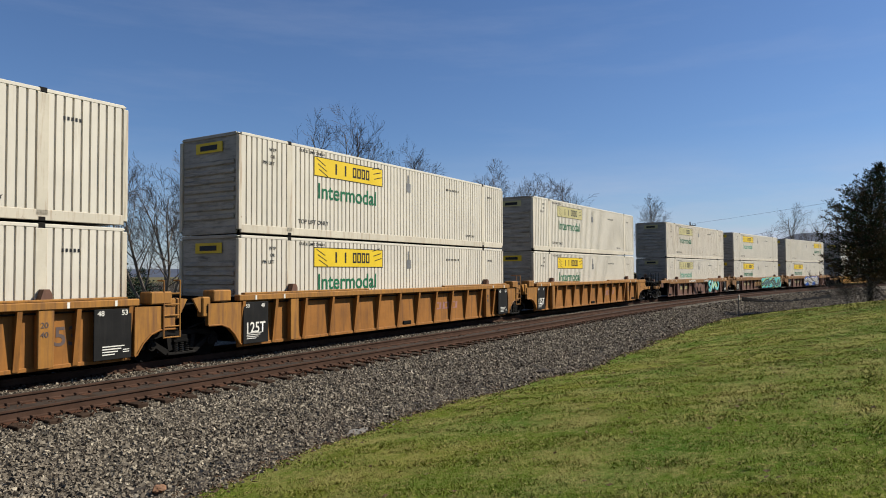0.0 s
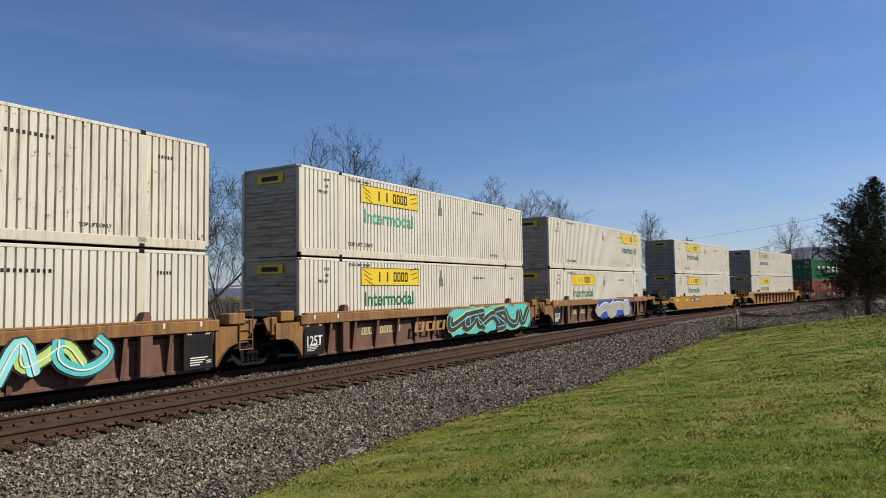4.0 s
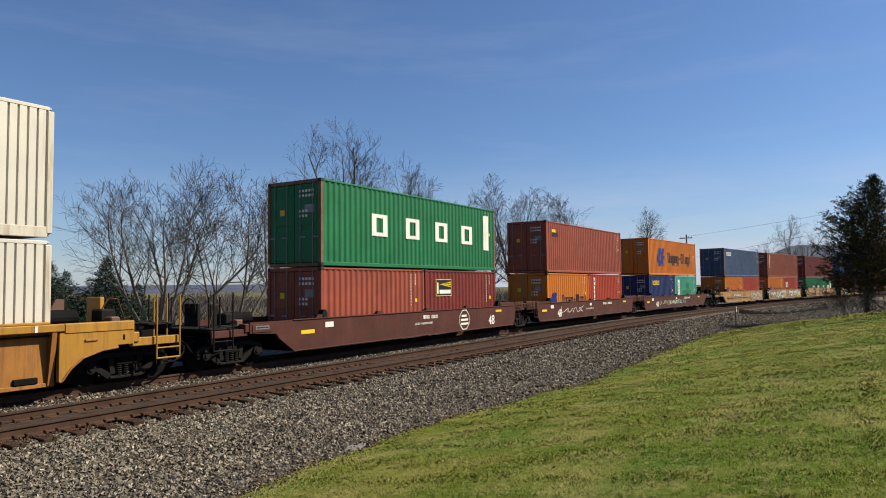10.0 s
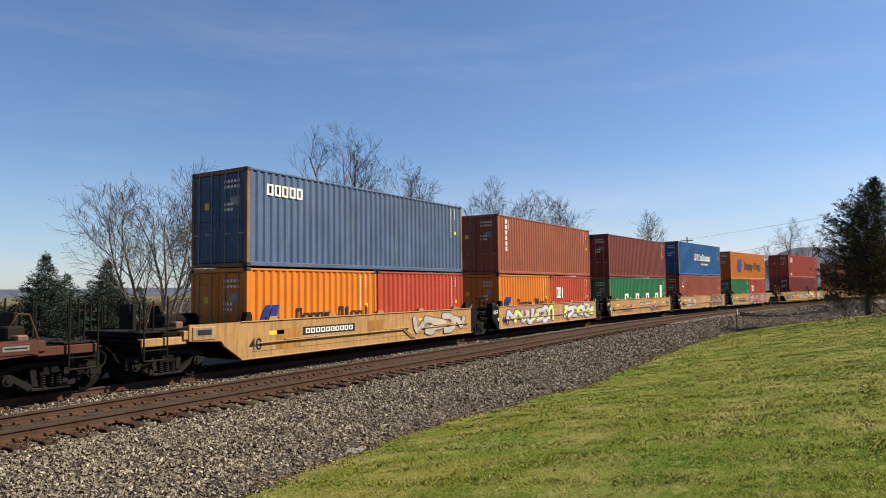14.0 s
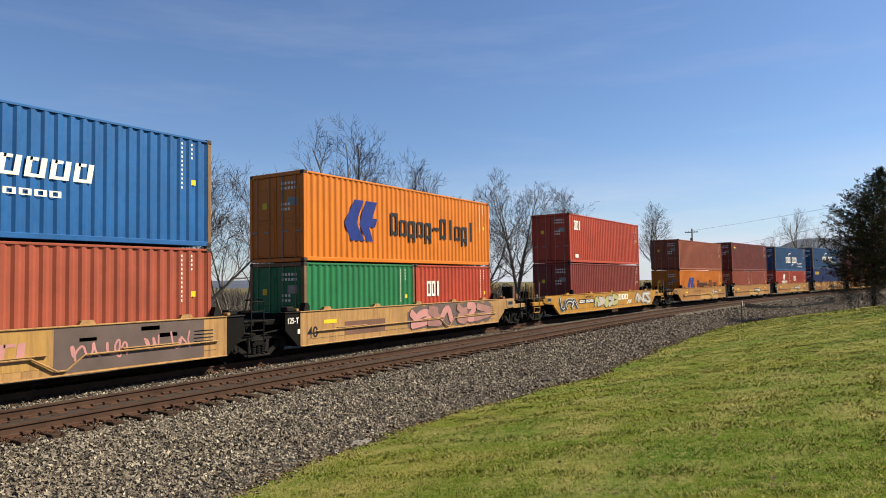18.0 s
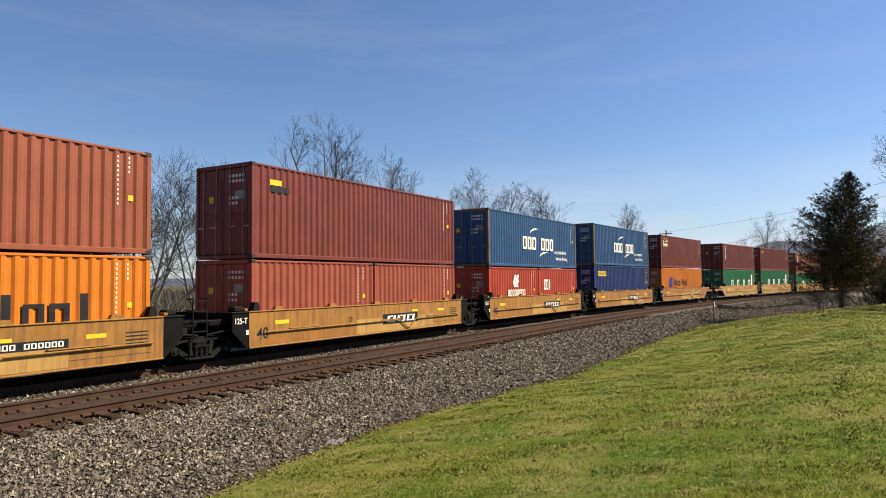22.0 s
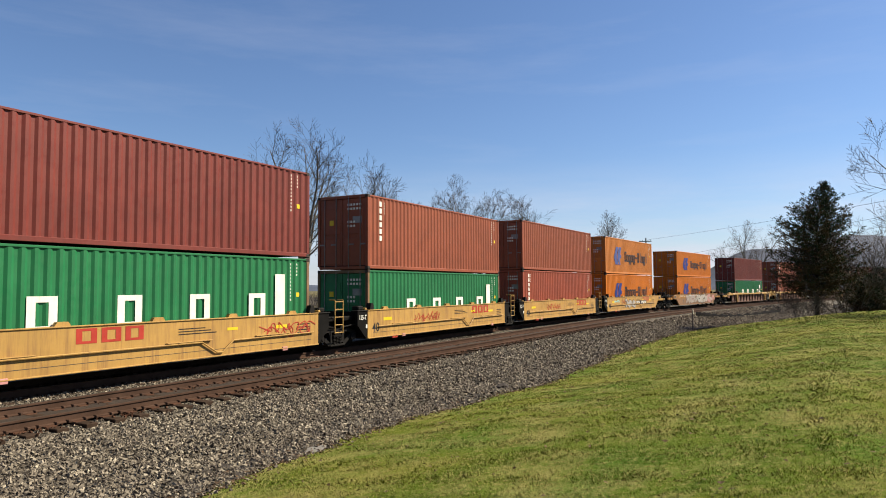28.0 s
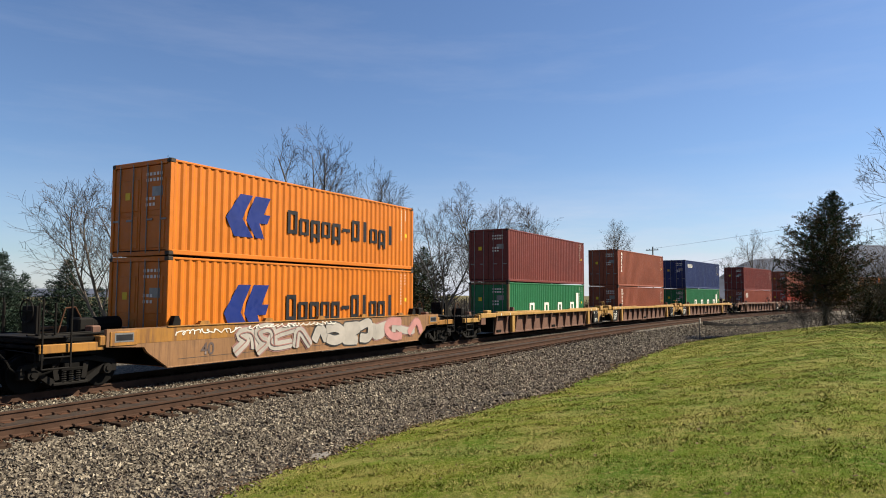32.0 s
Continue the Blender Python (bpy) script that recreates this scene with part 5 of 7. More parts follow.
def well_car(style, front_joint, rear_joint, half_front, half_rear, rng):
    """A well wagon: x along it, z from the rail. Joints: 'share' carries half a shared bogie, 'own' has a bogie and a coupler."""
    kind, side_p, chord_p, end_p, hw, top, label = CARS[style]
    c = thing("well_wagon", label, "rail wagon", "wagons of the train")
    y, side, chord = (1.53 if kind == "rib" else 1.40), M[side_p], M[chord_p]
    for e in (-1, 1):
        near = e < 0
        a, b = sorted((e * y, e * (y - 0.10)))
        if kind == "rib":
            p0, p1 = sorted((e * (y - 0.20), e * (y - 0.23)))
            part("side_plate", Shape().box(-hw, p0, 0.24, hw, p1, top - 0.1, 0.004), side, c)
            o0, o1 = sorted((e * (y + 0.02), e * (y - 0.2)))
            depth = 0.30 if style == "rib_brown" else 0.17
            part("top_chord", Shape().box(-hw - 0.1, o0, top - depth, hw + 0.1, o1, top, 0.02), chord, c, "long yellow top sill" if "yellow" in chord_p else "")
            part("bottom_chord", Shape().box(-hw, p0 - (0.03 if near else 0), 0.17, hw, p1 + (0.03 if not near else 0), 0.26, 0.01), side, c)
            if near:
                # boards on the sill, a long pipe under it
                for u in (-hw + 0.1, 2.4):
                    part("sill_board", Shape().box(u, -y + 0.0, top, u + hw - 2.6, -y + 0.16, top + 0.055, 0.012), chord, c)
                part("long_pipe", Shape().tube((-hw, -y + 0.12, top - depth - 0.07), (hw, -y + 0.12, top - depth - 0.07), 0.022, sides=6), M["steel_dark"], c)
                for u in (-hw + 0.5, -hw + 1.6, hw - 1.6, hw - 0.5):
                    part("sill_band", Shape().box(u - 0.03, -y - 0.026, top - 0.15, u + 0.03, -y - 0.018, top - 0.02), M["ink_white"], c)
            n = 13
            rib = cached(("rib", style, e), lambda: Shape().add(
                [(-0.05, e * (y - 0.2), 0.2), (0.05, e * (y - 0.2), 0.2), (0.05, e * (y - 0.2), top - 0.16), (-0.05, e * (y - 0.2), top - 0.16),
                 (-0.06, e * (y - 0.15), 0.2), (0.06, e * (y - 0.15), 0.2), (0.05, e * y, top - 0.16), (-0.05, e * y, top - 0.16)],
                [(0, 3, 2, 1), (4, 5, 6, 7), (0, 1, 5, 4), (3, 7, 6, 2), (0, 4, 7, 3), (1, 2, 6, 5)]).mesh("rib"))
            for i in range(n + 1) if near else (0, n):
                part("rib", rib, side, c, at=Matrix.Translation((-hw + 0.1 + (2 * hw - 0.2) * i / n, 0, 0)))
            if near and style != "rib_yellow":
                # broad lighter posts under the lifting points
                for u in (-6.1, 6.1):
                    q0, q1 = sorted((e * (y - 0.004), e * (y - 0.16)))
                    part("wide_post", Shape().box(u - 0.17, q0, 0.22, u + 0.17, q1, top - depth, 0.015), chord if style in ("rib_ochre", "rib_rusty") else side, c)
            if end_p == "black_steel":
                for sx in [k for k, j in ((-1, front_joint), (1, rear_joint)) if j == "share"]:
                    x0, x1 = sorted((sx * (hw - 1.0), sx * (hw - 0.08)))
                    q0, q1 = sorted((e * (y - 0.02), e * (y - 0.05)))
                    part("end_panel", Shape().box(x0, q0, 0.25, x1, q1, top - depth - 0.04, 0.01), M["black_panel"], c, "black stencilled end panel")
        else:
            def shape_end(sx, joint):
                if joint == "own":
                    o = [(hw, 0.32), (hw + 0.62, 0.74), (hw + 0.72, 0.88), (hw + 1.75, 0.94), (hw + 1.75, top)]
                elif style == "brown_smooth":
                    o = [(hw, 0.32), (hw + 0.36, 0.73), (hw + 0.30, top + 0.1), (hw - 1.2, top + 0.1), (hw - 1.25, top)]
                else:
                    o = [(hw + 0.05, 0.32), (hw + 0.05, top)]
                return [(sx * u, z) for u, z in o]
            o = shape_end(1, rear_joint) + shape_end(-1, front_joint)[::-1]
            part("side_sill", Shape().prism(o, a, b), side, c)
            part("sill_flange", Shape().box(-hw - 0.05, min(e * (y + 0.04), e * (y - 0.1)), 0.30, hw + 0.05, max(e * (y + 0.04), e * (y - 0.1)), 0.335, 0.008), side, c)
            part("top_flange", Shape().box(-hw - 0.05, min(e * (y + 0.03), e * (y - 0.12)), top - 0.012, hw + 0.05, max(e * (y + 0.03), e * (y - 0.12)), top + 0.018, 0.006), chord, c)
            for k in range(5 if near else 0):
                x = -hw + 1.2 + k * (2 * hw - 2.4) / 4
                q0, q1 = sorted((e * (y - 0.02), e * (y - 0.14)))
                part("guide_block", cached(("guide", style, e), lambda: Shape().prism([(-0.2, 0), (0.2, 0), (0.13, 0.1), (-0.13, 0.1)], q0, q1).mesh("guide_block")), chord, c, at=Matrix.Translation((x, 0, top + 0.015)))
            if near and end_p == "black_steel":
                P = [(-hw + 0.6, 0.74), (1.35, 0.74), (1.9, 0.42), (2.1, 0.42), (2.5, 0.72), (hw - 0.25, 0.74)]
                pipe = Shape()
                for (u, v), (w, q) in zip(P, P[1:]):
                    pipe.tube((u, -y - 0.05, v), (w, -y - 0.05, q), 0.022, sides=6)
                part("brake_pipe", pipe, chord, c, "long pipe with a dip along the side sill")
                for u in (-hw + 1.6, 0.2, 3.4):
                    part("pipe_guard", Shape().box(u, -y - 0.075, 0.77, u + 1.5, -y, 0.795, 0.006), chord, c)
        # pedestals that guide the container's corners
        for sx in (-1, 1) if near else ():
            q0, q1 = sorted((e * (y - 0.02), e * (y - 0.22)))
            xm = sx * (6.1 if hw > 7 else hw - 0.25)
            part("corner_guide", Shape().prism([(xm - 0.13, top), (xm + 0.13, top), (xm + 0.13, top + 0.16), (xm + 0.07, top + 0.27), (xm - 0.05, top + 0.27), (xm - 0.09, top + 0.14)], q0, q1), M["steel_dark" if kind == "smooth" else "rusty_car"], c)
    for k in range(3):
        x = -hw + 0.6 + k * (2 * hw - 1.2) / 2
        part("cross_member", Shape().box(x - 0.25, -y + 0.15, 0.26, x + 0.25, y - 0.15, 0.40, 0.02), M["black_steel"], c)
    for e, joint, half in ((-1, front_joint, half_front), (1, rear_joint, half_rear)):
        (shared_end if joint == "share" else own_end)(c, e, kind, style, hw, top, y, half, side_p, chord_p)
    return c, hw, top


# ---------------------------------------------------------------- the train
F20, F40, F53 = 6.058, 12.192, 16.154
LOW, HIGH = 2.591, 2.896
NAMES = {"white": "white", "white_rusty": "rust-streaked white", "orange": "orange", "orange_faded": "faded orange", "red": "red", "red_dark": "dark red", "maroon": "maroon",
         "brown": "rust-brown", "redbrown": "faded red-brown", "green": "green", "teal": "teal", "navy": "navy blue", "arcs": "blue", "slant_row": "bright blue", "greyblue": "weathered grey-blue"}
# front of the stack along the track at the start, wagon, joints, upper box, lower boxes; a box is paint, marks, height
S = "share"
O = "own"
STACKS = [
    (-6.43, "rib_ochre", O, S, ("white", "white", HIGH), [("white", "white", HIGH)]),
    (13.08, "rib_ochre", S, S, ("white", "white", HIGH), [("white", "white", HIGH)]),
    (32.70, "rib_ochre", S, O, ("white", "white_worn", HIGH), [("white", "white", HIGH)]),
    (56.38, "rib_brown", O, S, ("white_rusty", "white_worn", HIGH), [("white", "white_worn", HIGH)]),
    (75.95, "rib_brown", S, S, ("white", "white_pale", HIGH), [("white", "white", HIGH)]),
    (95.46, "rib_brown", S, O, ("white", "white_back", HIGH), [("white", "white", HIGH)]),
    (119.60, "smooth_yellow", O, O, ("white", "white", HIGH), [("white", "white", HIGH)]),
    (143.40, "rib_yellow", O, O, ("white", "white_worn_dark", HIGH), [("white", "white", HIGH)]),
    (168.20, "brown_smooth", O, S, ("green", "rings", HIGH), [("redbrown", "", LOW), ("red_dark", "small_logo", LOW)]),
    (186.45, "brown_smooth", S, S, ("redbrown", "small_logo", HIGH), [("orange", "bird20", LOW), ("red", "down_row", LOW)]),
    (204.55, "brown_smooth", S, O, ("orange", "bird", HIGH), [("navy", "row_mark", LOW), ("teal", "teal", LOW)]),
    (225.70, "tan_smooth", O, S, ("greyblue", "row_mark", HIGH), [("orange", "bird20", LOW), ("red", "", LOW)]),
    (241.30, "tan_smooth", S, S, ("brown", "down_row", HIGH), [("orange", "bird20", LOW), ("red", "trio20", LOW)]),
    (256.90, "tan_smooth", S, S, ("maroon", "", HIGH), [("green", "rings_low", LOW)]),
    (272.60, "tan_smooth", S, S, ("slant_row", "slant_row", HIGH), [("redbrown", "square_logo", HIGH)]),
    (288.30, "tan_smooth", S, O, ("orange", "bird", HIGH), [("green", "", LOW), ("red", "trio20", LOW)]),
    (310.10, "yellow_single", O, O, ("red", "trio", HIGH), [("red_dark", "", HIGH)]),
    (331.86, "yellow_pack", O, S, ("brown", "", LOW), [("orange", "bird", LOW)]),
    (347.45, "yellow_pack", S, S, ("maroon", "small_logo", HIGH), [("redbrown", "", LOW), ("redbrown", "", LOW)]),
    (363.10, "yellow_pack", S, S, ("arcs", "arcs", HIGH), [("red", "crest", LOW), ("red", "trio20", LOW)]),
    (378.65, "yellow_pack", S, S, ("arcs", "arcs", HIGH), [("navy", "row_mark", HIGH)]),
    (394.30, "yellow_pack", S, O, ("maroon", "tower", HIGH), [("orange", "birdsmall", HIGH)]),
    (414.20, "pale_pack", O, S, ("maroon", "down_row", HIGH), [("green", "rings_low", HIGH)]),
    (429.00, "pale_pack", S, S, ("maroon", "small_logo", HIGH), [("green", "rings_low", HIGH)]),
    (444.60, "pale_pack", S, S, ("brown", "down_row", HIGH), [("green", "rings_low", LOW)]),
    (460.05, "pale_pack", S, S, ("brown", "", HIGH), [("redbrown", "down_row", HIGH)]),
    (475.50, "pale_pack", S, O, ("orange_faded", "bird_pale", HIGH), [("orange", "bird", HIGH)]),
    (495.65, "graffiti_single", O, O, ("orange", "bird", LOW), [("orange", "bird", HIGH)]),
    (517.55, "rib_rusty", O, S, ("maroon", "", HIGH), [("green", "rings_low", LOW)]),
    (537.15, "rib_rusty", S, S, ("brown", "down_row", HIGH), [("brown", "down_row", LOW)]),
    (556.50, "rib_rusty", S, O, ("navy", "row_mark", HIGH), [("green", "rings_low", LOW)]),
    (578.75, "rib_plain", O, S, ("red_dark", "", HIGH), [("redbrown", "trio", LOW)]),
    (598.30, "rib_plain", S, S, ("brown", "", HIGH), [("red", "", LOW)]),
    (617.80, "rib_plain", S, O, ("maroon", "", HIGH), [("orange", "bird", LOW)]),
    (641.50, "rib_plain", O, O, ("orange", "bird", HIGH), [("orange", "bird", LOW)]),
]
WORN = {k: "post_worn" for k in ("green", "greyblue", "arcs", "slant_row")}     # paints whose corner posts have rusted
TRAIN = []       # (thing, middle of its wagon along the track, half length of the chord, pose on the wagon)


def build_train():
    rng = random.Random(11)
    mids = [f + (F53 if u[1].startswith("white") else F40) / 2 for f, _, _, _, u, _ in STACKS]
    for i, (f, style, jf, jr, upper, lowers) in enumerate(STACKS):
        mid = mids[i]
        hf = (mid - mids[i - 1]) / 2 if i else 9.75
        hr = (mids[i + 1] - mid) / 2 if i + 1 < len(mids) else 10.5
        # joints between unlike wagons are shared out by the lengths of their wells
        if i and jf == O:
            gap = mid - mids[i - 1] - CARS[style][4] - CARS[STACKS[i - 1][1]][4]
            hf = CARS[style][4] + gap / 2
        if i + 1 < len(mids) and jr == O:
            gap = mids[i + 1] - mid - CARS[style][4] - CARS[STACKS[i + 1][1]][4]
            hr = CARS[style][4] + gap / 2
        car, hw, top = well_car(style, jf, jr, hf, hr, rng)
        decorate(car, i, style, hw, top)
        TRAIN.append((car, mid, hw, Matrix()))
        paint, marks, h = lowers[0]
        white = marks.startswith("white")
        z = 0.42 if white else 0.31
        size = F53 if white else F40
        kind = "dry" if white else "iso"
        for k, (paint, marks, h) in enumerate(lowers):
            L = size if len(lowers) == 1 else F20
            dx = 0 if len(lowers) == 1 else (-1 if k == 0 else 1) * (F40 - F20) / 2
            word_ = "fifty-three-foot" if white else ("forty-foot" if L > 7 else "twenty-foot")
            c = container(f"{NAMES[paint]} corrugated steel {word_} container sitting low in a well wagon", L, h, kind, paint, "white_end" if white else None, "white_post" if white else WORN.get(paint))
            dress(c, marks, L, h, True)
            TRAIN.append((c, mid, hw, Matrix.Translation((dx, 0, z))))
        paint, marks, hu = upper
        word_ = "fifty-three-foot" if white else "forty-foot"
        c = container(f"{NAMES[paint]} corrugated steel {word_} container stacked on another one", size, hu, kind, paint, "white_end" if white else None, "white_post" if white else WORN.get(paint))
        dress(c, marks, size, hu, False)
        TRAIN.append((c, mid, hw, Matrix.Translation((0, 0, z + h + 0.025))))


def decorate(car, i, style, hw, top):
    """Stencils, numbers and sprayed shapes on the camera's side of a wagon."""
    rib = CARS[style][0] == "rib"
    y = -1.405 if not rib else -1.335
    ink = "ink_black"
    if not rib:
        # dark strip painted for the shade along the fold in the side sheet
        part("fold_seam", Shape().box(-hw + 0.3, y + 0.002, 0.50, hw - 0.3, y + 0.012, 0.512), M["ink_soot"], car)
    if rib and CARS[style][3] == "black_steel":
        if STACKS[i][2] == S:
            text(car, "125T" if i % 3 else "125-T", -hw + 0.14, 0.55, 0.30, -1.515, "ink_white", 0.85)
            text(car, "53", -hw + 0.16, top - 0.36, 0.10, -1.515, "ink_white")
            text(car, "48", -hw + 0.72, top - 0.36, 0.10, -1.515, "ink_white")
            plate("stencil_bars", car, "ink_white", -1.515, *[(-hw + 0.2, 0.38 + k * 0.05, -hw + 0.55 + 0.07 * k, 0.40 + k * 0.05) for k in range(4)])
        if STACKS[i][3] == S:
            text(car, "48", hw - 0.92, top - 0.36, 0.12, -1.515, "ink_white")
            text(car, "53", hw - 0.34, top - 0.36, 0.12, -1.515, "ink_white")
            plate("stencil_bars", car, "ink_white", -1.515, *[(hw - 0.8, 0.36 + k * 0.06, hw - 0.5 + 0.08 * k, 0.385 + k * 0.06) for k in range(4)], (hw - 0.3, 0.4, hw - 0.14, 0.42), (hw - 0.3, 0.45, hw - 0.14, 0.47))
        if style == "rib_ochre":
            text(car, "53", hw - 1.80, 0.66, 0.42, y, "ink_dusk")
            text(car, "20", 5.98, 1.08, 0.12, -1.533, "ink_dusk")
            text(car, "40", 5.98, 0.88, 0.12, -1.533, "ink_dusk")
            word(car, "AAA", hw - 6.3, hw - 4.4, 0.72, 1.0, y, "ink_rose", 0.15)
    elif not rib and CARS[style][3] == "black_steel":
        if STACKS[i][2] == S:
            text(car, "125-T", -hw - 0.60, top - 0.33, 0.17, -1.394, "ink_white", 0.85)
            plate("stencil_bars", car, "ink_white", -1.394, (-hw - 0.16, 0.70, -hw - 0.06, 0.84))
        text(car, "40", -hw + 0.25, 0.55, 0.34, y, ink)
        plate("yellow_patch", car, "ink_yellow", y, (-hw + 1.0, top - 0.42, -hw + 1.6, top - 0.3), (hw - 2.0, top - 0.4, hw - 1.5, top - 0.3), (hw - 4.0, top - 0.35, hw - 3.6, top - 0.27))
        plate("stencil_bars", car, ink, y, *[(hw - 1.0, 0.75 + k * 0.09, hw - 0.4, 0.78 + k * 0.09) for k in range(4)])
    if style == "smooth_yellow":
        plate("number_panel", car, ink, y, (-hw + 3.4, 0.93, -hw + 5.9, 1.2), label="dark panel with unreadable number bars")
        word(car, "AAAA  AAAAAA", -hw + 3.5, -hw + 5.8, 0.98, 1.15, y - 0.003, "ink_white")
        word(car, "AAA", 2.6, 5.0, 0.62, 0.96, y, "ink_rose", 0.15)
        plate("repaint_patch", car, "ink_yellow", y, (-hw - 0.3, 1.0, -hw + 0.3, 1.2), (-hw + 2.2, 1.02, -hw + 2.8, 1.17))
    if style == "brown_smooth":
        text(car, "48", 5.0 if i == 8 else -5.2, 0.46, 0.42, y, "ink_white", 1.0)
        text(car, "LD LMT 116600 PER UNIT", -1.0, 0.74, 0.085, y, "ink_white", 0.95)
        if i == 8:
            ring = [(2.8 + 0.44 * math.cos(math.pi * (k + 0.5) / 4), 0.78 + 0.44 * math.sin(math.pi * (k + 0.5) / 4)) for k in range(9)]
            part("emblem_ring", face_mesh(ribbon(ring, 0.04, y, 0.0), "emblem_ring"), M["ink_white"], car, "white octagonal emblem outline")
            for k, (u, v) in enumerate(((-0.24, 0.18), (-0.3, 0.3), (-0.3, 0.34))):
                plate("emblem_bar", car, "ink_white", y, (2.8 + u, 0.90 - 0.17 * k, 2.8 + v, 0.99 - 0.17 * k))
        word(car, "AAA AAAA", *((-0.3, 0.65) if i == 8 else (hw - 5.6, hw - 4.0)), 0.95, 1.08, y, "ink_white")
        plate("yellow_patch", car, "ink_yellow", y, (-hw + 0.3, 0.8, -hw + 0.9, 0.92), (hw - 1.8, 1.0, hw - 1.2, 1.1))
        plate("stencil_bars", car, "ink_white", y, (-hw + 1.4, 0.95, -hw + 1.8, 1.12), (hw - 7.9, 0.95, hw - 7.6, 1.1))
        if i == 10:
            for k in range(4):
                scrawl(car, -hw + 3.2 + k * 1.1, -hw + 6.0 + k * 1.2, 0.45, 1.05, y - 0.002, ("ink_white", "ink_lime", "ink_white", "ink_cyan")[k], 3 + k, 4, 0.022)
        if i == 9:
            scrawl(car, -hw + 3, -hw + 6, 0.5, 1.05, y - 0.002, "ink_white", 8, 4, 0.03)
    if style == "tan_smooth":
        if i == 12:
            graffiti(car, -5.5, -0.2, 0.36, top - 0.02, y, ("ink_lilac", "ink_lime", "ink_silver"), "ink_soot", 22, 8, "ink_white", 0.40, "ink_rose")
            word(car, "AAA", -0.1, 1.15, 0.6, 1.05, y - 0.002, "ink_pink")
            graffiti(car, 1.2, 5.8, 0.42, top - 0.04, y, ("ink_lime", "ink_lilac", "ink_silver"), "ink_soot", 23, 7, "ink_white", 0.38, "ink_rose")
            text(car, "40", -6.05, 0.45, 0.42, y - 0.002, ink)
        elif i == 14:
            text(car, "40", -6.0, 0.5, 0.42, y - 0.002, ink)
            plate("repaint_patch", car, "ink_yellow", y, (-5.7, 1.0, -4.95, 1.1), (3.9, 1.15, 4.4, 1.25))
            graffiti(car, -4.7, -1.4, 0.36, top - 0.04, y, ("ink_silver", "tan_car"), "ink_rose", 91, 4, None, 0.34)
            plate("repaint_patch", car, "yellow_light", y, (-1.0, 0.5, 1.75, top - 0.06))
            word(car, "AAA", -0.7, 1.3, 0.68, 1.08, y - 0.004, "ink_pink", 0.1)
            plate("sprayed_field", car, "ink_dusk", y, (1.85, 0.36, 5.7, top - 0.03), label="dull grey-brown sprayed block")
            for k in range(4):
                scrawl(car, 2.2 + 0.85 * k, 2.75 + 0.85 * k, 0.5, 1.1, y - 0.003, "ink_pink", 93 + k, 2, 0.05)
        elif i == 11:
            plate("number_panel", car, ink, y, (-hw + 2.4, 0.85, -hw + 4.9, 1.1), label="dark panel with unreadable number bars")
            word(car, "AAAAAAAAAA", -hw + 2.5, -hw + 4.8, 0.9, 1.05, y - 0.003, "ink_white")
            graffiti(car, 2.0, 5.7, 0.40, 1.26, y, ("ink_silver",), "ink_dusk", 5, 5, None, 0.30)
            plate("repaint_patch", car, "yellow_car", y, (-hw + 1.3, 0.5, -hw + 2.3, 1.1), (-hw + 5.6, 0.6, -hw + 6.5, 1.15))
        else:
            plate("repaint_patch", car, "rusty_car", y, (-hw + 2.0, 0.5, -hw + 4.2, 0.95), (hw - 4.6, 0.42, hw - 2.9, 0.9))
            plate("number_panel", car, ink, y - 0.001, (-hw + 5.6, 0.85, -hw + 8.0, 1.1), label="dark panel with unreadable number bars")
            word(car, "AAAA AAAAAA", -hw + 5.7, -hw + 7.9, 0.9, 1.05, y - 0.003, "ink_white")
            if i == 15:
                graffiti(car, -0.6, 5.6, 0.38, top - 0.03, y - 0.004, ("ink_pink", "ink_rose"), "ink_dusk", 97, 6, None, 0.34, "ink_dusk")
            else:
                scrawl(car, -hw + 1.5, hw - 1.5, 0.45, 1.15, y - 0.002, "ink_pink", i, 5, 0.07)
    if style == "yellow_single":
        graffiti(car, -8.0, -5.7, 0.34, top - 0.02, y, ("ink_soot",), "ink_silver", 31, 3, "ink_white", 0.34)
        plate("number_panel", car, ink, y, (-5.45, 0.80, -3.1, 1.06), label="dark panel with unreadable number bars")
        word(car, "AAAA AAAAAA", -5.35, -3.2, 0.85, 1.01, y - 0.003, "ink_white", 0.15)
        graffiti(car, -3.0, 0.85, 0.36, top - 0.02, y, ("ink_olive", "ink_silver"), "ink_soot", 33, 5, None, 0.34)
        scrawl(car, -4.6, -3.1, 1.08, 1.3, y - 0.002, ink, 33, 5, 0.03)
        word(car, "AAA", 1.1, 3.0, 0.85, 1.2, y, "ink_white", 0.1)
        scrawl(car, 2.8, 3.7, 0.5, 0.85, y - 0.002, "ink_white", 36, 3, 0.05)
        graffiti(car, 4.5, 7.6, 0.36, top - 0.02, y, ("ink_silver",), "ink_soot", 35, 4, "ink_white", 0.34)
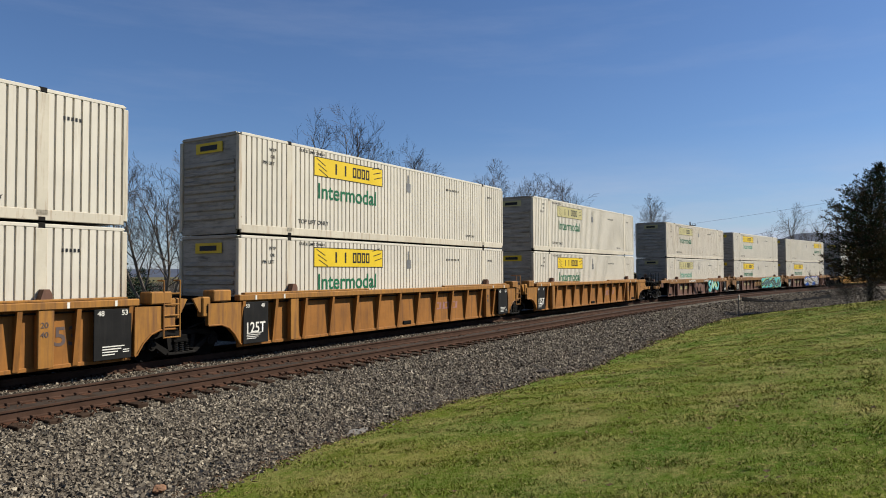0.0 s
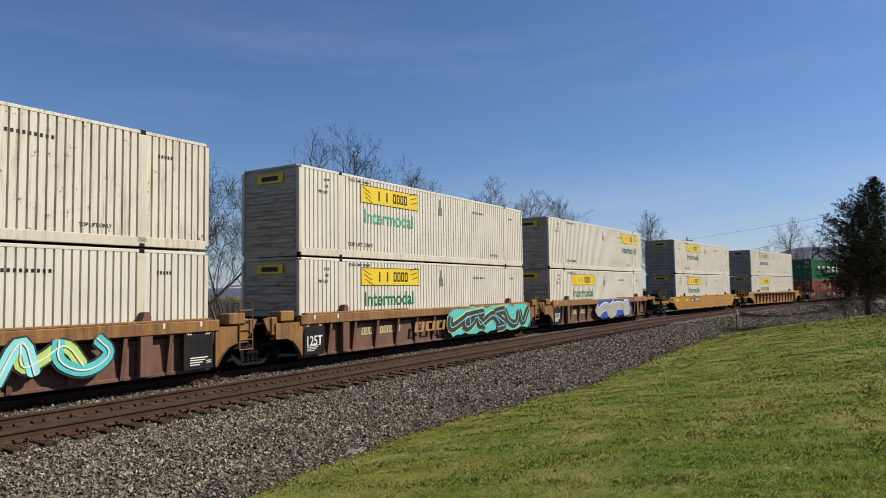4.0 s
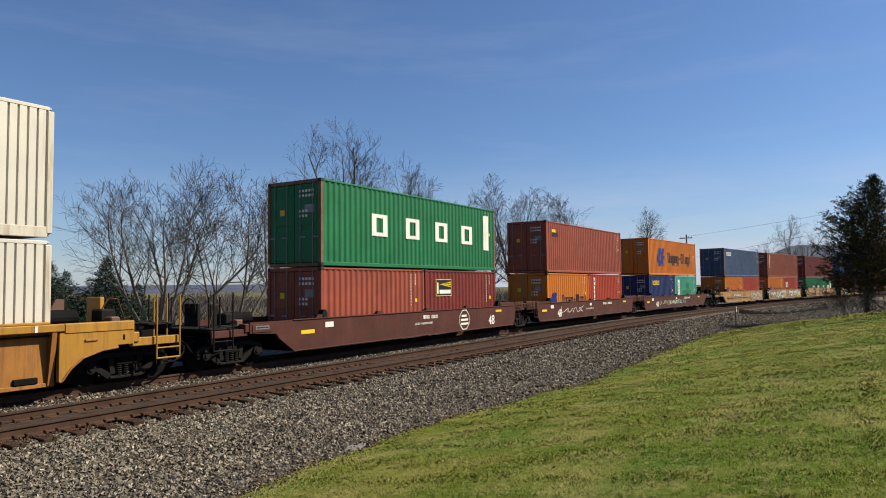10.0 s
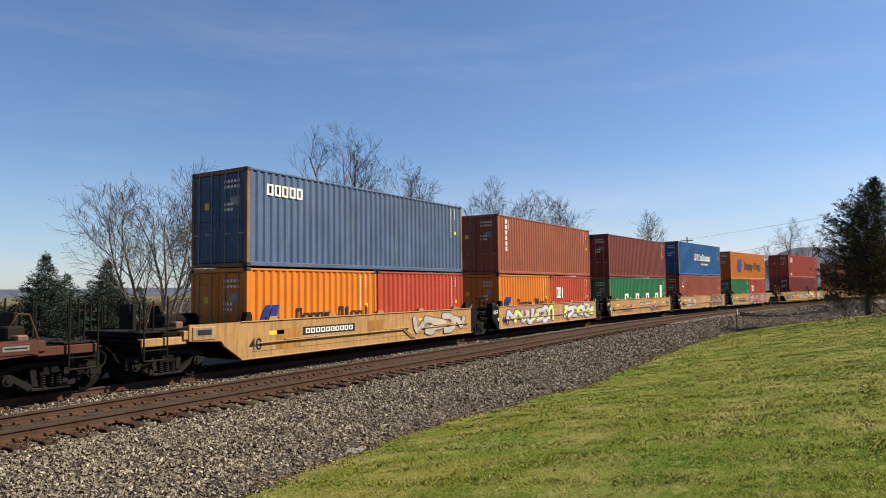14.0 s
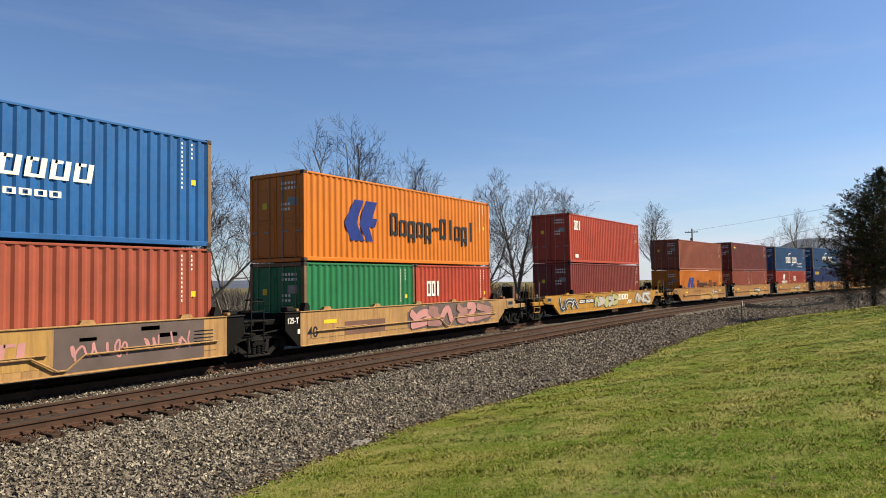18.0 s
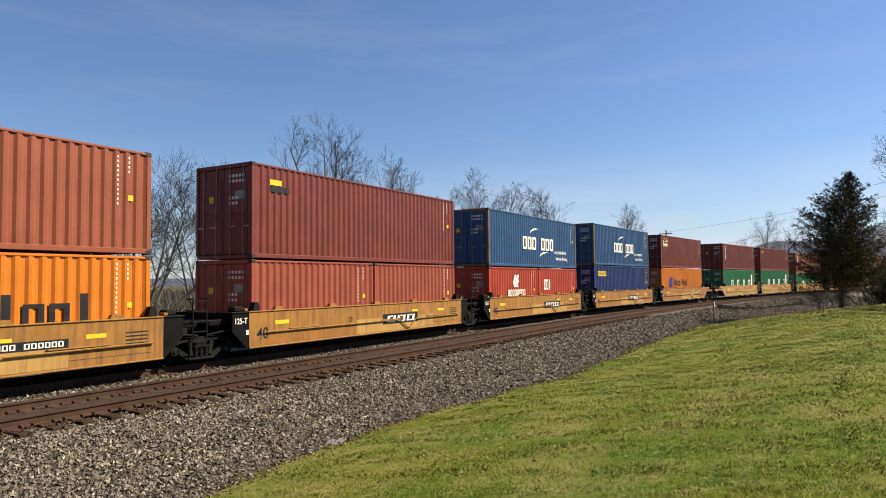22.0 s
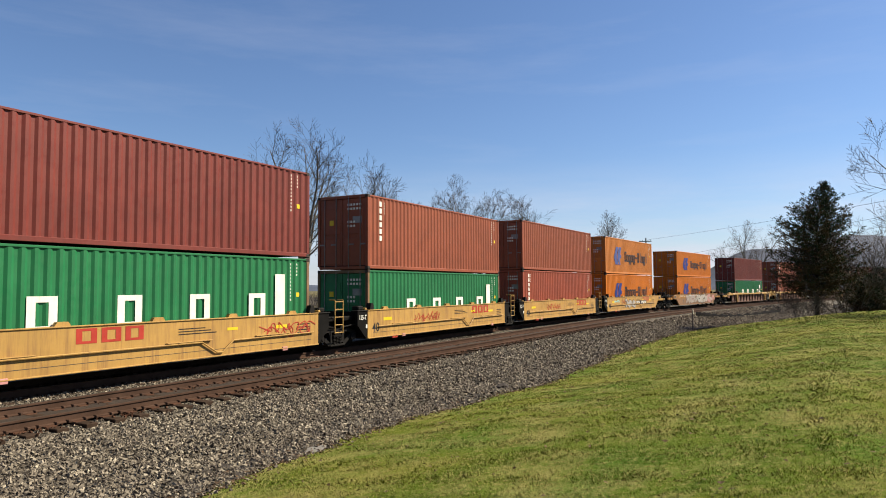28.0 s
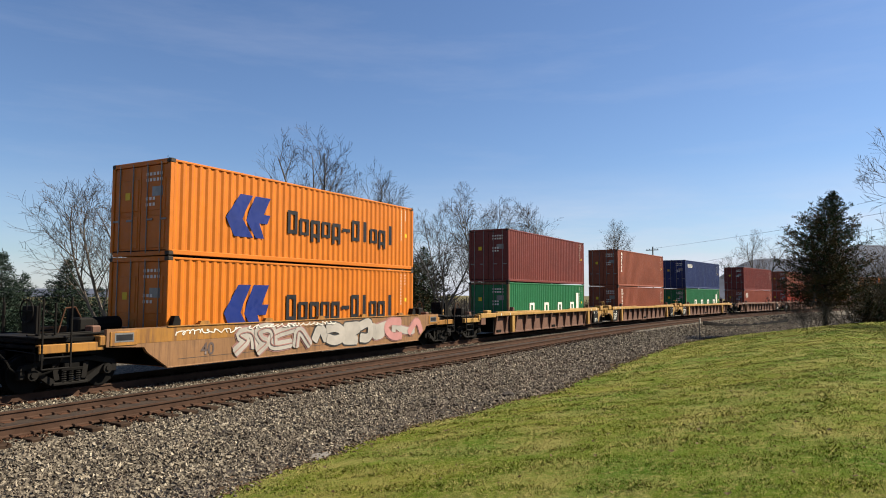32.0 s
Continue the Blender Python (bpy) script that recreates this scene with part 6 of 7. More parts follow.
    if style == "yellow_pack":
        plate("repaint_patch", car, "yellow_light", y, (-hw + 5.0, 0.36, -hw + 10.2, 0.86))
        plate("repaint_patch", car, "ochre_panel", y + 0.0005, (-hw + 0.4, 0.36, -hw + 5.0, 0.62))
        if i in (18, 19, 20):
            plate("number_panel", car, ink, y - 0.002, (-hw + 6.6, 0.6, -hw + 9.0, 0.98), label="black panel with a white striped mark")
            word(car, "AAA", -hw + 6.8, -hw + 8.8, 0.67, 0.91, y - 0.004, "ink_white", 0.25)
        else:
            plate("number_panel", car, ink, y - 0.002, (-hw + 8.4, 0.8, -hw + 10.2, 1.0), label="dark panel with unreadable number bars")
            word(car, "AAAA AAAAAA", -hw + 8.5, -hw + 10.1, 0.84, 0.96, y - 0.004, "ink_white")
            scrawl(car, -hw + 3.0, -hw + 5.4, 0.95, 1.2, y - 0.002, ink, i, 5, 0.02)
        text(car, "E" if i % 2 else "D", -hw + 4.6, 0.82, 0.16, y - 0.002, ink)
    if style == "pale_pack":
        w0, k0 = (-2.3, 3.8) if i == 23 else (2.4, -2.9)
        word(car, "AAA", w0, w0 + 1.9, 0.95, 1.3, y, "ink_red")
        for k in range(2):
            scrawl(car, k0, k0 + 2.2, 0.55 + 0.2 * k, 1.15 + 0.1 * k, y - 0.002 - 0.002 * k, "ink_red", 40 + i + 9 * k, 4, 0.028)
        for u in (-3.85, 4.7):
            part("reflector_block", Shape().box(u - 0.12, y - 0.03, 0.24, u + 0.12, y + 0.02, 0.36, 0.01), M["ink_pink"], car, "small red and white reflector block")
        plate("stencil_bars", car, ink, y, *[(-hw + 6.9, 0.98 + k * 0.07, -hw + 8.2 - 0.2 * k, 1.005 + k * 0.07) for k in range(3)])
        part("red_reflector", Shape().box(-hw + 1.6, y - 0.02, 0.22, -hw + 2.0, y + 0.02, 0.34, 0.01), M["red_light"], car)
        if i == 26:
            graffiti(car, -2.2, 0.35, 0.42, 1.18, y, ("ink_silver",), "ink_soot", 51, 5, None, 0.36)
            plate("number_panel", car, ink, y - 0.002, (-hw + 6.9, 0.7, -hw + 9.8, 1.0), label="dark panel with unreadable number bars")
            word(car, "AAAA  AAAAAA", -hw + 7.0, -hw + 9.7, 0.76, 0.95, y - 0.004, "ink_white")
            scrawl(car, -hw + 1.6, -hw + 2.6, 0.9, 1.2, y - 0.002, "ink_cyan", 3, 3, 0.05)
    if style == "graffiti_single":
        plate("repaint_patch", car, "yellow_car", y, (-hw - 1.0, 0.98, -3.9, top - 0.02), label="cleaner yellow panel at the wagon's end")
        graffiti(car, -3.9, -0.7, 0.36, top - 0.02, y, ("ink_silver",), "ink_rose", 61, 4, "ink_rose", 0.40)
        graffiti(car, -0.6, 2.95, 0.36, top - 0.02, y, ("ink_silver",), "ink_soot", 62, 4, None, 0.38)
        graffiti(car, 2.95, 6.4, 0.40, top - 0.04, y, ("ink_silver", "ink_pink"), "ink_rose", 63, 4, None, 0.34)
        text(car, "40", -5.1, 0.55, 0.34, y - 0.002, "ink_dusk")
        scrawl(car, -5.9, -3.7, 1.08, 1.3, y - 0.004, "ink_white", 9, 8, 0.026)
        scrawl(car, -3.4, 0.6, 1.16, 1.33, y - 0.044, "ink_white", 12, 12, 0.024)
    if style == "rib_brown":
        if i == 3:
            scrawl(car, -3.3, -1.7, top - 0.24, top - 0.02, -1.565, "ink_white", 71, 5, 0.05)
            graffiti(car, -1.6, 0.7, 0.3, top - 0.28, -1.54, ("rusty_car",), "ink_soot", 72, 3, None, 0.34)
            graffiti(car, 2.0, 4.9, 0.3, top - 0.02, -1.565, ("ink_turquoise", "ink_cyan", "ink_lime"), "ink_soot", 73, 4, "ink_white", 0.30)
            scrawl(car, 0.9, 2.1, top - 0.3, top - 0.04, -1.565, "ink_white", 74, 3, 0.05)
        elif i == 4:
            graffiti(car, 0.5, 8.0, 0.28, top - 0.02, -1.565, ("ink_soot",), "ink_lime", 75, 6, "ink_cyan", 0.36, "ink_turquoise")
            word(car, "AAA", -2.2, 0.1, 0.62, 1.0, -1.54, "tan_car", 0.2)
        else:
            graffiti(car, -1.5, 4.2, 0.28, top - 0.02, -1.565, ("ink_silver",), "ink_white", 78, 4, None, 0.42, "ink_royal")
        word(car, "AAAA AAAAAA", -5.1, -2.8, 0.7, 0.95, y, "ink_yellow_pale", 0.15)
    if style == "rib_yellow":
        word(car, "AAAA AAAAAA", -hw + 3.4, -hw + 6.0, 0.85, 1.05, y, "ink_white")
        plate("number_panel", car, "ink_rose", y, (hw - 5.2, 0.68, hw - 3.35, 1.04))
        word(car, "AAA", hw - 5.0, hw - 3.5, 0.74, 0.98, y - 0.004, "tan_car", 0.2)
        text(car, "53", hw - 3.2, 0.75, 0.26, y, ink)
        plate("repaint_patch", car, "black_steel", y + 0.002, (-hw + 3.2, 0.78, -hw + 6.2, 1.12))


def gone(t):
    """How far the train has run after t seconds."""
    poly = (241.91, -1.3547, 0.0007, -0.0446, -0.1152, 0.7814)
    at = lambda q: sum(k * ((q - 16) / 16) ** (j + 1) for j, k in enumerate(poly))
    return at(t) - at(0)


def wagon_pose(s, half):
    xa, ya, _ = along(s - half)
    xb, yb, _ = along(s + half)
    return Matrix.Translation(((xa + xb) / 2, (ya + yb) / 2, 0)) @ Matrix.Rotation(math.atan2(yb - ya, xb - xa), 4, "Z")


def motions():
    times = [float(t) for t in range(33)]
    for ob, mid, half, seat in TRAIN:
        walk(ob, [(t, wagon_pose(mid - gone(t), half) @ seat) for t in times])
    # the wheels roll without slipping
    turns = [(k / 30, Matrix.Rotation(-gone(k / 30) / 0.42, 4, "Y")) for k in range(961)]
    first = {}
    for w in WHEELS:
        at = w.matrix_basis.translation.copy()
        key = round(at.x, 2)
        if key not in first:
            first[key] = w
            walk(w, [(t, Matrix.Translation(at) @ r) for t, r in turns])
        else:
            # all wheels of the train turn alike
            w.rotation_mode = "QUATERNION"
            keys = w.animation_data_create()
            keys.action = first[key].animation_data.action
            keys.action_slot = first[key].animation_data.action_slot


build_train()

# ---------------------------------------------------------------- bare trees
class Limbs:
    """Tapered branches as rings of points, gathered for one mesh."""

    def __init__(self):
        self.v, self.t = [], []

    def stretch(self, pts, radii, sides):
        o = len(self.v)
        n = len(pts)
        for i, p in enumerate(pts):
            d = (pts[min(n - 1, i + 1)] - pts[max(0, i - 1)]).normalized()
            a = d.orthogonal().normalized()
            b = d.cross(a)
            for k in range(sides):
                u = 2 * math.pi * k / sides
                self.v.append(p + (a * math.cos(u) + b * math.sin(u)) * radii[i])
        for i in range(n - 1):
            for k in range(sides):
                a, b = o + i * sides + k, o + i * sides + (k + 1) % sides
                self.t += [(a, b, b + sides), (a, b + sides, a + sides)]


KIDS = (12, 7, 6, 4)


def grow(rng, wood, twigs, p, d, length, radius, level, top, first=0.25):
    """One limb that bends up towards the light, and its branches in turn."""
    n = (9, 6, 4, 3, 2)[level]
    pts, ways, radii = [p.copy()], [d.copy()], [radius]
    step = length / n
    rise = (0.04, 0.07, 0.06, 0.03, 0.02)[level]
    for i in range(n):
        d = (d + Vector((rng.gauss(0, 0.09), rng.gauss(0, 0.09), rng.gauss(rise, 0.06)))).normalized()
        p = p + d * step
        pts.append(p.copy())
        ways.append(d.copy())
        radii.append(max(0.008, radius * (1 - 0.86 * (i + 1) / n)))
    (wood if level < 2 else twigs).stretch(pts, radii, 7 if level == 0 else (5 if level == 1 else 3))
    if level >= top:
        return
    kids = KIDS[level] + rng.randint(-1, 1)
    f0 = first if level == 0 else 0.18
    for k in range(kids):
        f = f0 + (0.98 - f0) * (k + rng.random()) / kids
        i = min(n - 1, int(f * n))
        q = pts[i].lerp(pts[i + 1], f * n - i)
        w = ways[i + 1]
        side = Vector((rng.gauss(0, 1), rng.gauss(0, 1), rng.gauss(0, 1)))
        side = (side - w * side.dot(w)).normalized()
        spread = rng.uniform(0.6, 1.15)
        e = (w + side * spread).normalized()
        reach = length * ((0.46 - 0.24 * f) if level == 0 else (0.62 - 0.30 * f)) * rng.uniform(0.75, 1.25)
        grow(rng, wood, twigs, q, e, reach, max(0.009, radii[i] * rng.uniform(0.40, 0.6)), level + 1, top)


def bare_tree(x, y, z, height, spread, stems, seed, label, top=3, lean=(0, 0), fork=0.0, girth=1.0, first=0.25):
    """A leafless tree: stems that fan out from the foot, or from a fork at a share of its height."""
    rng = random.Random(seed)
    tree = thing("tree", label, "tree", at=Matrix.Translation((x, y, z)))
    wood, twigs = Limbs(), Limbs()
    r0 = height * 0.0105 * girth
    foot = Vector((0, 0, -0.3))
    if fork:
        trunk = [Vector((0.06 * math.sin(3 * k + seed), 0.06 * math.cos(2 * k), -0.3 + (height * fork + 0.3) * k / 4)) + Vector((lean[0], lean[1], 0)) * height * fork * k / 4 for k in range(5)]
        wood.stretch(trunk, [r0 * 1.7 * (1 - 0.1 * k) for k in range(5)], 8)
        foot = trunk[-1]
    for k in range(stems):
        a = 2 * math.pi * (k + rng.random() * 0.7) / stems
        out = (spread / height if stems > 1 else 0.05) * rng.uniform(0.35, 0.9)
        d = Vector((math.cos(a) * out + lean[0], math.sin(a) * out + lean[1], 1)).normalized()
        start = foot + (Vector((math.cos(a), math.sin(a), 0)) * (0.3 if not fork and stems > 1 else 0.0))
        long_ = height * (1 - fork) * rng.uniform(0.74, 0.93) * math.sqrt(1 + out * out)
        grow(rng, wood, twigs, start, d, long_, r0 * rng.uniform(0.8, 1.15), 0, top, first if not fork else 0.12)
    part("trunk", fast_mesh("trunk", [tuple(v) for v in wood.v], wood.t), M["bark"], tree)
    part("twig_crown", fast_mesh("twig_crown", [tuple(v) for v in twigs.v], twigs.t), M["twig"], tree, "dense fine leafless twigs")
    return tree


def sprays(rng, V, T, c, d, n, size, flat):
    """n needle sprays, narrow pointed leaves, round a place."""
    for _ in range(n):
        a = (d + Vector((rng.gauss(0, 0.55), rng.gauss(0, 0.55), rng.gauss(0.1, 0.45)))).normalized()
        b = a.cross(Vector((rng.gauss(0, 1), rng.gauss(0, 1), rng.gauss(0, 1)))).normalized()
        p = c + Vector((rng.gauss(0, size * 0.5), rng.gauss(0, size * 0.5), rng.gauss(0, size * 0.35)))
        L, w = size * rng.uniform(0.7, 1.3), size * flat
        o = len(V)
        V += [tuple(p), tuple(p + a * L * 0.5 + b * w), tuple(p + a * L), tuple(p + a * L * 0.5 - b * w)]
        T += [(o, o + 1, o + 2), (o, o + 2, o + 3)]


def conifer(x, y, z, height, spread, seed, label, branches, n, size, profile, brown=0.0, bare=0.06, rise=0.2, green="needles", lean=0.0):
    """An evergreen: a stem, boughs by a profile of half widths up the tree, and needle sprays on forked boughs."""
    rng = random.Random(seed)
    tree = thing("evergreen_tree", label, "tree", at=Matrix.Translation((x, y, z)))
    wood = Limbs()
    axis = lambda f: Vector((0.05 * math.sin(6 * f), -lean * height * max(0.0, f - 0.45) ** 1.4 + 0.05 * math.cos(9 * f), -0.3 + (height + 0.25) * f))
    wood.stretch([axis(k / 7) for k in range(8)], [height * 0.018 * (1 - 0.93 * k / 7) for k in range(8)], 7)
    V, T, VB, TB = [], [], [], []
    fs, ws = zip(*profile)
    for k in range(branches):
        f = bare + (0.985 - bare) * ((k + rng.random()) / branches) ** 0.9
        a = k * 2.4 + rng.uniform(-0.5, 0.5)
        w = spread / 2 * float(np.interp(f, fs, ws)) * rng.uniform(0.66, 1.1)
        base = axis(f)
        d = Vector((math.cos(a), math.sin(a), rise * (0.4 + 1.6 * f) + rng.gauss(0, 0.08)))
        tip = base + d * w
        mid = base.lerp(tip, 0.55) + Vector((0, 0, -0.10 * w))
        wood.stretch([base, mid, tip], [height * 0.0042 * (1.2 - f), height * 0.0026, 0.006], 4)
        steps = max(3, int(w / 0.16))
        for j in range(steps):
            u = 0.12 + 0.88 * (j + rng.random()) / steps
            q = base.lerp(mid, u / 0.55) if u < 0.55 else mid.lerp(tip, (u - 0.55) / 0.45)
            fan = (1.05 - u) * w * 0.38 + 0.06
            side = Vector((-math.sin(a), math.cos(a), 0)) * rng.uniform(-1, 1) * fan
            q = q + side + Vector((0, 0, rng.gauss(-0.02, 0.05)))
            dd = (d * 0.8 + side.normalized() * 0.5 + Vector((0, 0, rise * 0.6))).normalized()
            sprays(rng, *((VB, TB) if rng.random() < brown * (1.25 - f) else (V, T)), q, dd, n, size * (0.75 + 0.5 * (1 - f)), 0.15)
    for k in range(8):
        sprays(rng, V, T, axis(0.93 + 0.01 * k), Vector((0.1, -lean * 3, 1)), n, size * 0.8, 0.14)
    part("trunk", fast_mesh("trunk", [tuple(v) for v in wood.v], wood.t), M["bark_dark"], tree)
    part("crown", fast_mesh("crown", V, T), M[green], tree, "dark green needle sprays")
    if TB:
        part("browned_crown", fast_mesh("browned_crown", VB, TB), M["needles_brown"], tree, "winter-browned sprays in the crown")
    return tree


def low(x, y):
    return float(ground_height(np.array([x]), np.array([y]))[0])


SPRUCE = ((0.0, 0.8), (0.08, 1.0), (0.25, 0.90), (0.5, 0.60), (0.75, 0.28), (1.0, 0.03))
CEDAR = ((0.0, 0.55), (0.12, 0.80), (0.25, 1.0), (0.42, 0.93), (0.56, 0.84), (0.68, 0.72), (0.78, 0.52), (0.88, 0.28), (1.0, 0.03))
SHRUB = ((0.0, 0.9), (0.4, 1.0), (0.8, 0.6), (1.0, 0.2))

bare_tree(28.4, 39.4, -1.3, 11.3, 9.0, 7, 3, "leafless many-stemmed tree with a broad fan of grey twigs", 3, (-0.02, 0.02), 0, 1.1, 0.32)
bare_tree(33.2, 38.6, -1.3, 11.6, 7.0, 5, 31, "leafless slender tree with grey upright limbs", 3, (0.05, 0), 0, 0.9, 0.32)
bare_tree(43.0, 45.0, -1.3, 13.0, 2.5, 2, 7, "tall leafless tree behind the tracks", 3, (0, 0), 0.12)
bare_tree(43.2, 36.6, -1.3, 16.0, 5.0, 4, 12, "tall leafless tree with a spreading vase-shaped crown", 3, (0, 0), 0.28)
bare_tree(49.4, 34.2, -1.3, 14.8, 6.0, 4, 15, "tall leafless tree with drooping fine twigs", 3, (0, 0), 0.25)
bare_tree(53.5, 30.2, -1.3, 11.8, 6.0, 4, 18, "leafless roadside tree with several stems", 3, (0, 0), 0.08)
bare_tree(57.4, 28.2, -1.3, 13.2, 6.5, 5, 23, "leafless tree with a rounded twiggy crown", 3, (0, 0), 0.18)
bare_tree(61.6, 25.4, -1.3, 12.2, 6.0, 5, 25, "leafless tree leaning over the far side", 3, (0, 0), 0.15)
bare_tree(115.9, 31.2, -1.5, 16.0, 6.0, 4, 27, "distant leafless tree with a narrow crown", 3, (0, 0), 0.3)
bare_tree(149.5, 11.7, -1.5, 16.0, 7.5, 3, 29, "distant leafless tree in front of the hill", 3, (0, 0), 0.25, 1.2)
bare_tree(156.0, 17.0, -1.5, 12.0, 8.0, 4, 30, "small distant leafless tree", 3, (0, 0), 0.2)
bare_tree(45.0, -8.0, low(45.0, -8.0), 10.5, 9.0, 5, 41, "large leafless tree beside the lawn with long bare limbs", 3, (0.0, 0.10), 0.15, 1.1)
bare_tree(62.0, -5.8, low(62.0, -5.8), 8.0, 8.0, 6, 49, "leafless thicket beside the bend of the tracks", 2)
bare_tree(58.0, -3.4, low(58.0, -3.4), 5.6, 6.0, 8, 43, "leafless thicket shrub beside the evergreen", 2)
bare_tree(58.5, -1.5, low(58.5, -1.5), 4.6, 5.0, 8, 141, "leafless brown brush behind the evergreen", 2)
bare_tree(61.0, -3.6, low(61.0, -3.6), 5.8, 6.0, 8, 142, "leafless brown thicket beside the bend", 2)
bare_tree(54.0, -1.9, low(54.0, -1.9), 3.4, 4.2, 9, 45, "low leafless brush at the evergreen's foot", 2)
bare_tree(51.0, 0.9, low(51.0, 0.9), 2.3, 3.2, 9, 47, "low leafless brush around the evergreen's trunk", 2)
conifer(52.0, 0.15, low(52.0, 0.15), 9.1, 6.1, 51, "dark ragged evergreen standing on the lawn's edge", 270, 13, 0.17, CEDAR, 0.8, 0.19, 0.32, "needles", 0.16)
conifer(56.5, -3.9, low(56.5, -3.9), 3.0, 4.4, 53, "low dark evergreen shrub beside the track", 80, 6, 0.24, SHRUB, 0.6, 0.05)
conifer(54.5, -2.9, low(54.5, -2.9), 2.6, 4.0, 54, "low browned evergreen shrub by the big evergreen", 70, 6, 0.24, SHRUB, 0.8, 0.05)
conifer(64.3, 38.6, -1.3, 8.8, 6.5, 55, "dark evergreen behind the tracks", 140, 7, 0.28, CEDAR, 0.3)
conifer(60.5, 39.0, -1.3, 7.8, 6.8, 56, "dark rounded evergreen behind the tracks", 140, 7, 0.28, CEDAR, 0.3)
conifer(28.0, 53.1, -1.5, 6.8, 7.2, 57, "dark green spruce with a pointed top", 230, 8, 0.21, SPRUCE, 0.0, 0.03, 0.12, "needles_blue")
conifer(32.7, 52.7, -1.5, 6.5, 7.4, 58, "dark green spruce beside another one", 230, 8, 0.21, SPRUCE, 0.06, 0.03, 0.12, "needles_blue")
conifer(30.4, 54.5, -1.5, 5.3, 6.4, 59, "lower dark green spruce", 110, 7, 0.24, SPRUCE, 0.0, 0.03, 0.12, "needles_blue")
conifer(25.0, 56.0, -1.5, 5.2, 7.0, 60, "lower dark green spruce in a row", 110, 7, 0.24, SPRUCE, 0.0, 0.03, 0.12, "needles_blue")
conifer(22.0, 57.0, -1.5, 5.4, 7.0, 61, "dark green spruce in a row", 110, 7, 0.24, SPRUCE, 0.0, 0.03, 0.12, "needles_blue")
conifer(35.4, 52.4, -1.5, 4.2, 5.5, 62, "low dark spruce at the row's end", 90, 7, 0.24, SPRUCE, 0.1, 0.03, 0.12, "needles_blue")

# ---------------------------------------------------------------- distance, pole, house
def far_wood():
    """A far belt of bare woodland, in many thin upright tufts."""
    rng = np.random.default_rng(4)
    n = 60000
    az = rng.uniform(radians(-8), radians(75), n)
    d = rng.uniform(70, 240, n)
    x, y = d * np.cos(az), d * np.sin(az)
    nn, _ = lateral(x, y)
    keep = nn < np.where(az < radians(9), -10, -45)
    x, y = x[keep], y[keep]
    n = len(x)
    h = rng.uniform(0.5, 1.9, n) * (0.35 + np.hypot(x, y) / 200) * (1 + 0.5 * np.sin(az[keep] * 23) * np.sin(az[keep] * 9))
    w = rng.uniform(0.01, 0.06, n)
    a = rng.uniform(0, 6.28, n)
    ux, uy = np.cos(a) * w, np.sin(a) * w
    z = np.full(n, -2.0)
    jx, jy = rng.normal(0, 0.8, n), rng.normal(0, 0.8, n)
    V = np.stack([np.stack([x - ux, y - uy, z], 1), np.stack([x + ux, y + uy, z], 1), np.stack([x + ux * 0.3 + jx, y + uy * 0.3 + jy, z + h], 1), np.stack([x - ux * 0.3 + jx, y - uy * 0.3 + jy, z + h * 0.96], 1)], 1).reshape(-1, 3)
    i = np.arange(n)[:, None] * 4
    T = np.concatenate([i + [0, 1, 2], i + [0, 2, 3]])
    ob = new("far_woodland", fast_mesh("far_woodland", V, T))
    ob.data.materials.append(M["wood_far"])
    tagged(ob, "grey-brown belt of bare woods far behind the tracks", "woodland", kind="stuff")


def ridge(name, az0, az1, d, peak, base, seed, label):
    n = 60
    V, T = [], []
    for k in range(n + 1):
        f = k / n
        a = radians(az0 + (az1 - az0) * f)
        h = base + (peak - base) * (math.sin(math.pi * f) ** 0.7) * (0.86 + 0.10 * math.sin(5.1 * f * math.pi + seed) + 0.04 * math.sin(23 * f + seed))
        for r, z in ((d * 0.8, -8.0), (d * 0.93, h * 0.6), (d, h), (d * 1.2, -10.0)):
            V.append((r * math.cos(a), r * math.sin(a), z))
    for k in range(n):
        for j in range(3):
            o = k * 4 + j
            T += [(o, o + 4, o + 5), (o, o + 5, o + 1)]
    ob = new(name, fast_mesh(name, V, T))
    ob.data.polygons.foreach_set("use_smooth", [True] * len(ob.data.polygons))
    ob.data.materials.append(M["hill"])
    tagged(ob, label, "hill", kind="structure")


def utility_pole(x, y, z, top):
    p = thing("utility_pole", "weathered wooden utility pole with a crossarm", "utility pole", at=Matrix.Translation((x, y, z)))
    h = top - z
    part("pole", Shape().tube((0, 0, -0.5), (0, 0, h), 0.17, 0.12, 10), M["post_grey"], p)
    part("crossarm", Shape().box(-0.5, -1.15, h - 0.75, -0.36, 1.15, h - 0.6, 0.01).box(0.0, -0.04, h - 1.3, 0.02, 0.04, h - 0.6), M["post_grey"], p)
    for q in (-1.0, -0.5, 0.5, 1.0):
        part("insulator", Shape().tube((-0.43, q, h - 0.6), (-0.43, q, h - 0.4), 0.06, 0.03, 8), M["galv"], p)
    part("transformer", Shape().tube((0.3, 0.2, h - 2.6), (0.3, 0.2, h - 1.7), 0.24, 0.24, 12), M["galv"], p)


def wire(name, p, q, sag, label):
    sh = Shape()
    n = 14
    pts = [Vector(p).lerp(Vector(q), k / n) - Vector((0, 0, sag * 4 * (k / n) * (1 - k / n))) for k in range(n + 1)]
    for a, b in zip(pts, pts[1:]):
        sh.tube(a, b, 0.02, sides=4, caps=False)
    ob = new(name, sh.mesh(name))
    ob.data.materials.append(M["black_steel"])
    tagged(ob, label, "cable")


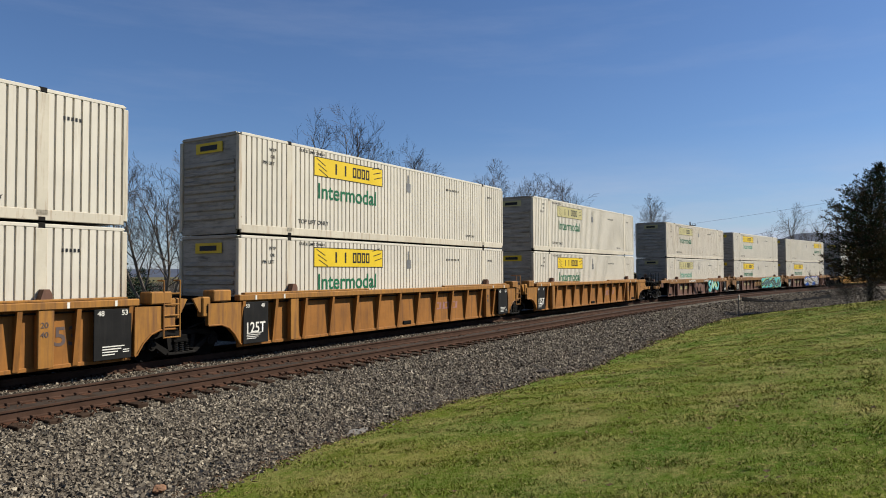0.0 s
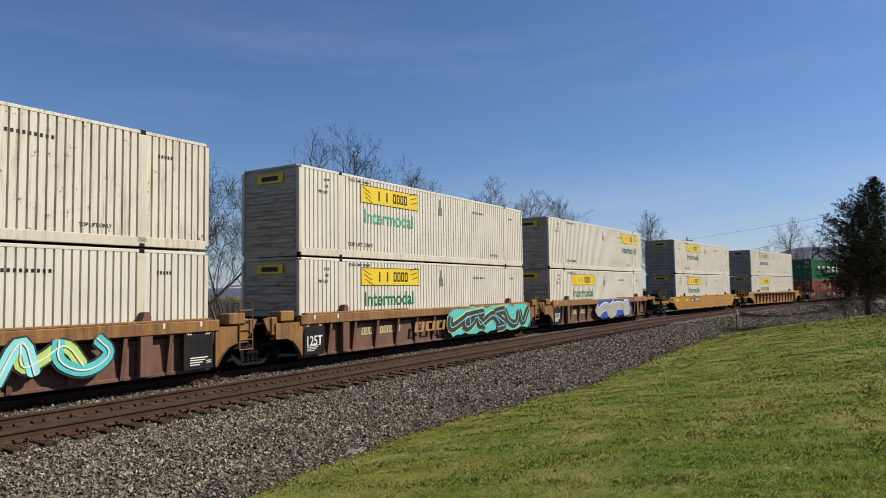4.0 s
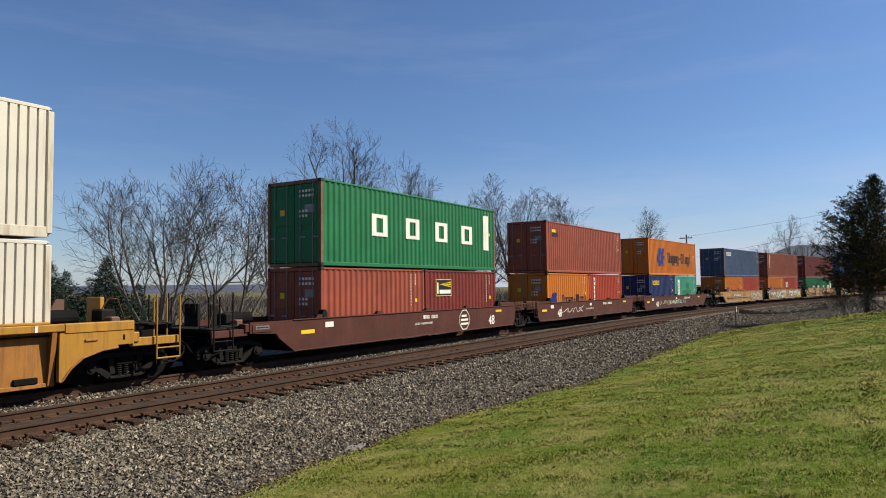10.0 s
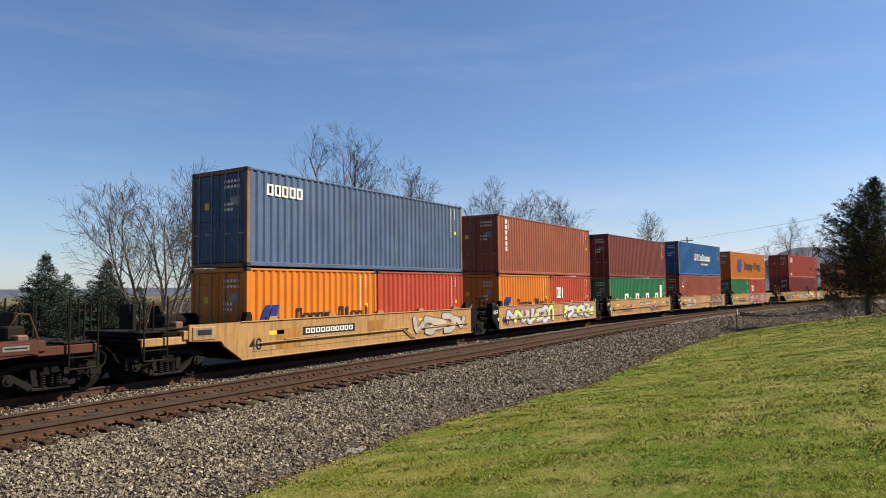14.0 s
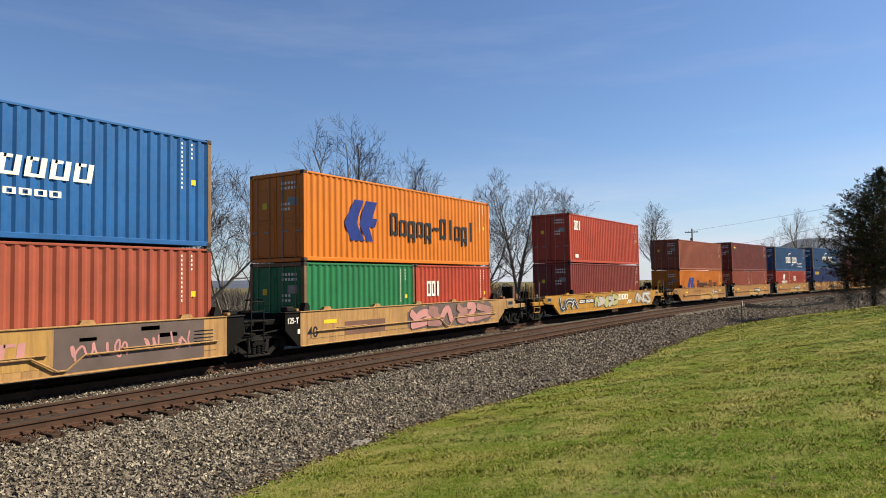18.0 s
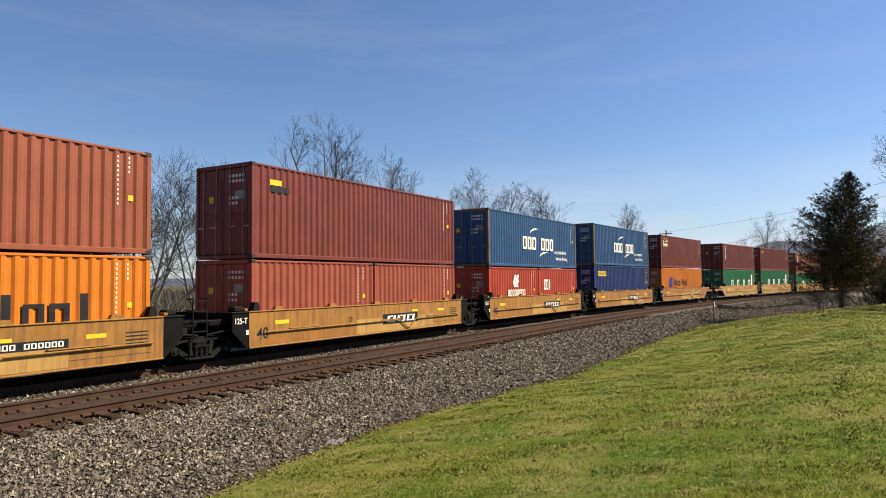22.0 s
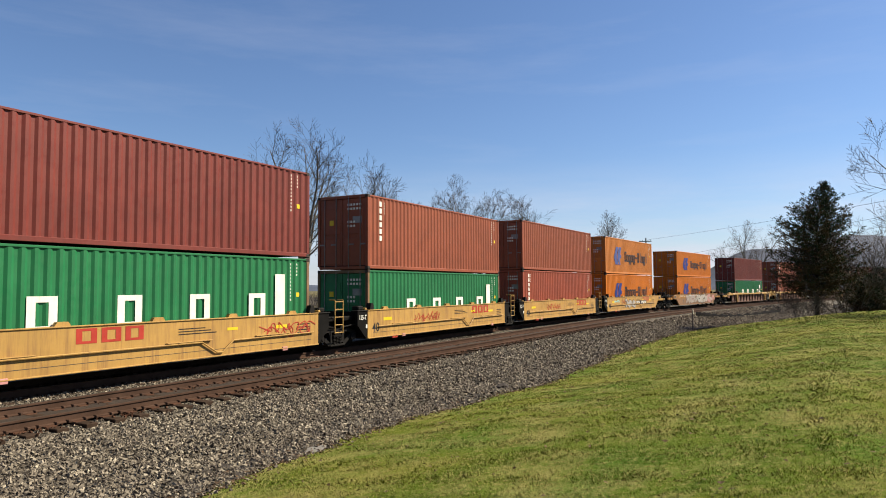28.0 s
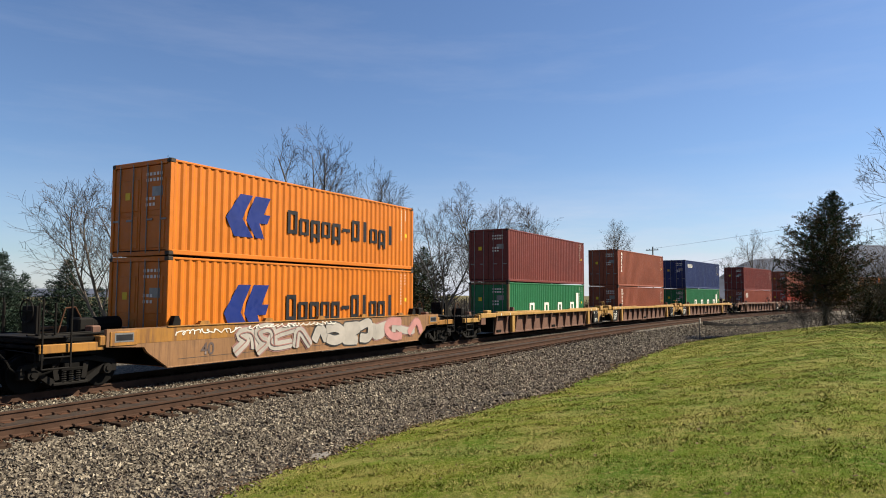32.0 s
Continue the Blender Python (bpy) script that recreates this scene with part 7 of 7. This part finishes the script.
def farm_building(x, y, z, turn):
    b = thing("farm_building", "small pale building with a sheet-metal gable roof", "building", at=Matrix.Translation((x, y, z)) @ Matrix.Rotation(turn, 4, "Z"))
    L, W, H, R = 4.2, 2.6, 3.4, 5.2
    part("wall", Shape().prism([(-L, 0), (L, 0), (L, H), (-L, H)], -W, -W + 0.2), M["wall_white"], b)
    part("wall", Shape().prism([(-L, 0), (L, 0), (L, H), (-L, H)], W - 0.2, W), M["wall_white"], b)
    for s in (-1, 1):
        part("gable_wall", Shape().add([(s * L, -W + 0.2, 0), (s * L, W - 0.2, 0), (s * L, W - 0.2, H), (s * L, 0, R), (s * L, -W + 0.2, H), (s * (L - 0.2), -W + 0.2, 0), (s * (L - 0.2), W - 0.2, 0), (s * (L - 0.2), W - 0.2, H), (s * (L - 0.2), 0, R), (s * (L - 0.2), -W + 0.2, H)],
             [(0, 1, 2, 3, 4), (9, 8, 7, 6, 5)] + [(i, i + 5, (i + 1) % 5 + 5, (i + 1) % 5) for i in range(5)]), M["wall_white"], b)
        part("roof_slope", Shape().add([(-L - 0.3, s * (W + 0.4), H - 0.35), (L + 0.3, s * (W + 0.4), H - 0.35), (L + 0.3, 0, R + 0.08), (-L - 0.3, 0, R + 0.08), (-L - 0.3, s * (W + 0.4), H - 0.27), (L + 0.3, s * (W + 0.4), H - 0.27), (L + 0.3, 0, R + 0.16), (-L - 0.3, 0, R + 0.16)],
             [(0, 1, 2, 3), (7, 6, 5, 4), (0, 4, 5, 1), (1, 5, 6, 2), (2, 6, 7, 3), (3, 7, 4, 0)]), M["roof_metal"], b, "pale sheet-metal roof slope")
    for q in (-2.2, 0.6):
        w = part("window", Shape().box(q - 0.5, -W - 0.05, 1.2, q + 0.5, -W + 0.02, 2.3, 0.02), M["wall_white"], b)
        part("pane", Shape().box(q - 0.4, -W - 0.07, 1.3, q + 0.4, -W - 0.04, 2.2), M["glass_dark"], w)
    part("door", Shape().box(2.4, -W - 0.05, 0, 3.3, -W + 0.02, 2.05, 0.02), M["post_grey"], b)


far_wood()
ridge("hill_east", -12, 9, 1300, 92, 8, 1.0, "wooded ridge on the horizon, tinted blue-grey for haze")
ridge("hill_north", 30, 90, 1500, 14, 5, 2.6, "low hills along the horizon, tinted blue-grey for haze")
utility_pole(131.9, 28.6, -1.6, 11.4)
utility_pole(88.0, -11.0, low(88.0, -11.0), 12.2)
wire("overhead_wire", (131.5, 28.6, 11.0), (87.6, -11.0, 12.0), 0.25, "thin dark overhead wire between two poles")
wire("overhead_wire", (131.5, 27.6, 7.0), (87.6, -11.5, 10.6), 0.1, "lower dark overhead wire between two poles")
farm_building(78.0, 47.4, -1.9, 0.5)


def marker_post():
    x, y = 44.7, 6.95
    p = thing("marker_post", "thin weathered marker post with a pale top", "post", at=Matrix.Translation((x, y, -0.75)))
    part("post", Shape().box(-0.035, -0.035, 0, 0.035, 0.035, 1.45, 0.01), M["post_grey"], p)
    part("pale_cap", Shape().box(-0.06, -0.045, 1.22, 0.06, -0.036, 1.55), M["ink_white"], p, "small pale plate")


marker_post()


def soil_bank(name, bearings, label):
    """A low near-black bank, by bearing, distance, top and foot: swept along the lawn's far edge."""
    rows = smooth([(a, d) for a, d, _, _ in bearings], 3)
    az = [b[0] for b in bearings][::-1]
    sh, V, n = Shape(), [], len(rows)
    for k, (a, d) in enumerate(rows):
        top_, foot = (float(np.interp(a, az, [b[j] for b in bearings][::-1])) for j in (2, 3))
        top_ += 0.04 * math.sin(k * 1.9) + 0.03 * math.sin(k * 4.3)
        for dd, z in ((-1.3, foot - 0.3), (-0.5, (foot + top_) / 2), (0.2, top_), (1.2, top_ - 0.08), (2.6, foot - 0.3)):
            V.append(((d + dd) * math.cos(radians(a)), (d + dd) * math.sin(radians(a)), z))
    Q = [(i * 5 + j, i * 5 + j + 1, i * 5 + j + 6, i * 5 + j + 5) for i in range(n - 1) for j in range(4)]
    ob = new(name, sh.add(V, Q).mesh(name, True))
    ob.data.materials.append(M["bank_black"])
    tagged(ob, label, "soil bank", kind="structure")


soil_bank("soil_bank", [(8.6, 62, 0.06, -0.35), (8.0, 62, -0.02, -0.55), (7.0, 63, -0.20, -0.7), (5.5, 66, -0.33, -0.62), (4.0, 72, -0.30, -0.6), (2.6, 80, -0.2, -0.5)], "near-black low bank beside the ballast")
soil_bank("soil_bank_far", [(4.9, 84, -0.12, -0.45), (4.0, 86, -0.22, -0.5), (3.0, 90, -0.1, -0.45)], "second near-black low bank near the bend")


# ---------------------------------------------------------------- stones, soil and grass
def stone_shapes(rng, count):
    """Crushed stones: uneven wedges of eight faces."""
    base = np.array([(-1, -1, -0.7), (1, -1, -0.7), (0, 1.1, -0.7), (-0.8, -0.8, 0.7), (0.9, -0.7, 0.7), (0.1, 0.9, 0.7)], float) * 0.72
    tris = np.array([(0, 2, 1), (3, 4, 5), (0, 1, 4), (0, 4, 3), (1, 2, 5), (1, 5, 4), (2, 0, 3), (2, 3, 5)])
    return np.stack([(base + rng.uniform(-0.34, 0.34, (6, 3))) * rng.uniform(0.6, 1.35, (1, 3)) for _ in range(count)]), tris


def turn_matrices(rng, n):
    q = rng.normal(size=(n, 4))
    q /= np.linalg.norm(q, axis=1, keepdims=True)
    w, x, y, z = q.T
    return np.stack([1 - 2 * (y * y + z * z), 2 * (x * y - z * w), 2 * (x * z + y * w), 2 * (x * y + z * w), 1 - 2 * (x * x + z * z), 2 * (y * z - x * w), 2 * (x * z - y * w), 2 * (y * z + x * w), 1 - 2 * (x * x + y * y)], 1).reshape(-1, 3, 3)


def on_track(s, n):
    """Places beside the near track (arrays)."""
    a = np.where(s > S_BEND, BEND * (s - S_BEND), 0.0)
    r = 1 / BEND - (Y_TRAIN - Y_NEAR)
    x = np.where(s > S_BEND, S_BEND + r * np.sin(a), s) - 0 * n
    y = np.where(s > S_BEND, Y_NEAR - r * (1 - np.cos(a)), Y_NEAR)
    return x - np.sin(a) * n, y - np.cos(a) * n


def lawn_edge(s):
    return np.interp(s, EDGE_S, EDGE_N)


def stones():
    rng = np.random.default_rng(9)
    shapes, tris = stone_shapes(rng, 60)
    S_, N_, R_ = [], [], []
    for s0, s1, n0, n1, per, r0, r1 in ((2, 14, 1.3, 6.3, 1000, 0.016, 0.031), (14, 26, 1.3, 6.2, 560, 0.019, 0.036), (26, 48, 1.4, 6.0, 220, 0.027, 0.047), (48, 80, 1.5, 12.5, 70, 0.035, 0.06), (80, 115, 1.5, 14, 26, 0.06, 0.10),
                                        (2, 30, -2.9, -1.0, 330, 0.014, 0.028), (4, 46, 0.95, 1.4, 330, 0.012, 0.026)):
        k = int((s1 - s0) * (n1 - n0) * per)
        S_.append(rng.uniform(s0, s1, k)), N_.append(rng.uniform(n0, n1, k)), R_.append(rng.uniform(r0, r1, k) * rng.choice([0.7, 1.0, 1.0, 1.35], k))
    s, n, r = map(np.concatenate, (S_, N_, R_))
    keep = (n < lawn_edge(s) + rng.normal(0.0, 0.18, len(s))) & ((n < lawn_edge(s) - 0.7) | (rng.random(len(s)) < 0.85))
    on_tie = (np.abs((s + 6.265) % 0.53 - 0.265) < 0.125) & (np.abs(n) < 1.36)
    keep &= ~on_tie
    s, n, r = s[keep], n[keep], r[keep]
    x, y = on_track(s, n)
    z = np.maximum(bed_height(n), np.where(n > 3, ground_height(x, y), -9)) + r * rng.uniform(0.0, 0.85, len(s))
    P = np.stack([x, y, z], 1)
    rot = turn_matrices(rng, len(s))
    pick = rng.integers(0, len(shapes), len(s))
    bed = bpy.data.objects["ballast_bed"]
    near = np.where((s > 3.5) & (s < 9) & (n > 3.6))[0][:60]
    rest = np.setdiff1d(np.arange(len(s)), near)
    V = np.einsum("nij,nkj->nki", rot[rest], shapes[pick[rest]]) * r[rest][:, None, None] + P[rest][:, None]
    T = tris[None] + (np.arange(len(rest)) * 6)[:, None, None]
    ob = part("ballast_stones", fast_mesh("ballast_stones", V.reshape(-1, 3), T.reshape(-1, 3)), M["stone"], bed, "loose grey crushed stones")
    tagged(ob, kind="stuff")
    # stones and fines that the rails have stained
    k = 3600
    s2, n2 = rng.uniform(2, 40, k), rng.choice([1.02, 0.98, -0.55], k) + rng.normal(0, 0.13, k)
    keep = np.sin(s2 * 2.3) + np.sin(s2 * 0.9 + 2) + rng.normal(0, 0.5, k) > 0.2
    s2, n2 = s2[keep], n2[keep]
    x2, y2 = on_track(s2, n2)
    r2 = rng.uniform(0.012, 0.028, len(s2))
    V2 = np.einsum("nij,nkj->nki", turn_matrices(rng, len(s2)), shapes[rng.integers(0, len(shapes), len(s2))]) * r2[:, None, None] + np.stack([x2, y2, np.full(len(s2), -0.185)], 1)[:, None]
    ob = part("stained_stones", fast_mesh("stained_stones", V2.reshape(-1, 3), (tris[None] + (np.arange(len(s2)) * 6)[:, None, None]).reshape(-1, 3)), M["rust_iron"], bed, "rust-stained stones along the rails")
    tagged(ob, kind="stuff")
    kinds = [fast_mesh("ballast_stone", sh, tris) for sh in shapes[:12]]
    for i in near:
        m = Matrix.Translation(P[i]) @ Matrix(rot[i].tolist()).to_4x4() @ Matrix.Scale(float(r[i]), 4)
        part("ballast_stone", kinds[pick[i] % 12], M["stone_single"], bed, at=m)


def soil_strip():
    """Dark soil and cinders where the stones give way to the grass."""
    rng = np.random.default_rng(3)
    ss = np.arange(-10, 84, 0.25)
    V = []
    for s in ss:
        e = float(lawn_edge(s))
        for k, f in enumerate((-1.0, -0.7, -0.35, 0.0, 0.3)):
            n = e + f + 0.16 * math.sin(s * 2.1 + k) + (0.1 * math.sin(s * 5.3) if k == 0 else 0)
            x, y = on_track(np.array([s]), np.array([n]))
            zb = float(bed_height(n)) if f < 0.2 else float(bed_height(n)) - 0.05
            V.append((float(x[0]), float(y[0]), zb + (0.012 + 0.01 * math.sin(s * 7 + k * 2) if 0 < k < 4 else -0.03)))
    w, h = 5, len(ss)
    i = (np.arange(h - 1)[:, None] * w + np.arange(w - 1)[None]).ravel()
    T = np.concatenate([np.stack([i, i + w, i + w + 1], 1), np.stack([i, i + w + 1, i + 1], 1)])
    ob = new("soil_strip", fast_mesh("soil_strip", V, T))
    ob.data.materials.append(M["soil"])
    tagged(ob, "dark cindery soil between the ballast and the lawn", "soil", kind="structure")


def grass():
    """Short blades in small uneven tufts; the tufts grow wider apart with distance."""
    rng = np.random.default_rng(12)
    parts_ = []
    for k in (22000, 22000, 22000):
        d = 3.8 * (50 / 3.8) ** rng.random(k)
        az = rng.uniform(radians(-7), radians(62), k)
        tall = rng.uniform(0.45, 1.35, k) * rng.choice([0.7, 1.0, 1.0, 1.2], k)
        d, az, tall = (np.repeat(v, 9) for v in (d, az, tall))
        m = len(d)
        x, y = d * np.cos(az) + rng.normal(0, 1, m) * (0.012 + 0.0034 * d), d * np.sin(az) + rng.normal(0, 1, m) * (0.012 + 0.0034 * d)
        n, s = lateral(x, y)
        keep = n > lawn_edge(s) - 0.05 + rng.normal(0, 0.16, m)
        x, y, d, tall = x[keep], y[keep], d[keep], tall[keep]
        m = len(x)
        hh = (0.014 + 0.0006 * d) * rng.uniform(0.4, 1.2, m) * tall
        z = ground_height(x, y)
        a, lean = rng.uniform(0, 6.283, m), rng.normal(0, 1.3, (m, 2)) * hh[:, None]
        w = 0.00075 * d
        ux, uy = np.cos(a) * w, np.sin(a) * w
        parts_.append(np.stack([np.stack([x - ux, y - uy, z - 0.01], 1), np.stack([x + ux, y + uy, z - 0.01], 1), np.stack([x + lean[:, 0], y + lean[:, 1], z + hh], 1)], 1).reshape(-1, 3))
    V = np.concatenate(parts_)
    me = fast_mesh("grass", V, np.arange(len(V)).reshape(-1, 3))
    me.shade_smooth()
    # blades shade like the turf that they stand in
    up = np.repeat(rng.normal(0, 0.36, (len(V) // 3, 3)) + (0, 0, 1), 3, axis=0)
    me.normals_split_custom_set_from_vertices((up / np.linalg.norm(up, axis=1, keepdims=True)).tolist())
    ob = new("grass", me)
    ob.data.materials.append(M["blade"])
    tagged(ob, "short green and straw-coloured blades of mown grass", "grass", kind="stuff")


def edge_crumbs():
    """Brown crumbs of soil and dead grass where the turf frays out."""
    rng = np.random.default_rng(21)
    k = 9000
    s = 3 + 57 * rng.random(k) ** 1.6
    n = lawn_edge(s) + rng.normal(-0.15, 0.24, k)
    x, y = on_track(s, n)
    shapes, tris = stone_shapes(rng, 24)
    r = rng.uniform(0.010, 0.022, k) * (1 + s / 30)
    z = np.maximum(bed_height(n), ground_height(x, y)) + 0.2 * r
    V = np.einsum("nij,nkj->nki", turn_matrices(rng, k), shapes[rng.integers(0, 24, k)]) * (r[:, None, None] * np.array([1.5, 1.5, 0.6])) + np.stack([x, y, z], 1)[:, None]
    ob = new("edge_crumbs", fast_mesh("edge_crumbs", V.reshape(-1, 3), (tris[None] + (np.arange(k) * 6)[:, None, None]).reshape(-1, 3)))
    ob.data.materials.append(M["crumb"])
    tagged(ob, "brown crumbs of soil and dead grass along the lawn's frayed edge", "soil crumbs", kind="stuff")


def lawn_litter():
    """Fallen leaves and crumbs on the grass."""
    rng = np.random.default_rng(15)
    k = 1500
    d = np.sqrt(rng.uniform(25, 900, k))
    az = rng.uniform(radians(-6), radians(60), k)
    x, y = d * np.cos(az), d * np.sin(az)
    n, s = lateral(x, y)
    keep = n > lawn_edge(s) - 0.8
    x, y = x[keep], y[keep]
    m = len(x)
    z = np.maximum(ground_height(x, y), np.where(n[keep] < lawn_edge(s[keep]), -0.55, -9)) + 0.035
    a, r = rng.uniform(0, 6.283, m), rng.uniform(0.012, 0.03, m)
    Q = []
    for k4 in range(4):
        u = a + k4 * 1.571
        Q.append(np.stack([x + np.cos(u) * r * (1.5 if k4 % 2 else 0.8), y + np.sin(u) * r * (1.5 if k4 % 2 else 0.8), z + rng.uniform(-0.01, 0.02, m)], 1))
    V = np.stack(Q, 1).reshape(-1, 3)
    i = np.arange(m)[:, None] * 4
    ob = new("fallen_leaves", fast_mesh("fallen_leaves", V, np.concatenate([i + [0, 1, 2], i + [0, 2, 3]])))
    ob.data.materials.append(M["leaf"])
    tagged(ob, "scattered dry brown fallen leaves on the lawn", "leaves", kind="stuff")


def lump(name, x, y, z, size, mat, label, category, seed, squash=0.5):
    bm = bmesh.new()
    bmesh.ops.create_icosphere(bm, subdivisions=3, radius=1)
    for v in bm.verts:
        k = 1 + 0.35 * noise.noise(v.co * 1.7 + Vector((seed, 0, 0))) + 0.12 * noise.noise(v.co * 5)
        v.co = Vector((v.co.x * k * size[0], v.co.y * k * size[1], v.co.z * k * size[2]))
    me = bpy.data.meshes.new(name)
    bm.to_mesh(me)
    bm.free()
    ob = new(name, me)
    me.materials.append(M[mat])
    ob.matrix_basis = Matrix.Translation((x, y, z))
    tagged(ob, label, category)


def stick(x, y, z, turn, L, seed):
    rng = random.Random(seed)
    limb = Limbs()
    pts = [Vector((L * (k / 5 - 0.5), rng.uniform(-0.04, 0.04), 0.02 + rng.uniform(0, 0.03))) for k in range(6)]
    limb.stretch(pts, [0.016 * (1 - 0.1 * k) for k in range(6)], 5)
    limb.stretch([pts[3], pts[3] + Vector((0.15, 0.1, 0.05)), pts[3] + Vector((0.28, 0.13, 0.04))], [0.009, 0.007, 0.004], 4)
    ob = new("fallen_stick", fast_mesh("fallen_stick", [tuple(v) for v in limb.v], limb.t))
    ob.data.materials.append(M["bark_dark"])
    ob.matrix_basis = Matrix.Translation((x, y, z)) @ Matrix.Rotation(turn, 4, "Z")
    tagged(ob, "dark fallen stick lying on the ballast", "stick")


stones()
soil_strip()
edge_crumbs()
grass()
lawn_litter()
lump("debris_pile", 17.2, 7.64, -0.52, (0.28, 0.16, 0.10), "soil", "dark clump of soil and debris at the lawn's edge", "debris", 3)
lump("orange_rock", 5.36, 7.55, -0.46, (0.09, 0.06, 0.05), "orange_rock", "rust-orange rock lying on the ballast", "rock", 5)
lump("dark_rock", 4.35, 8.05, -0.44, (0.10, 0.07, 0.05), "soil", "dark lump of rock on the ballast", "rock", 7)
lump("flat_stone", 9.3, 7.62, -0.55, (0.34, 0.13, 0.05), "pale_rock", "pale flat stone half sunk at the lawn's edge", "stone", 9)
stick(12.6, 8.3, -0.48, 0.35, 0.9, 3)
stick(15.6, 7.9, -0.5, 0.9, 0.5, 4)
stick(14.4, 9.9, -0.42, 1.4, 0.45, 5)
motions()
